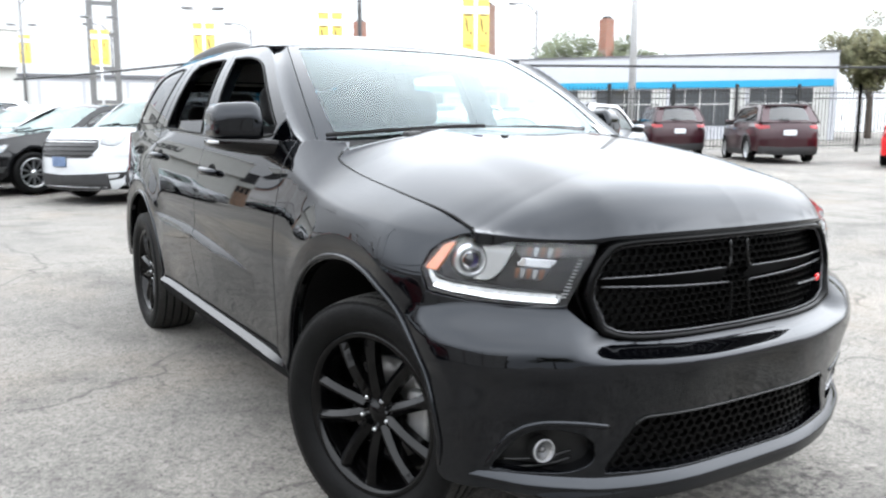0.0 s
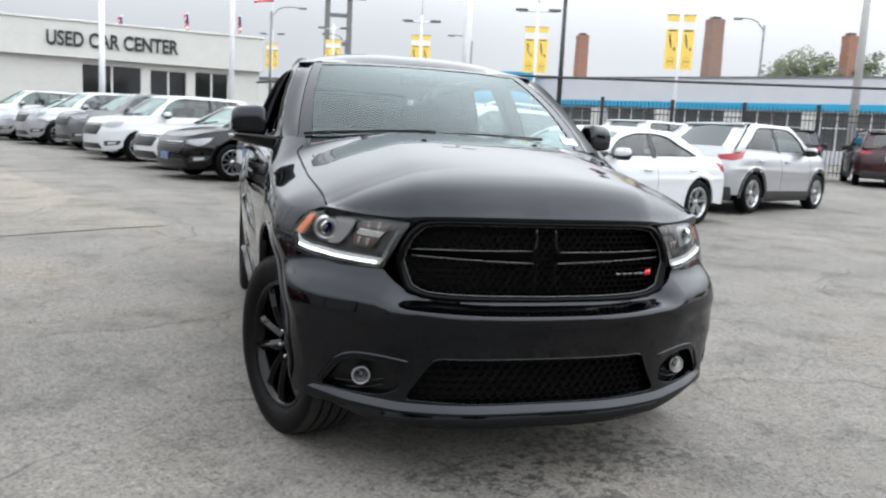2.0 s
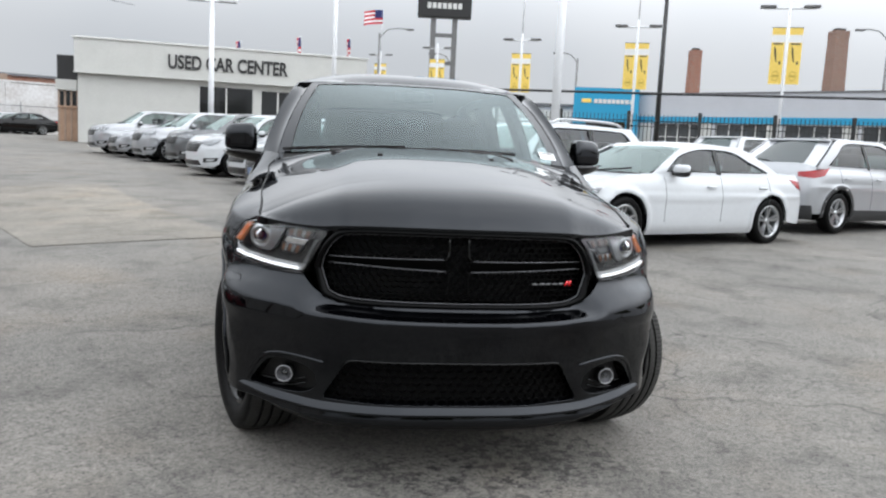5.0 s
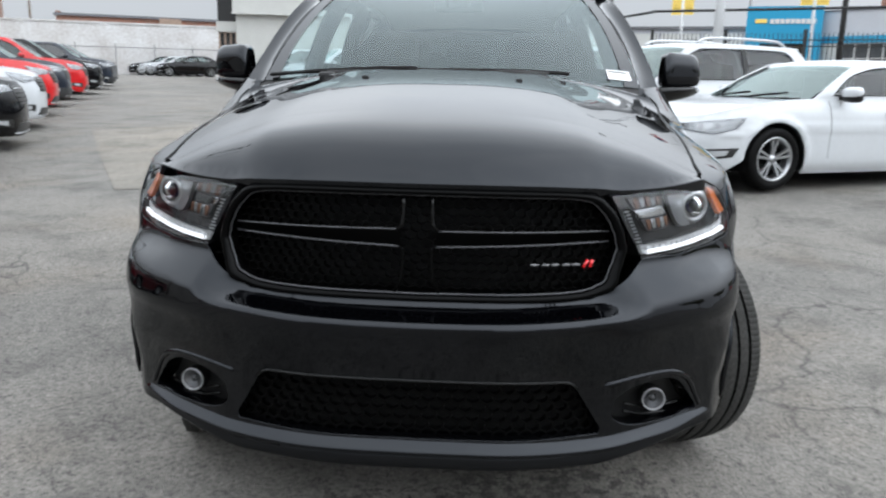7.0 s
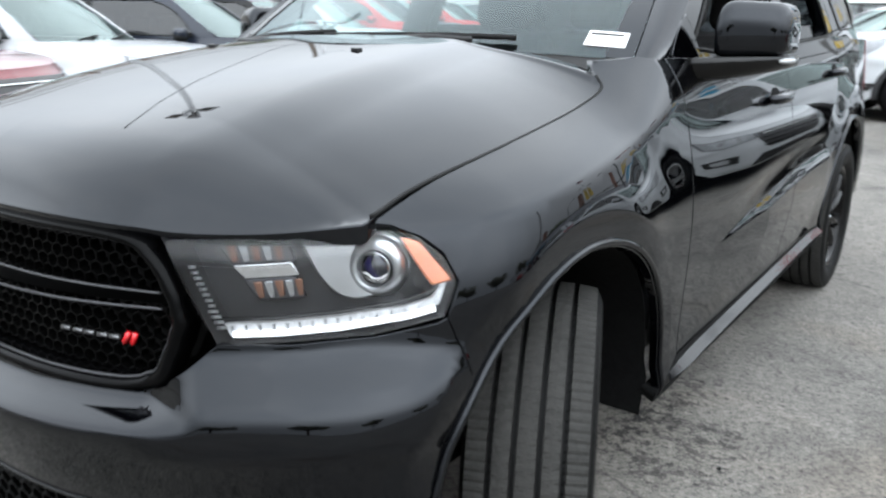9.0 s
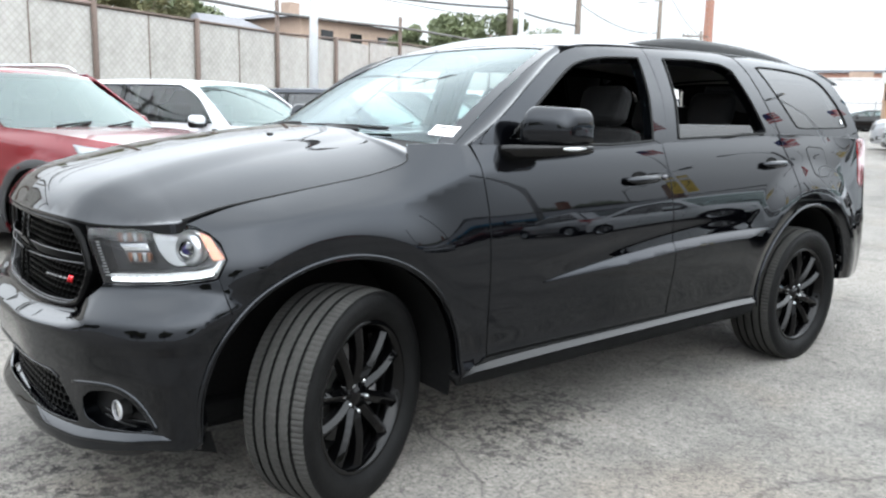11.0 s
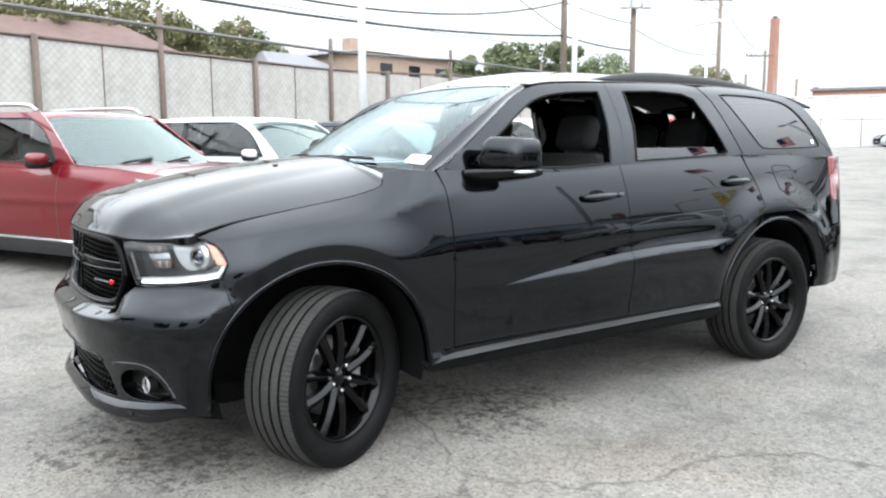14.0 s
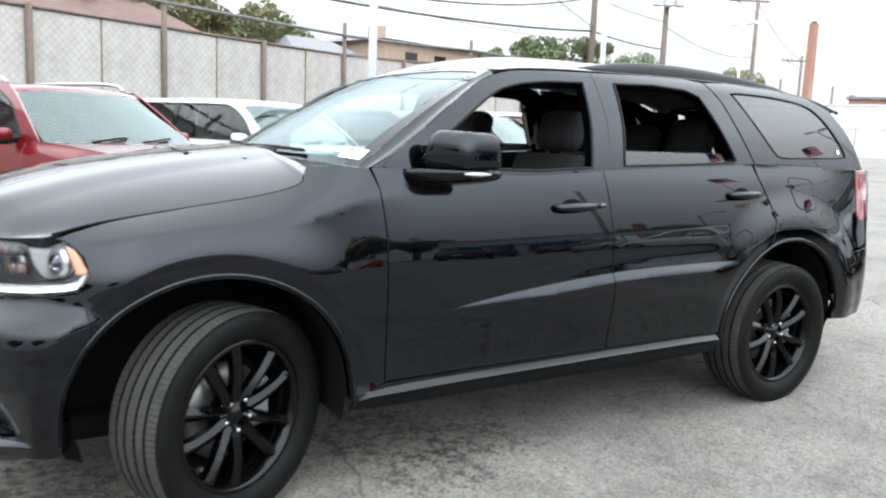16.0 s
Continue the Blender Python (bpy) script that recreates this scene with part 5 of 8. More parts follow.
def spoke_mesh(ang):
    """One of ten broad, ridged blades, set in leaning pairs."""
    bm = bmesh.new()
    rows = []
    for t in [k / 7 for k in range(8)]:
        r = 0.050 + t * 0.204
        w = 0.019 + 0.004 * math.cos(t * 3.0) + 0.012 * t ** 3
        x = 0.074 + 0.010 * math.sin(t * math.pi) + 0.016 * t
        lean = ang + (0.07 if ang > 0 else -0.07) * (0.5 - t)
        row = []
        for dw, dx in ((-w * 1.05, -0.040), (-w, -0.009), (-w * 0.05 - 0.004 * t, 0.005), (w * 0.05 + 0.004 * t, 0.005), (w, -0.009), (w * 1.05, -0.040)):
            row.append(bm.verts.new((x + dx, r * math.sin(lean) + dw * math.cos(lean), r * math.cos(lean) - dw * math.sin(lean))))
        rows.append(row)
    for a, b in zip(rows, rows[1:]):
        for k in range(5):
            bm.faces.new((a[k], a[k + 1], b[k + 1], b[k]))
    bm.faces.new(rows[-1])
    return finish(bm, "spoke")


tyre_me = tyre_mesh()
rim_me = lathe([(0.275, 0.103), (0.268, 0.108), (0.258, 0.106), (0.250, 0.094), (0.240, 0.070), (0.228, 0.02), (0.222, -0.06), (0.25, -0.10)], 64)
hub_me = lathe([(0.0, 0.078), (0.026, 0.078), (0.030, 0.072), (0.060, 0.070), (0.078, 0.064), (0.082, 0.01)], 40)
spokes = [spoke_mesh(0.285), spoke_mesh(-0.285)]
nut_me = lathe([(0.0, 0.022), (0.006, 0.021), (0.0085, 0.017), (0.0085, 0.0)], 6)
disc_me = lathe([(0.06, 0.0), (0.10, 0.004), (0.172, 0.004), (0.172, -0.02)], 48)
well_me = lathe([(0.222, -0.05), (0.05, -0.055), (0.0, -0.055)], 32)


def suv_wheel(x, y, z, turn):
    side = 1 if x > 0 else -1
    w = part("wheel", tyre_me, None, hero, "gloss black twin-spoke alloy wheel with a road tyre")
    w.name = "wheel"
    w.matrix_local = Matrix.Translation((x, y, z)) @ Matrix.Rotation(radians(turn), 4, "Z") @ (Matrix.Identity(4) if side > 0 else Matrix.Rotation(math.pi, 4, "Z"))
    part("rim", rim_me, wheel_black, w)
    part("hub", hub_me, wheel_black, w)
    part("wheel_well", well_me, liner_black, w)
    part("brake_disc", disc_me, steel_disc, w)
    part("brake_caliper", box(-0.03, 0.034, 0.10, 0.19, -0.09, 0.09, 0.015), caliper_grey, w)
    for k in range(5):
        for s in spokes:
            o = part("spoke", s, wheel_black, w)
            o.matrix_local = Matrix.Rotation(radians(72 * k + 18), 4, "X")
        o = part("wheel_nut", nut_me, alloy, w)
        q = radians(72 * k + 54)
        o.matrix_local = Matrix.Translation((0.060, 0.057 * math.cos(q), 0.057 * math.sin(q)))
    return w


suv_wheel(0.830, 1.595, 0.3665, 0)
suv_wheel(-0.830, 1.595, 0.3665, 0)
suv_wheel(0.820, -1.443, 0.3645, 24)
suv_wheel(-0.800, -1.53, 0.3645, 20)
# ---- ground ----
def ground_material(name, k, warm, spots=()):
    m = bpy.data.materials.new(name)
    m.use_nodes = True
    n, l = m.node_tree.nodes, m.node_tree.links
    b = n["Principled BSDF"]
    b.inputs["Roughness"].default_value = 0.85
    co = n.new("ShaderNodeTexCoord")

    def noise_tex(scale, detail=5, rough=0.55):
        t = n.new("ShaderNodeTexNoise")
        t.inputs["Scale"].default_value, t.inputs["Detail"].default_value, t.inputs["Roughness"].default_value = scale, detail, rough
        l.new(co.outputs["Object"], t.inputs["Vector"])
        return t.outputs["Fac"]

    def ramp(fac, stops):
        r = n.new("ShaderNodeValToRGB")
        e = r.color_ramp.elements
        while len(e) < len(stops):
            e.new(0.5)
        for k, (p, c) in enumerate(stops):
            e[k].position, e[k].color = p, (*c, 1) if isinstance(c, tuple) else (c, c, c, 1)
        l.new(fac, r.inputs["Fac"])
        return r.outputs[0]

    def mix(kind, fac, a, c):
        x = n.new("ShaderNodeMix")
        x.data_type, x.blend_type = "RGBA", kind
        if isinstance(fac, float):
            x.inputs["Factor"].default_value = fac
        else:
            l.new(fac, x.inputs["Factor"])
        l.new(a, x.inputs["A"])
        l.new(c, x.inputs["B"])
        return x.outputs["Result"]
    base = ramp(noise_tex(0.35, 6), [(0.3, (0.150 * k * (0.7 + 0.3 * warm), 0.147 * k, 0.142 * k / (0.4 + 0.6 * warm))), (0.5, (0.187 * k * (0.7 + 0.3 * warm), 0.181 * k, 0.173 * k / (0.4 + 0.6 * warm))), (0.72, (0.228 * k * (0.7 + 0.3 * warm), 0.217 * k, 0.203 * k / (0.4 + 0.6 * warm)))])
    grit = ramp(noise_tex(70, 4, 0.8), [(0.35, 0.22), (0.45, 0.84), (0.57, 1.12), (0.69, 1.75)])
    fleck = ramp(noise_tex(24, 4, 0.75), [(0.30, 0.42), (0.43, 0.93), (0.62, 1.08), (0.75, 1.38)])
    stain = ramp(noise_tex(1.6, 8, 0.65), [(0.32, 0.55), (0.48, 0.93), (0.7, 1.12)])
    rust = ramp(noise_tex(0.9, 6), [(0.52, (1, 1, 1)), (0.70, (1.0, 0.94, 0.88))])
    c = mix("MULTIPLY", 1.0, base, grit)
    c = mix("MULTIPLY", 1.0, c, fleck)
    c = mix("MULTIPLY", 1.0, c, stain)
    c = mix("MULTIPLY", 1.0, c, rust)
    warp = n.new("ShaderNodeMix")
    warp.data_type, warp.blend_type = "RGBA", "LINEAR_LIGHT"
    warp.inputs["Factor"].default_value = 0.4
    wt = n.new("ShaderNodeTexNoise")
    wt.inputs["Scale"].default_value, wt.inputs["Detail"].default_value = 1.1, 7
    l.new(co.outputs["Object"], wt.inputs["Vector"])
    l.new(co.outputs["Object"], warp.inputs["A"])
    l.new(wt.outputs["Color"], warp.inputs["B"])
    v = n.new("ShaderNodeTexVoronoi")
    v.feature = "DISTANCE_TO_EDGE"
    v.inputs["Scale"].default_value = 0.42
    l.new(warp.outputs["Result"], v.inputs["Vector"])
    crack = ramp(v.outputs["Distance"], [(0.0, 0.42), (0.0022, 0.55), (0.0048, 1.0)])
    breaks = ramp(noise_tex(0.7, 3), [(0.42, 0.0), (0.54, 1.0)])
    cm = n.new("ShaderNodeMix")
    cm.data_type = "RGBA"
    white = n.new("ShaderNodeRGB")
    white.outputs[0].default_value = (1, 1, 1, 1)
    l.new(breaks, cm.inputs["Factor"])
    l.new(white.outputs[0], cm.inputs["A"])
    l.new(crack, cm.inputs["B"])
    c = mix("MULTIPLY", 1.0, c, cm.outputs["Result"])
    fine = n.new("ShaderNodeTexVoronoi")
    fine.feature = "DISTANCE_TO_EDGE"
    fine.inputs["Scale"].default_value = 1.7
    l.new(warp.outputs["Result"], fine.inputs["Vector"])
    hair = ramp(fine.outputs["Distance"], [(0.0, 0.60), (0.004, 0.78), (0.011, 1.0)])
    where = ramp(noise_tex(0.5, 4), [(0.46, 0.0), (0.56, 1.0)])
    hm = n.new("ShaderNodeMix")
    hm.data_type = "RGBA"
    l.new(where, hm.inputs["Factor"])
    l.new(white.outputs[0], hm.inputs["A"])
    l.new(hair, hm.inputs["B"])
    c = mix("MULTIPLY", 1.0, c, hm.outputs["Result"])
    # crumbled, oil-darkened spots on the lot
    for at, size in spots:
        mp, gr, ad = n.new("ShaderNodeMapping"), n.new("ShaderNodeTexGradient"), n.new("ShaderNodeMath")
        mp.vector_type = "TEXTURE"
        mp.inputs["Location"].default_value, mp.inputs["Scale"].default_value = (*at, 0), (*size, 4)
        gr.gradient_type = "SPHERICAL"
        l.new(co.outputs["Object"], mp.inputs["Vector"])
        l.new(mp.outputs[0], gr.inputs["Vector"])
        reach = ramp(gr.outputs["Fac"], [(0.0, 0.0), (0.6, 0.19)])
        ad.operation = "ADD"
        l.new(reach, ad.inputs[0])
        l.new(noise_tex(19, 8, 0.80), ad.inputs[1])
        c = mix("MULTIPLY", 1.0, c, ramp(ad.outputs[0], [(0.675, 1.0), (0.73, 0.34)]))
    l.new(c, b.inputs["Base Color"])
    bump = n.new("ShaderNodeBump")
    bump.inputs["Strength"].default_value, bump.inputs["Distance"].default_value = 0.5, 0.012
    l.new(grit, bump.inputs["Height"])
    l.new(bump.outputs[0], b.inputs["Normal"])
    return m


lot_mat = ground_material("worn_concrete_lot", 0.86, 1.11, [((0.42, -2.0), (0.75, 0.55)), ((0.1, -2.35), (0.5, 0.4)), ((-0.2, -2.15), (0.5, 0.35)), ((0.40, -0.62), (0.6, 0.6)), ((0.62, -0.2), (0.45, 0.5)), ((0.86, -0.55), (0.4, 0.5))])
rings = [0.0, 1, 2, 3] + [3.4 + 0.4 * k for k in range(28)] + [ 19, 24, 30, 38, 48, 60, 80, 120, 200, 400, 900, 2000]
gv, gf = [(0.8, -2.5, 0.0)], []
for r in rings[1:]:
    for k in range(72):
        w = 2 * math.pi * k / 72
        x, y = 0.8 + r * math.cos(w), -2.5 + r * math.sin(w)
        gv.append((x, y, ground_z(x, y)))
for k in range(72):
    gf.append([0, 1 + k, 1 + (k + 1) % 72])
for i in range(len(rings) - 2):
    for k in range(72):
        a, b = 1 + i * 72 + k, 1 + i * 72 + (k + 1) % 72
        gf.append([a, a + 72, b + 72, b])
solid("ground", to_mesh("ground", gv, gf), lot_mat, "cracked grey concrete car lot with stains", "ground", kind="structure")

# paler patch of newer concrete, and dark flecks of oil and tar
slab_mat = ground_material("newer_pale_concrete", 1.0, 1.22)
corners = [(-3.5, 3.3), (-1.6, 4.3), (-5.0, 11.6), (-6.9, 9.6)]
sv_, sf_ = [], []
for i in range(9):
    for j in range(9):
        u, v = i / 8, j / 8
        x = (corners[0][0] * (1 - u) + corners[1][0] * u) * (1 - v) + (corners[3][0] * (1 - u) + corners[2][0] * u) * v
        y = (corners[0][1] * (1 - u) + corners[1][1] * u) * (1 - v) + (corners[3][1] * (1 - u) + corners[2][1] * u) * v
        sv_.append((x, y, ground_z(x, y) + 0.006))
for i in range(8):
    for j in range(8):
        q = i * 9 + j
        sf_.append([q, q + 9, q + 10, q + 1])
solid("pavement_patch", to_mesh("pavement_patch", sv_, sf_), slab_mat, "smoother pale concrete patch in the lot", "pavement", kind="structure")
tar = material("black_tar", (0.05, 0.048, 0.045), 0.7, vary=0.4, scale=20)
rnd = random.Random(7)
tv, tf = [], []
for cx, cy, rx, ry, n_ in ((-0.15, -2.35, 0.45, 0.16, 160), (0.45, -2.45, 0.5, 0.2, 160), (0.55, -0.6, 0.25, 0.35, 150), (0.75, -1.05, 0.2, 0.3, 120), (0.5, -2.1, 0.35, 0.25, 120), (-2.6, 3.1, 0.8, 0.12, 60), (1.1, -0.75, 0.25, 0.5, 60), (1.2, -2.2, 0.4, 0.3, 50)):
    for _ in range(n_):
        x, y = rnd.gauss(cx, rx * 0.6), rnd.gauss(cy, ry * 0.6)
        r = 0.0015 + 0.006 * rnd.random() ** 4
        k0 = len(tv)
        m_ = rnd.randint(5, 8)
        st = rnd.uniform(1.0, 2.2)
        w0 = rnd.uniform(0, 3)
        for k in range(m_):
            w = 2 * math.pi * k / m_
            q = r * rnd.uniform(0.6, 1.2)
            dx, dy = q * st * math.cos(w), q * math.sin(w)
            px_, py_ = x + dx * math.cos(w0) - dy * math.sin(w0), y + dx * math.sin(w0) + dy * math.cos(w0)
            tv.append((px_, py_, ground_z(px_, py_) + 0.004))
        tf.append(list(range(k0, k0 + m_)))
solid("tar_flecks", to_mesh("tar_flecks", tv, tf, False), tar, "scattered black flecks of oil and tar on concrete", "stain", kind="stuff")
# ---- buildings, fences, poles, trees ----
white_wall = material("cream_painted_panel", (0.50, 0.50, 0.475), 0.6, vary=0.06, scale=1.5, bump=0.05)
white_block = material("white_painted_brick", (0.66, 0.66, 0.66), 0.75, vary=0.16, scale=0.55, bump=0.3, bump_scale=14, dark=(0.43, 0.40, 0.38))
sign_black = material("black_sign_letters", (0.02, 0.02, 0.02), 0.5)
dark_window = material("dark_shop_window", (0.012, 0.013, 0.014), 0.06, spec=0.6)
shop_glass = material("grey_shop_glass", (0.07, 0.075, 0.08), 0.08, vary=0.3, scale=0.6)
frame_white = material("white_window_frame", (0.6, 0.6, 0.58), 0.4)
raw_ply = material("weathered_plywood", (0.34, 0.22, 0.15), 0.8, vary=0.25, scale=3, bump=0.1)
blue_paint = material("bright_blue_cladding", (0.015, 0.27, 0.46), 0.4, vary=0.05)
grey_wall = material("pale_grey_wall", (0.46, 0.47, 0.50), 0.7, vary=0.05, scale=1.0)
iron = material("black_iron", (0.012, 0.012, 0.012), 0.5, vary=0.3)
pole_white = material("white_painted_pole", (0.66, 0.67, 0.68), 0.4, vary=0.05)
pole_grey = material("galvanised_pole", (0.16, 0.16, 0.16), 0.5, 0.5, vary=0.15)
pole_pale = material("weathered_pale_steel", (0.36, 0.36, 0.36), 0.5, vary=0.15)
wood_pole = material("weathered_timber_pole", (0.13, 0.105, 0.085), 0.85, vary=0.3, scale=4, bump=0.3)
yellow_cloth = material("yellow_banner_cloth", (0.80, 0.58, 0.13), 0.7, vary=0.06)
banner_ochre = material("ochre_print", (0.52, 0.36, 0.06), 0.7)
white_cloth = material("white_cloth", (0.75, 0.75, 0.75), 0.8)
red_cloth = material("red_cloth", (0.5, 0.02, 0.03), 0.8, vary=0.1)
blue_cloth = material("navy_cloth", (0.02, 0.03, 0.12), 0.8)
rust_steel = material("rusted_steel", (0.10, 0.072, 0.058), 0.8, vary=0.35, scale=5, bump=0.2)
bark = material("tree_bark", (0.09, 0.07, 0.055), 0.9, vary=0.3, scale=5, bump=0.4)
leaf_green = material("green_leaves", (0.10, 0.12, 0.055), 0.6, vary=0.35, scale=1.2)
leaf_olive = material("olive_autumn_leaves", (0.185, 0.165, 0.078), 0.65, vary=0.4, scale=1.0, dark=(0.085, 0.097, 0.045))
roof_red = material("dull_red_roof", (0.10, 0.060, 0.052), 0.85, vary=0.2, scale=2)
tan_wall = material("tan_brick_wall", (0.30, 0.22, 0.17), 0.85, vary=0.15, scale=2, bump=0.2)
grey_roof = material("grey_roof", (0.14, 0.14, 0.15), 0.85, vary=0.2)
wire_black = material("black_cable", (0.015, 0.015, 0.016), 0.6)


def brick_material(name, c1, c2, mortar, scale=1.0):
    m = bpy.data.materials.new(name)
    m.use_nodes = True
    n, l = m.node_tree.nodes, m.node_tree.links
    b = n["Principled BSDF"]
    b.inputs["Roughness"].default_value = 0.85
    co, mp, br, bu = n.new("ShaderNodeTexCoord"), n.new("ShaderNodeMapping"), n.new("ShaderNodeTexBrick"), n.new("ShaderNodeBump")
    mp.inputs["Rotation"].default_value = (radians(90), 0, 0)
    br.inputs["Color1"].default_value, br.inputs["Color2"].default_value, br.inputs["Mortar"].default_value = (*c1, 1), (*c2, 1), (*mortar, 1)
    br.inputs["Scale"].default_value = scale
    br.inputs["Brick Width"].default_value, br.inputs["Row Height"].default_value, br.inputs["Mortar Size"].default_value = 0.22, 0.075, 0.008
    l.new(co.outputs["Object"], mp.inputs[0])
    l.new(mp.outputs[0], br.inputs["Vector"])
    l.new(br.outputs["Color"], b.inputs["Base Color"])
    bu.inputs["Strength"].default_value = 0.3
    l.new(br.outputs["Fac"], bu.inputs["Height"])
    bu.invert = True
    l.new(bu.outputs[0], b.inputs["Normal"])
    return m


red_brick = brick_material("red_brick", (0.22, 0.085, 0.055), (0.30, 0.13, 0.085), (0.25, 0.22, 0.19))
brown_brick = brick_material("brown_brick", (0.20, 0.11, 0.08), (0.27, 0.16, 0.12), (0.22, 0.2, 0.18))


def turned(x, y, z, deg):
    return Matrix.Translation((x, y, z)) @ Matrix.Rotation(radians(deg), 4, "Z")


def text_mesh(words, size, depth=0.03):
    """Lettering as a mesh, standing upright in the xz plane, with its left end at the origin."""
    cu = bpy.data.curves.new("words", "FONT")
    cu.body, cu.size, cu.extrude, cu.offset = words, size, depth, size * 0.026
    ob = bpy.data.objects.new("words", cu)
    scene.collection.objects.link(ob)
    bpy.context.view_layer.update()
    me = bpy.data.meshes.new_from_object(ob.evaluated_get(bpy.context.evaluated_depsgraph_get()))
    bpy.data.objects.remove(ob)
    me.transform(Matrix.Rotation(radians(90), 4, "X"))
    return me


# the used car office: front from (-13.6, 39.0) to (1.1, 40.9)
OFFICE = turned(-13.6, 39.0, 0.78, math.degrees(math.atan2(1.9, 14.7)))
office = thing("office_building", "single-storey cream office with black lettering and dark windows", "building", at=OFFICE)
OW = 14.9
openings = [(6.0, 8.85, 1.05, 3.26), (9.25, 11.1, 0.0, 3.2), (11.5, 13.25, 1.05, 3.26)]


def wall_with_openings(x0, x1, z0, z1, holes, thick, y=0.0):
    """An upright wall along x, cut through by openings."""
    xs = sorted({x0, x1, *(h[0] for h in holes), *(h[1] for h in holes)})
    bm = bmesh.new()
    for a, b in zip(xs, xs[1:]):
        spans = sorted((h[2], h[3]) for h in holes if h[0] <= a + 1e-6 and h[1] >= b - 1e-6)
        z = z0
        for s, e in spans + [(z1, z1)]:
            if s > z + 1e-4:
                box(a, b, y, y + thick, z, s, bm=bm)
            z = max(z, e)
    bmesh.ops.remove_doubles(bm, verts=bm.verts, dist=1e-4)
    return bm


part("front_wall", wall_with_openings(0, OW, -0.4, 3.56, openings, 0.25), white_wall, office)
for k in range(18):
    part("wall_board", box(0.02, 5.72, -0.012, 0.0, -0.2 + 0.19 * k, -0.2 + 0.19 * k + 0.178, 0.004, 1), white_wall, office)
part("end_wall", box(0.0, 0.25, 0.25, 12, -0.4, 3.3), white_wall, office)
part("end_wall", box(OW - 0.25, OW, 0.25, 12, -0.4, 3.3), white_wall, office)
part("back_wall", box(0.25, OW - 0.25, 11.75, 12, -0.4, 4.8), white_wall, office)
part("fascia", box(-0.12, OW + 0.1, -0.35, 0.35, 3.56, 5.28, 0.02), white_wall, office)
part("fascia_cap", box(-0.2, OW + 0.18, -0.42, 0.42, 5.24, 5.33, 0.01), frame_white, office)
part("fascia_drip", box(-0.14, OW + 0.12, -0.37, 0.0, 3.50, 3.56), frame_white, office)
part("roof_slab", box(0, OW, 0.35, 12, 3.6, 3.85), grey_roof, office)
for x0, x1, z0, z1 in openings:
    w = part("window", box(x0, x1, 0.14, 0.17, z0, z1), dark_window, office, "dark shop window")
    n = 2 if x1 - x0 > 1.2 else 1
    for k in range(n + 1):
        x = x0 + (x1 - x0) * k / n
        part("mullion", box(x - 0.04, x + 0.04, 0.06, 0.18, z0, z1), frame_white, w)
    for z in (z0, z1) + ((1.1,) if z0 == 0 else ()):
        part("window_rail", box(x0, x1, 0.06, 0.18, z - 0.04, z + 0.04), frame_white, w)
    if z0 == 0:
        part("door_pull", box((x0 + x1) / 2 - 0.12, (x0 + x1) / 2 - 0.08, 0.02, 0.06, 0.9, 1.3), chrome, w)
words = text_mesh("USED CAR CENTER", 0.92)
bb = [v.co for v in words.vertices]
wide = max(v.x for v in bb) - min(v.x for v in bb)
sign = part("fascia_lettering", words, sign_black, office, "black letters reading USED CAR CENTER")
sign.matrix_local = Matrix.Translation((4.42, -0.38, 4.04)) @ Matrix.Diagonal((6.2 / wide, 1, 1.08, 1))
for k in range(4):
    part("porch_post", box(-1.08 + 0.30 * k, -0.99 + 0.30 * k, 0.70, 0.84, -0.3, 2.62), tan_wall, office)
for k in range(3):
    part("porch_panel", box(-0.99 + 0.30 * k, -0.78 + 0.30 * k, 0.75, 0.80, -0.3, 1.75), raw_ply, office)
    part("porch_light", box(-0.99 + 0.30 * k, -0.78 + 0.30 * k, 0.78, 0.82, 1.75, 2.55), dark_window, office)
part("porch_rail", box(-1.10, -0.02, 0.66, 0.88, 1.70, 1.80), raw_ply, office)
part("porch_fascia", box(-1.16, -0.13, 0.55, 0.95, 2.62, 3.15), white_wall, office)
part("porch_wall", box(-1.10, -0.02, 0.9, 6.0, -0.3, 2.6), raw_ply, office)
part("roof_box", box(-1.2, -0.15, 1.2, 2.2, 3.15, 4.45), iron, office)
part("roof_fan", box(5.2, 5.7, 3.0, 3.5, 3.85, 5.5, 0.05), frame_white, office)

# white painted wall across the end of the lot, with a brick block behind it
wall = thing("boundary_wall", "long white-painted brick wall with patchy paint", "wall", kind="structure", at=turned(-62.0, 43.5, 0.7, 26.0))
part("wall_face", box(0, 62, 0, 0.35, -0.5, 4.1), white_block, wall)
for k in range(11):
    part("pilaster", box(5.8 * k, 5.8 * k + 0.4, -0.08, 0.0, -0.3, 4.1), white_block, wall)
part("coping", box(-0.1, 62.1, -0.08, 0.43, 4.1, 4.22), white_block, wall)
part("fence_line", tube([(0, -0.5, 2.3), (62, -0.5, 2.3)], 0.03, 6), pole_grey, wall)
for k in range(22):
    part("fence_post", tube([(1 + 2.9 * k, -0.5, -0.3), (1 + 2.9 * k, -0.5, 2.6)], 0.035, 6), pole_grey, wall)
block = thing("brick_building", "low red-brick building with grey roofline behind the white wall", "building", at=turned(-37.9, 65.4, -0.7, 28.0))
part("brick_wall", wall_with_openings(0, 30, 0, 6.5, [(4 + 6.5 * k, 6.2 + 6.5 * k, 4.2, 5.6) for k in range(4)], 0.4), red_brick, block)
part("parapet", box(-0.2, 30.2, -0.2, 0.6, 6.5, 6.72), grey_roof, block)
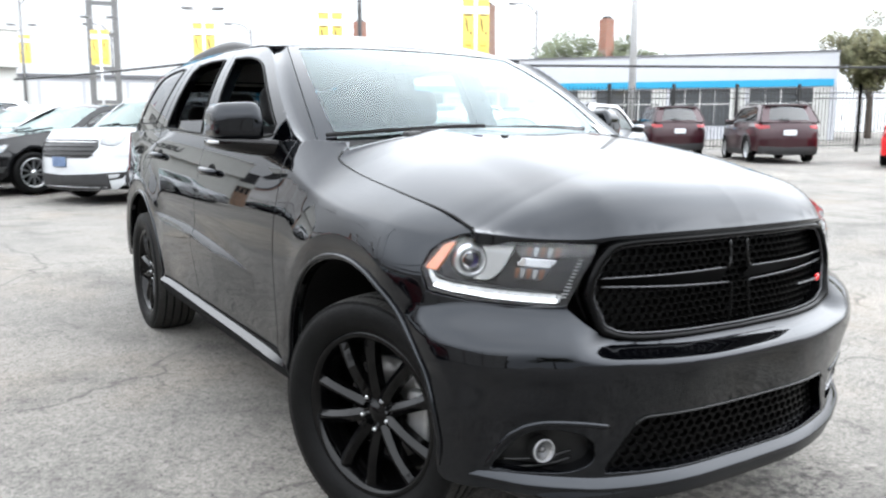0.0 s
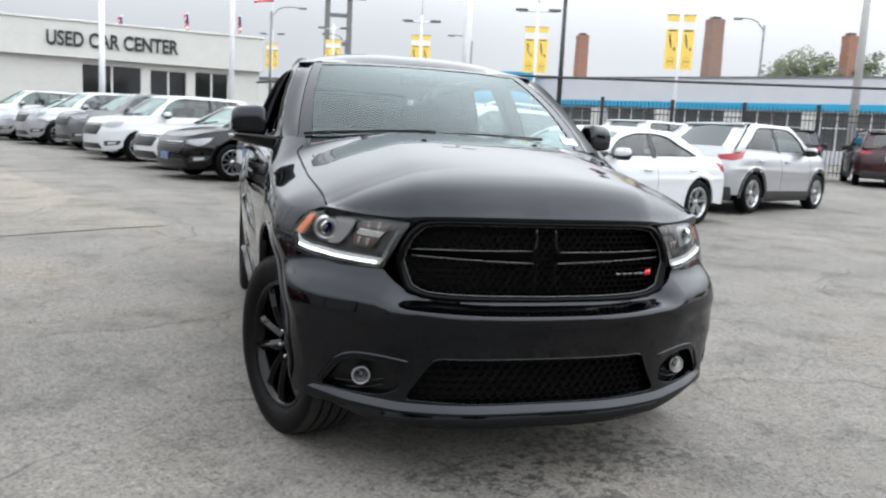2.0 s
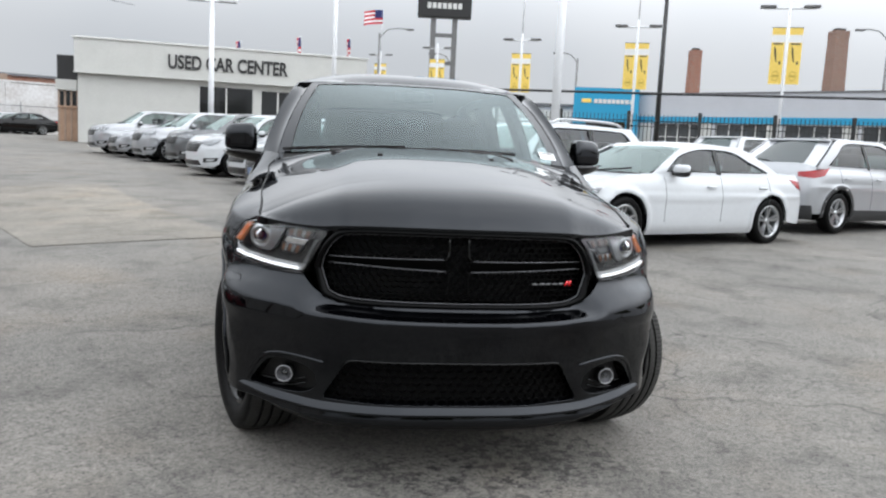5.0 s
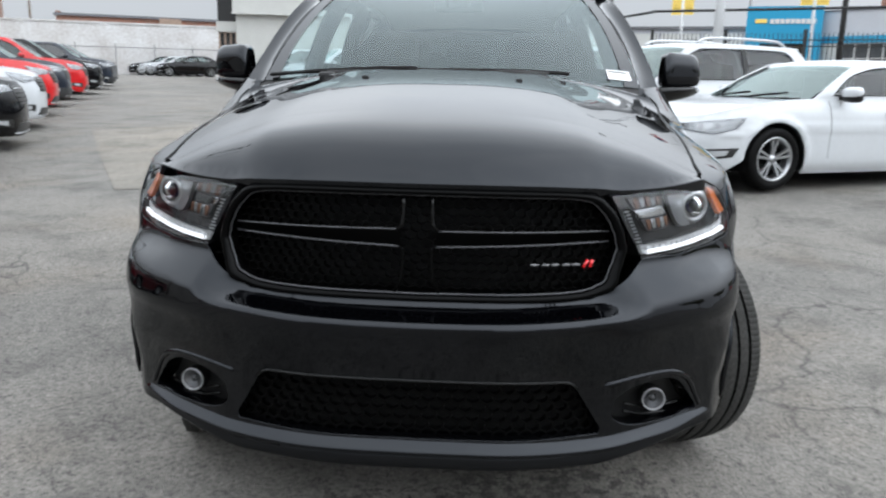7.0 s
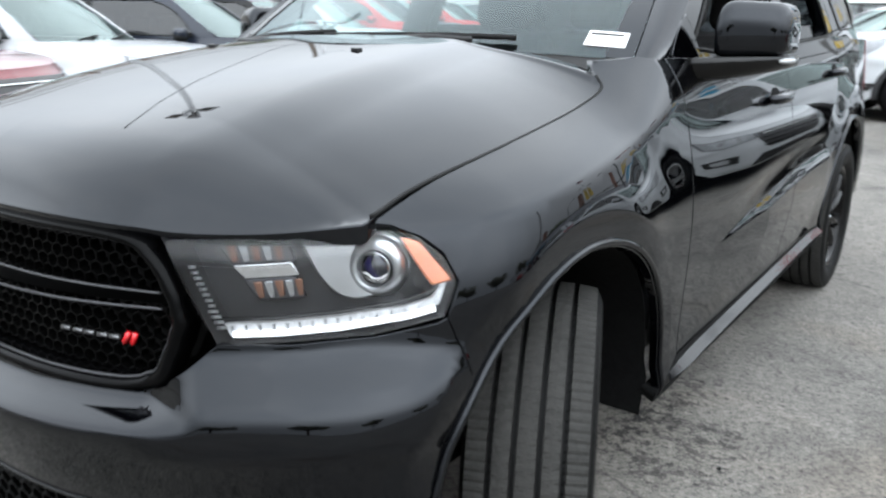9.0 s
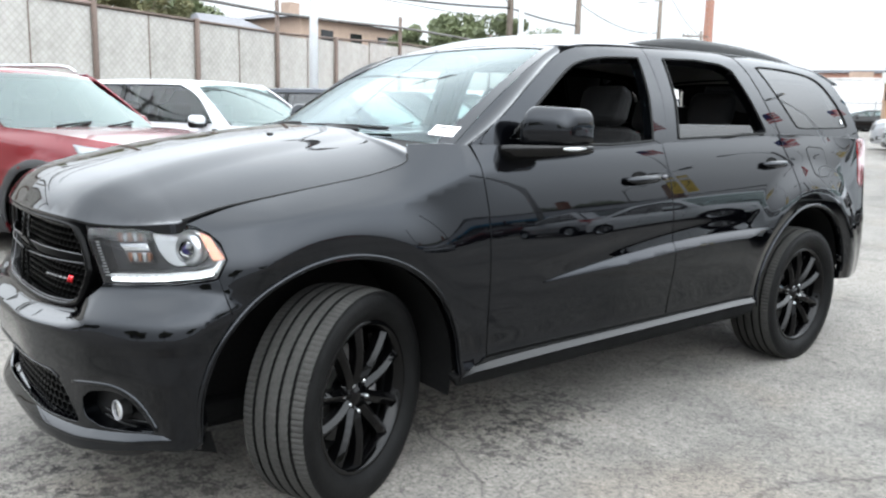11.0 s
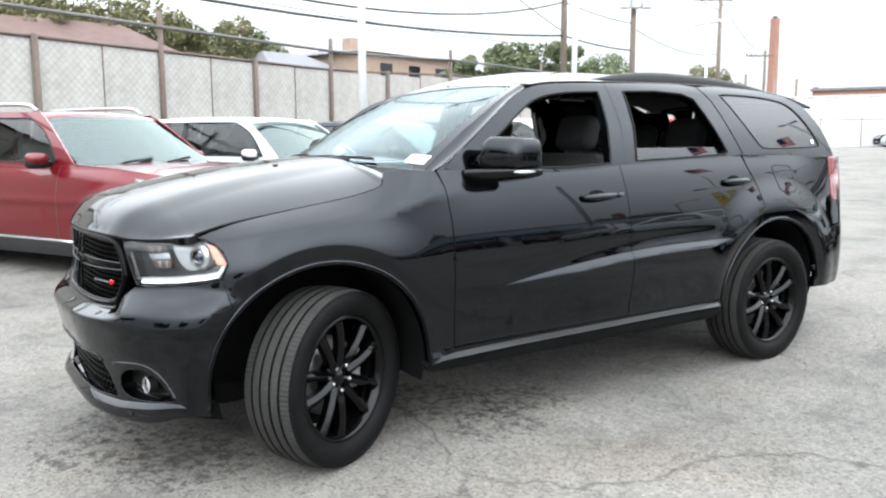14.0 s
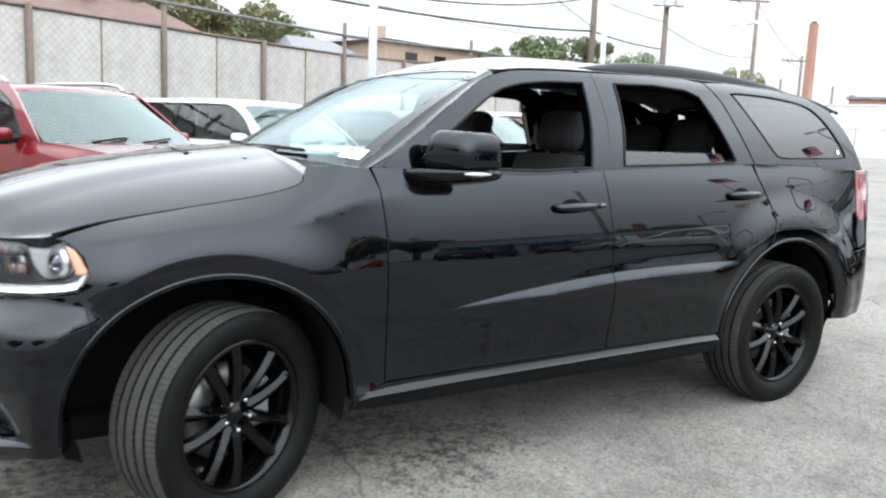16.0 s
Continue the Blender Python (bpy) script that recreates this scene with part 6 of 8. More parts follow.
part("stair_tower", box(8.5, 10.4, -0.25, 0.4, 0, 6.6), tan_wall, block)
part("side_wall", box(0, 0.4, 0.4, 14, 0, 6.9), red_brick, block)
for k in range(4):
    part("window", box(4 + 6.5 * k, 6.2 + 6.5 * k, 0.2, 0.24, 4.2, 5.6), dark_window, block)

# slatted chain-link fence along the west side
def link_material():
    m = material("slatted_chain_link", (0.40, 0.385, 0.36), 0.7, vary=0.12, scale=0.7, dark=(0.27, 0.258, 0.235))
    n, l = m.node_tree.nodes, m.node_tree.links
    b = n["Principled BSDF"]
    co = n.new("ShaderNodeTexCoord")
    add = []
    for ang in (45, -45):
        mp, w = n.new("ShaderNodeMapping"), n.new("ShaderNodeTexWave")
        mp.inputs["Rotation"].default_value = (0, radians(ang), 0)
        w.inputs["Scale"].default_value = 3.4
        w.bands_direction = "X"
        l.new(co.outputs["Object"], mp.inputs[0])
        l.new(mp.outputs[0], w.inputs["Vector"])
        add.append(w.outputs["Fac"])
    mx = n.new("ShaderNodeMath")
    mx.operation = "MAXIMUM"
    l.new(add[0], mx.inputs[0])
    l.new(add[1], mx.inputs[1])
    r = n.new("ShaderNodeValToRGB")
    r.color_ramp.elements[0].position, r.color_ramp.elements[1].position = 0.86, 0.98
    r.color_ramp.elements[0].color, r.color_ramp.elements[1].color = (1, 1, 1, 1), (0.84, 0.83, 0.81, 1)
    l.new(mx.outputs[0], r.inputs["Fac"])
    mul = n.new("ShaderNodeMix")
    mul.data_type, mul.blend_type = "RGBA", "MULTIPLY"
    mul.inputs["Factor"].default_value = 1.0
    src = b.inputs["Base Color"].links[0].from_socket
    l.new(src, mul.inputs["A"])
    l.new(r.outputs[0], mul.inputs["B"])
    l.new(mul.outputs["Result"], b.inputs["Base Color"])
    return m


link = link_material()
FX, FY, FDX, FDY = -8.55, -4.6, -0.415, 0.910
FENCE_UP = 0.10
rail_grey = material("weathered_grey_rail", (0.10, 0.095, 0.09), 0.7, vary=0.3)
fence_deg = math.degrees(math.atan2(FDY, FDX))
fence = thing("slatted_fence", "tall chain-link fence with pale privacy slats and rusty posts", "fence", kind="structure")
posts = [-5.52, -3.17, -0.81, 1.54, 3.89, 6.28, 8.63, 11.05, 13.3, 16.4, 19.5, 22.6, 25.7, 28.8, 31.9, 35.0, 38.1, 41.2]
for i, (a, b) in enumerate(zip(posts, posts[1:])):
    for c, d in ((a, (a + b) / 2), ((a + b) / 2, b)):
        x, y = FX + FDX * c, FY + FDY * c
        z = ground_z(x, y) + FENCE_UP
        pn = part("fence_panel", box(0.0, d - c - 0.012, -0.015, 0.015, -0.15, 2.84), link, fence)
        pn.matrix_world = turned(x, y, z, fence_deg)
for i, a in enumerate(posts):
    x, y = FX + FDX * a, FY + FDY * a
    z = ground_z(x, y) + FENCE_UP
    tall = 3.55 if i % 2 == 1 else 2.90
    part("fence_post", tube([(x + 0.06, y, z - 0.2), (x + 0.06, y, z + tall)], 0.05 if i % 2 == 1 else 0.055, 8), rust_steel, fence)
for a, b in zip(posts, posts[1:]):
    p = [(FX + FDX * c, FY + FDY * c) for c in (a, b)]
    part("top_rail", tube([(x + 0.03, y, ground_z(x, y) + FENCE_UP + 2.86) for x, y in p], 0.028, 6), rust_steel, fence)
    part("raised_rail", tube([(x + 0.10, y, ground_z(x, y) + FENCE_UP + 3.27) for x, y in p], 0.035, 6), rail_grey, fence)
    mx, my = (p[0][0] + p[1][0]) / 2, (p[0][1] + p[1][1]) / 2
    part("panel_seam", tube([(mx + 0.02, my, ground_z(mx, my)), (mx + 0.02, my, ground_z(mx, my) + FENCE_UP + 2.84)], 0.014, 5), rust_steel, fence)

# iron fence along the street, east side
def iron_run(x0, y0, x1, y1, bays, tall=2.45):
    f = thing("iron_fence", "black iron picket fence with square posts", "fence", kind="structure")
    pick = bmesh.new()
    for k in range(bays + 1):
        t = k / bays
        x, y = x0 + (x1 - x0) * t, y0 + (y1 - y0) * t
        z = ground_z(x, y)
        part("fence_post", box(x - 0.05, x + 0.05, y - 0.05, y + 0.05, z - 0.1, z + tall + 0.08), iron, f)
        if k < bays:
            xn, yn = x0 + (x1 - x0) * (k + 1) / bays, y0 + (y1 - y0) * (k + 1) / bays
            zn = ground_z(xn, yn)
            for h in (0.25, tall - 0.45, tall - 0.25):
                part("fence_rail", tube([(x, y, z + h), (xn, yn, zn + h)], 0.022, 4), iron, f)
            for j in range(1, 18):
                u = j / 18
                px, py, pz = x + (xn - x) * u, y + (yn - y) * u, z + (zn - z) * u
                part("picket", picket_me, iron, f).matrix_world = Matrix.Translation((px, py, pz))
    return f


picket_me = finish(box(-0.011, 0.011, -0.011, 0.011, 0.12, 2.42), "picket")
iron_run(5.6, 24.6, 27.5, 14.0, 10)
iron_run(27.5, 14.0, 36.0, 9.8, 4)
# low brick-and-glass dealership over the road
dealer = thing("dealership_building", "long pale grey showroom with a blue band and wide windows", "building", at=turned(21.2, 51.0, 0.9, math.degrees(math.atan2(-26.3, 20.8))))
DW = 34.0
dwin = [(1.6 + 4.6 * k, 5.2 + 4.6 * k, 0.7, 2.92) for k in range(7)]
part("front_wall", wall_with_openings(0, DW, -0.6, 4.95, dwin, 0.35), grey_wall, dealer)
part("blue_band", box(0, DW - 0.2, -0.10, -0.004, 3.0, 3.42), blue_paint, dealer)
part("parapet_cap", box(-0.05, DW + 0.05, -0.06, 0.4, 4.95, 5.05), grey_roof, dealer)
part("end_wall", box(DW - 0.35, DW, 0.35, 14, -0.6, 4.9), grey_wall, dealer)
for x0, x1, z0, z1 in dwin:
    w = part("window", box(x0, x1, 0.2, 0.24, z0, z1), shop_glass, dealer, "tinted showroom window")
    for k in range(5):
        x = x0 + (x1 - x0) * k / 4
        part("mullion", box(x - 0.03, x + 0.03, 0.12, 0.24, z0, z1), frame_white, w)
    part("transom", box(x0, x1, 0.12, 0.24, 2.0, 2.06), frame_white, w)
for k in range(8):
    x = 0.9 + 4.6 * k - 0.4
    if x + 0.7 < DW:
        part("pier", box(max(0.0, x), x + 0.9, -0.05, -0.004, -0.4, 2.98), white_wall, dealer)
portal = thing("entrance_portal", "bright blue entrance portal with a pale sign strip", "building", at=turned(16.9, 52.0, 0.85, -19.5))
part("portal_leg", box(0, 0.9, -0.5, 1.5, -0.4, 5.35), blue_paint, portal)
part("portal_leg", box(3.75, 4.6, -0.5, 1.5, -0.4, 5.35), blue_paint, portal)
part("portal_beam", box(0.9, 3.75, -0.5, 1.5, 3.0, 5.35), blue_paint, portal)
part("portal_glass", box(0.9, 3.75, 0.6, 0.7, -0.4, 3.0), dark_window, portal)
part("emblem", box(0.55, 1.25, -0.56, -0.504, 4.28, 4.55, 0.02), yellow_cloth, portal)
for k in range(9):
    part("sign_bar", box(1.45 + 0.31 * k, 1.70 + 0.31 * k, -0.55, -0.504, 4.25, 4.55), frame_white, portal)
long_hall = thing("rail_shed", "long pale industrial shed with a flat roof", "building", at=turned(-2.0, 62.0, 0.6, -18.0))
part("shed_wall", box(0, 24, 0, 0.4, -0.5, 4.4), grey_wall, long_hall)
part("shed_roof", box(-0.2, 24.2, -0.2, 12, 4.4, 4.6), grey_roof, long_hall)
for k in range(8):
    part("shed_panel", box(0.4 + 2.95 * k, 3.1 + 2.95 * k, -0.05, -0.004, 0.2, 4.1), frame_white, long_hall)


def chimney(x, y, base, top, wide, mat, label):
    c = thing("brick_chimney", label, "chimney", at=Matrix.Translation((x, y, 0)))
    n = 10
    verts, faces = [], []
    for k in range(n + 1):
        z = base + (top - base) * k / n
        w = wide * (1 - 0.22 * k / n) / 2
        verts += [(-w, -w, z), (w, -w, z), (w, w, z), (-w, w, z)]
    for k in range(n):
        for j in range(4):
            a, b = 4 * k + j, 4 * k + (j + 1) % 4
            faces.append([a, b, b + 4, a + 4])
    part("shaft", to_mesh("shaft", verts, faces, False), mat, c)
    w = wide * 0.41
    part("cap", box(-w, w, -w, w, top - 0.5, top + 0.15), mat, c)
    part("flue", box(-w * 0.6, w * 0.6, -w * 0.6, w * 0.6, top + 0.15, top + 0.4), iron, c)


chimney(41.3, 85.4, 0.9, 14.0, 1.45, red_brick, "tall red-brick chimney on the skyline")
chimney(48.9, 69.8, 0.9, 14.6, 1.75, brown_brick, "thick brown-brick chimney on the skyline")
chimney(55.7, 58.2, 0.9, 12.3, 1.3, red_brick, "slim red-brick chimney by the trees")
chimney(-57.5, 88.5, 0.9, 16.3, 0.98, red_brick, "lone tall red-brick chimney stack")

# poles with pairs of yellow banners, some with flags
def flag_mesh(w, h, sag=0.25):
    n = 12
    verts, faces = [], []
    for i in range(n + 1):
        for j in range(8):
            u = i / n
            verts.append((u * w * 0.85, 0.09 * math.sin(u * 7 + j * 0.3), -j / 7 * h - sag * u * u * h))
    for i in range(n):
        for j in range(7):
            a = i * 8 + j
            faces.append([a, a + 1, a + 9, a + 8])
    me = to_mesh("flag", verts, faces)
    for m in (red_cloth, white_cloth, blue_cloth):
        me.materials.append(m)
    for f in me.polygons:
        i, j = divmod(f.index, 7)
        f.material_index = 2 if i < 5 and j < 4 else j % 2
    return me


flag_me = flag_mesh(1.9, 1.15)


def flag(x, y, z, turn=0, spread=1.0):
    solid("flag", flag_me, None, "red, white and blue striped flag on a pole", "flag", "flags over the lot", at=turned(x, y, z, turn) @ Matrix.Diagonal((spread, 1, 1, 1)))


def banner_pole(x, y, z0, flagged):
    g = ground_z(x, y)
    p = thing("banner_pole", "white lamp pole with a pair of yellow banners", "pole", "banner poles along the street", at=turned(x, y, 0, -24))
    part("shaft", tube([(0, 0, g), (0, 0, z0 + 3.1)], [0.075, 0.05], 10), pole_white, p)
    part("lamp_arm", tube([(-0.9, 0, z0 + 2.75), (0.9, 0, z0 + 2.75)], 0.035, 6), pole_white, p)
    for sx_ in (-1, 1):
        part("lamp_head", box(sx_ * 0.75 - 0.28, sx_ * 0.75 + 0.28, -0.14, 0.14, z0 + 2.76, z0 + 2.86, 0.02), pole_grey, p)
        b = part("banner", box(sx_ * 0.30 - 0.23, sx_ * 0.30 + 0.23, -0.008, 0.008, z0, z0 + 2.05), yellow_cloth, p, "yellow banner with a white head")
        part("banner_head", box(sx_ * 0.30 - 0.23, sx_ * 0.30 + 0.23, -0.012, -0.0085, z0 + 1.52, z0 + 1.80), white_cloth, b)
        part("banner_bar", box(sx_ * 0.30 - 0.16, sx_ * 0.30 + 0.16, -0.012, -0.0085, z0 + 1.44, z0 + 1.49), sign_black, b)
        cx_ = sx_ * 0.30 - 0.04
        part("banner_streak", to_mesh("streak", [(cx_ - 0.08, -0.011, z0 + 1.38), (cx_ - 0.02, -0.011, z0 + 1.30), (cx_ + 0.05, -0.011, z0 + 0.80), (cx_ + 0.01, -0.011, z0 + 0.82), (cx_ - 0.06, -0.011, z0 + 1.10)], [[4, 3, 2, 1, 0]], False), sign_black, b)
        part("banner_dot", box(cx_ + 0.12, cx_ + 0.18, -0.012, -0.0085, z0 + 0.72, z0 + 0.84), sign_black, b)
        part("banner_ring", moved(tube([(0.12 * math.cos(radians(30 * k)), 0, 0.17 * math.sin(radians(30 * k))) for k in range(12)], 0.014, 4, closed=True), Matrix.Translation((sx_ * 0.30, -0.010, z0 + 0.30))), banner_ochre, b)
        part("banner_ring_bar", box(sx_ * 0.30 - 0.10, sx_ * 0.30 + 0.10, -0.012, -0.0085, z0 + 0.26, z0 + 0.34), banner_ochre, b)
        part("banner_rod", tube([(0, 0, z0 + 2.06), (sx_ * 0.55, 0, z0 + 2.06)], 0.02, 5), pole_grey, p)
    if flagged:
        part("flag_staff", tube([(0, 0, z0 + 3.1), (0, 0, z0 + 6.6)], 0.03, 6), pole_white, p)
        flag(x + 0.05, y, z0 + 6.5, 200 if x > 12 else 190)


for x, y, z0, fl in ((3.4, 64.5, 6.2, True), (6.35, 49.2, 5.2, False), (9.5, 37.9, 4.55, True), (13.0, 30.1, 4.4, True), (16.05, 23.0, 4.3, True)):
    banner_pole(x, y, z0, fl)
for x, y, z in ((-3.0, 55.0, 7.6), (0.6, 57.0, 8.0), (-7.6, 58.0, 7.4)):
    f = thing("flag_pole", "thin white flag pole behind the office", "pole", at=Matrix.Translation((x, y, 0)))
    part("staff", tube([(0, 0, ground_z(x, y)), (0, 0, z + 1.3)], 0.04, 6), pole_white, f)
    flag(x, y, z + 1.2, 250, 0.4)

# tall pylon sign
pyl = thing("pylon_sign", "tall twin-column dealer sign with a blue and black face", "sign", at=turned(7.35, 54.1, 0, -8))
for x in (-0.78, 0.78):
    part("column", box(x - 0.19, x + 0.19, -0.2, 0.2, ground_z(7.3, 54), 11.0), pole_grey, pyl)
for z in (3.0, 5.2, 7.4, 9.4):
    part("tie_bar", box(-0.59, 0.59, -0.12, 0.12, z, z + 0.25), pole_grey, pyl)
part("sign_box", box(-1.95, 1.95, -0.45, 0.45, 10.75, 16.5, 0.05), iron, pyl)
part("blue_face", box(-1.75, 1.75, -0.50, -0.454, 12.35, 16.2), blue_paint, pyl)
for words_, z, s in (("CERTIFIED", 13.25, 0.55), ("PRE-OWNED", 12.6, 0.5)):
    me = text_mesh(words_, s, 0.01)
    w = max(v.co.x for v in me.vertices)
    part("sign_words", me, frame_white, pyl, "white sign lettering").matrix_local = Matrix.Translation((-w / 2, -0.515, z))
for k in range(7):
    part("name_bar", box(-1.25 + 0.37 * k, -0.98 + 0.37 * k, -0.50, -0.454, 11.35, 11.75), frame_white, pyl)

# plain lamp poles on the lot and street lamps
def lot_pole(x, y, top, r=0.11, heads=True):
    p = thing("lot_lamp_pole", "tall white lot lamp pole", "lamp post", "lot lamp poles", at=Matrix.Translation((x, y, 0)))
    g = ground_z(x, y)
    part("base", lathe([(0.0, 0.0), (0.001, 0.0)], 4), pole_white, p) if False else None
    part("shaft", tube([(0, 0, g), (0, 0, top)], [r, r * 0.75], 12), pole_white, p)
    part("footing", tube([(0, 0, g - 0.05), (0, 0, g + 0.55)], 0.24, 16), white_block, p)
    if heads:
        part("lamp_arm", tube([(-0.55, 0, top - 0.06), (0.55, 0, top - 0.06)], 0.04, 6), pole_white, p)
        for s_ in (-1, 1):
            part("lamp_head", box(s_ * 0.55 - 0.3, s_ * 0.55 + 0.3, -0.17, 0.17, top - 0.08, top + 0.06, 0.03), pole_white, p)


lot_pole(-4.8, 24.5, 6.1)
lot_pole(-0.5, 29.7, 9.6)
lot_pole(7.0, 21.5, 9.5, 0.16)
lot_pole(-9.9, 4.55, 9.0, 0.085)
lot_pole(-24.2, 33.0, 7.6, 0.08)


def street_lamp(x, y, top, reach, turn, mat=pole_grey):
    p = thing("street_lamp", "grey street lamp with a curved arm", "lamp post", at=turned(x, y, 0, turn))
    part("shaft", tube([(0, 0, ground_z(x, y)), (0, 0, top)], [0.12, 0.08], 8), mat, p)
    part("arm", tube(catmull([(0, 0, top - 0.4), (reach * 0.3, 0, top + 0.25), (reach * 0.7, 0, top + 0.4), (reach, 0, top + 0.35)], 4), 0.04, 6), mat, p)
    part("lamp_head", box(reach - 0.1, reach + 0.5, -0.12, 0.12, top + 0.27, top + 0.42, 0.04), mat, p)


street_lamp(12.9, 26.9, 8.2, 1.8, -20, iron)
street_lamp(34.8, 43.0, 9.9, -2.0, -20)
street_lamp(3.0, 60.0, 10.2, 2.2, -10)
street_lamp(20.0, 62.0, 9.5, -2.0, -10)
street_lamp(9.0, 61.0, 8.6, -1.8, 0)
wide_pole = thing("utility_pole", "thick grey steel pole by the street", "pole", at=Matrix.Translation((24.6, 23.0, 0)))
part("shaft", tube([(0, 0, ground_z(24.6, 23)), (0, 0, 12.0)], [0.18, 0.14], 10), pole_pale, wide_pole)

# timber utility poles, transformers and cables beyond the west fence
def timber_pole(x, y, top, arms=(), cans=0, turn=60):
    p = thing("utility_pole", "weathered timber utility pole with cross-arms", "pole", "utility poles", at=turned(x, y, 0, turn))
    part("shaft", tube([(0, 0, 0.3), (0, 0, top)], [0.17, 0.12], 10), wood_pole, p)
    for z, w in arms:
        part("cross_arm", box(-w, w * 0.4, -0.06, 0.06, z, z + 0.13), wood_pole, p)
        for k in range(3):
            part("insulator", tube([(-w + 0.1 + 0.45 * k, 0, z + 0.13), (-w + 0.1 + 0.45 * k, 0, z + 0.32)], 0.05, 6), pole_grey, p)
        part("brace", tube([(-w * 0.7, 0, z), (0, 0, z - 0.7)], 0.025, 5), wood_pole, p)
    for k in range(cans):
        part("transformer", lathe_up(0.27, 0.95, -0.55 + 0.55 * k, -0.32, top - 2.2), pole_white, p, "pale grey transformer can")


def lathe_up(r, h, x, y, z):
    me = tube([(x, y, z), (x, y, z + 0.04), (x, y, z + h - 0.1), (x, y, z + h)], [r * 0.9, r, r, r * 0.6], 14)
    return me


timber_pole(-24.2, 22.8, 13.0)
lot_pole(-23.9, 23.2, 12.5, 0.14, False)
timber_pole(-24.8, 28.0, 10.1, cans=3)
timber_pole(-32.5, 44.9, 11.6, ((11.0, 2.0),))
timber_pole(-46.0, 70.0, 10.4, ((9.8, 2.0),))
timber_pole(-51.0, 74.0, 8.6)
timber_pole(-47.5, 78.0, 8.0)


def cable(a, b, sag, r=0.022):
    pts = [Vector(a).lerp(Vector(b), k / 16) - Vector((0, 0, sag * 4 * (k / 16) * (1 - k / 16))) for k in range(17)]
    solid("cable", tube(pts, r, 5), wire_black, "black overhead cable slung between poles", "cable", "overhead cables")


cable((-24.2, 22.8, 6.2), (-14.0, -5.0, 5.2), 0.55, 0.045)
cable((-24.2, 22.8, 7.7), (-11.0, -3.0, 5.0), 1.05, 0.035)
cable((-24.2, 22.8, 6.35), (-7.0, 1.0, 3.9 + 2.4), 0.1, 0.02)
cable((-24.2, 22.8, 5.6), (-15.5, -6.5, 6.0), 0.35, 0.014)
cable((-24.2, 22.8, 7.7), (-24.8, 28.0, 7.2), 0.1, 0.022)
cable((-24.2, 22.8, 6.2), (-24.8, 28.0, 5.9), 0.1, 0.035)
cable((-24.8, 28.0, 7.0), (-32.5, 44.9, 7.4), 0.5, 0.022)
cable((-32.5, 44.9, 11.0), (-46.0, 70.0, 9.9), 0.6, 0.025)
cable((-24.2, 22.8, 12.0), (-18.0, 70.0, 12.5), 1.2, 0.02)
cable((5.6, 24.8, 3.62), (36.0, 10.0, 3.75), 0.05, 0.045)
cable((-6.0, 66.0, 4.6), (5.6, 24.8, 3.6), 0.3, 0.045)


# trees
def tree(x, y, z0, height, spread, mat, seed, label):
    rnd = random.Random(seed)
    t = thing("tree", label, "tree", "trees beyond the fences", at=Matrix.Translation((x, y, z0)))
    trunk = [(0, 0, -0.3), (0.05 * height * rnd.uniform(-0.3, 0.3), 0, height * 0.25), (rnd.uniform(-0.2, 0.2), rnd.uniform(-0.2, 0.2), height * 0.5)]
    limbs = [tube(catmull(trunk, 3), [height * 0.035 * (1 - 0.08 * k) for k in range(7)], 8)]
    tips = []
    for k in range(9):
        a, r = 2 * math.pi * k / 9 + rnd.uniform(-0.3, 0.3), spread * rnd.uniform(0.45, 0.85)
        p0 = Vector((0, 0, height * rnd.uniform(0.28, 0.5)))
        p2 = Vector((r * math.cos(a), r * math.sin(a), height * rnd.uniform(0.55, 0.9)))
        p1 = p0.lerp(p2, 0.5) + Vector((0, 0, -0.04 * height))
        limbs.append(tube(catmull([p0, p1, p2], 3), [height * 0.014 * (1 - k2 * 0.12) for k2 in range(7)], 5))
        tips += [p2, p1.lerp(p2, 0.4)]
    part("trunk", join(limbs, "trunk"), bark, t)
    verts, faces = [], []
    clumps = []
    for tip in tips + [Vector((0, 0, height * 0.85)), Vector((0, 0, height * 0.7))]:
        for _ in range(5):
            c = tip + Vector((rnd.gauss(0, 0.16), rnd.gauss(0, 0.16), rnd.gauss(0, 0.10))) * spread
            clumps.append((c, spread * rnd.uniform(0.12, 0.24)))
    size = height * 0.008 + 0.045
    for c, r in clumps:
        for _ in range(190):
            d = Vector((rnd.gauss(0, 1), rnd.gauss(0, 1), rnd.gauss(0, 0.8)))
            d = d.normalized() * r * rnd.uniform(0.4, 1.0) ** 0.5
            p = c + d
            u = Vector((rnd.gauss(0, 1), rnd.gauss(0, 1), rnd.gauss(0, 1))).normalized() * size * rnd.uniform(0.6, 1.3)
            v = u.orthogonal().normalized() * size * rnd.uniform(0.4, 0.8)
            b = len(verts)
            verts += [p - u, p + v, p + u, p - v]
            faces.append([b, b + 1, b + 2, b + 3])
    part("crown", to_mesh("crown", verts, faces, False), mat, t)


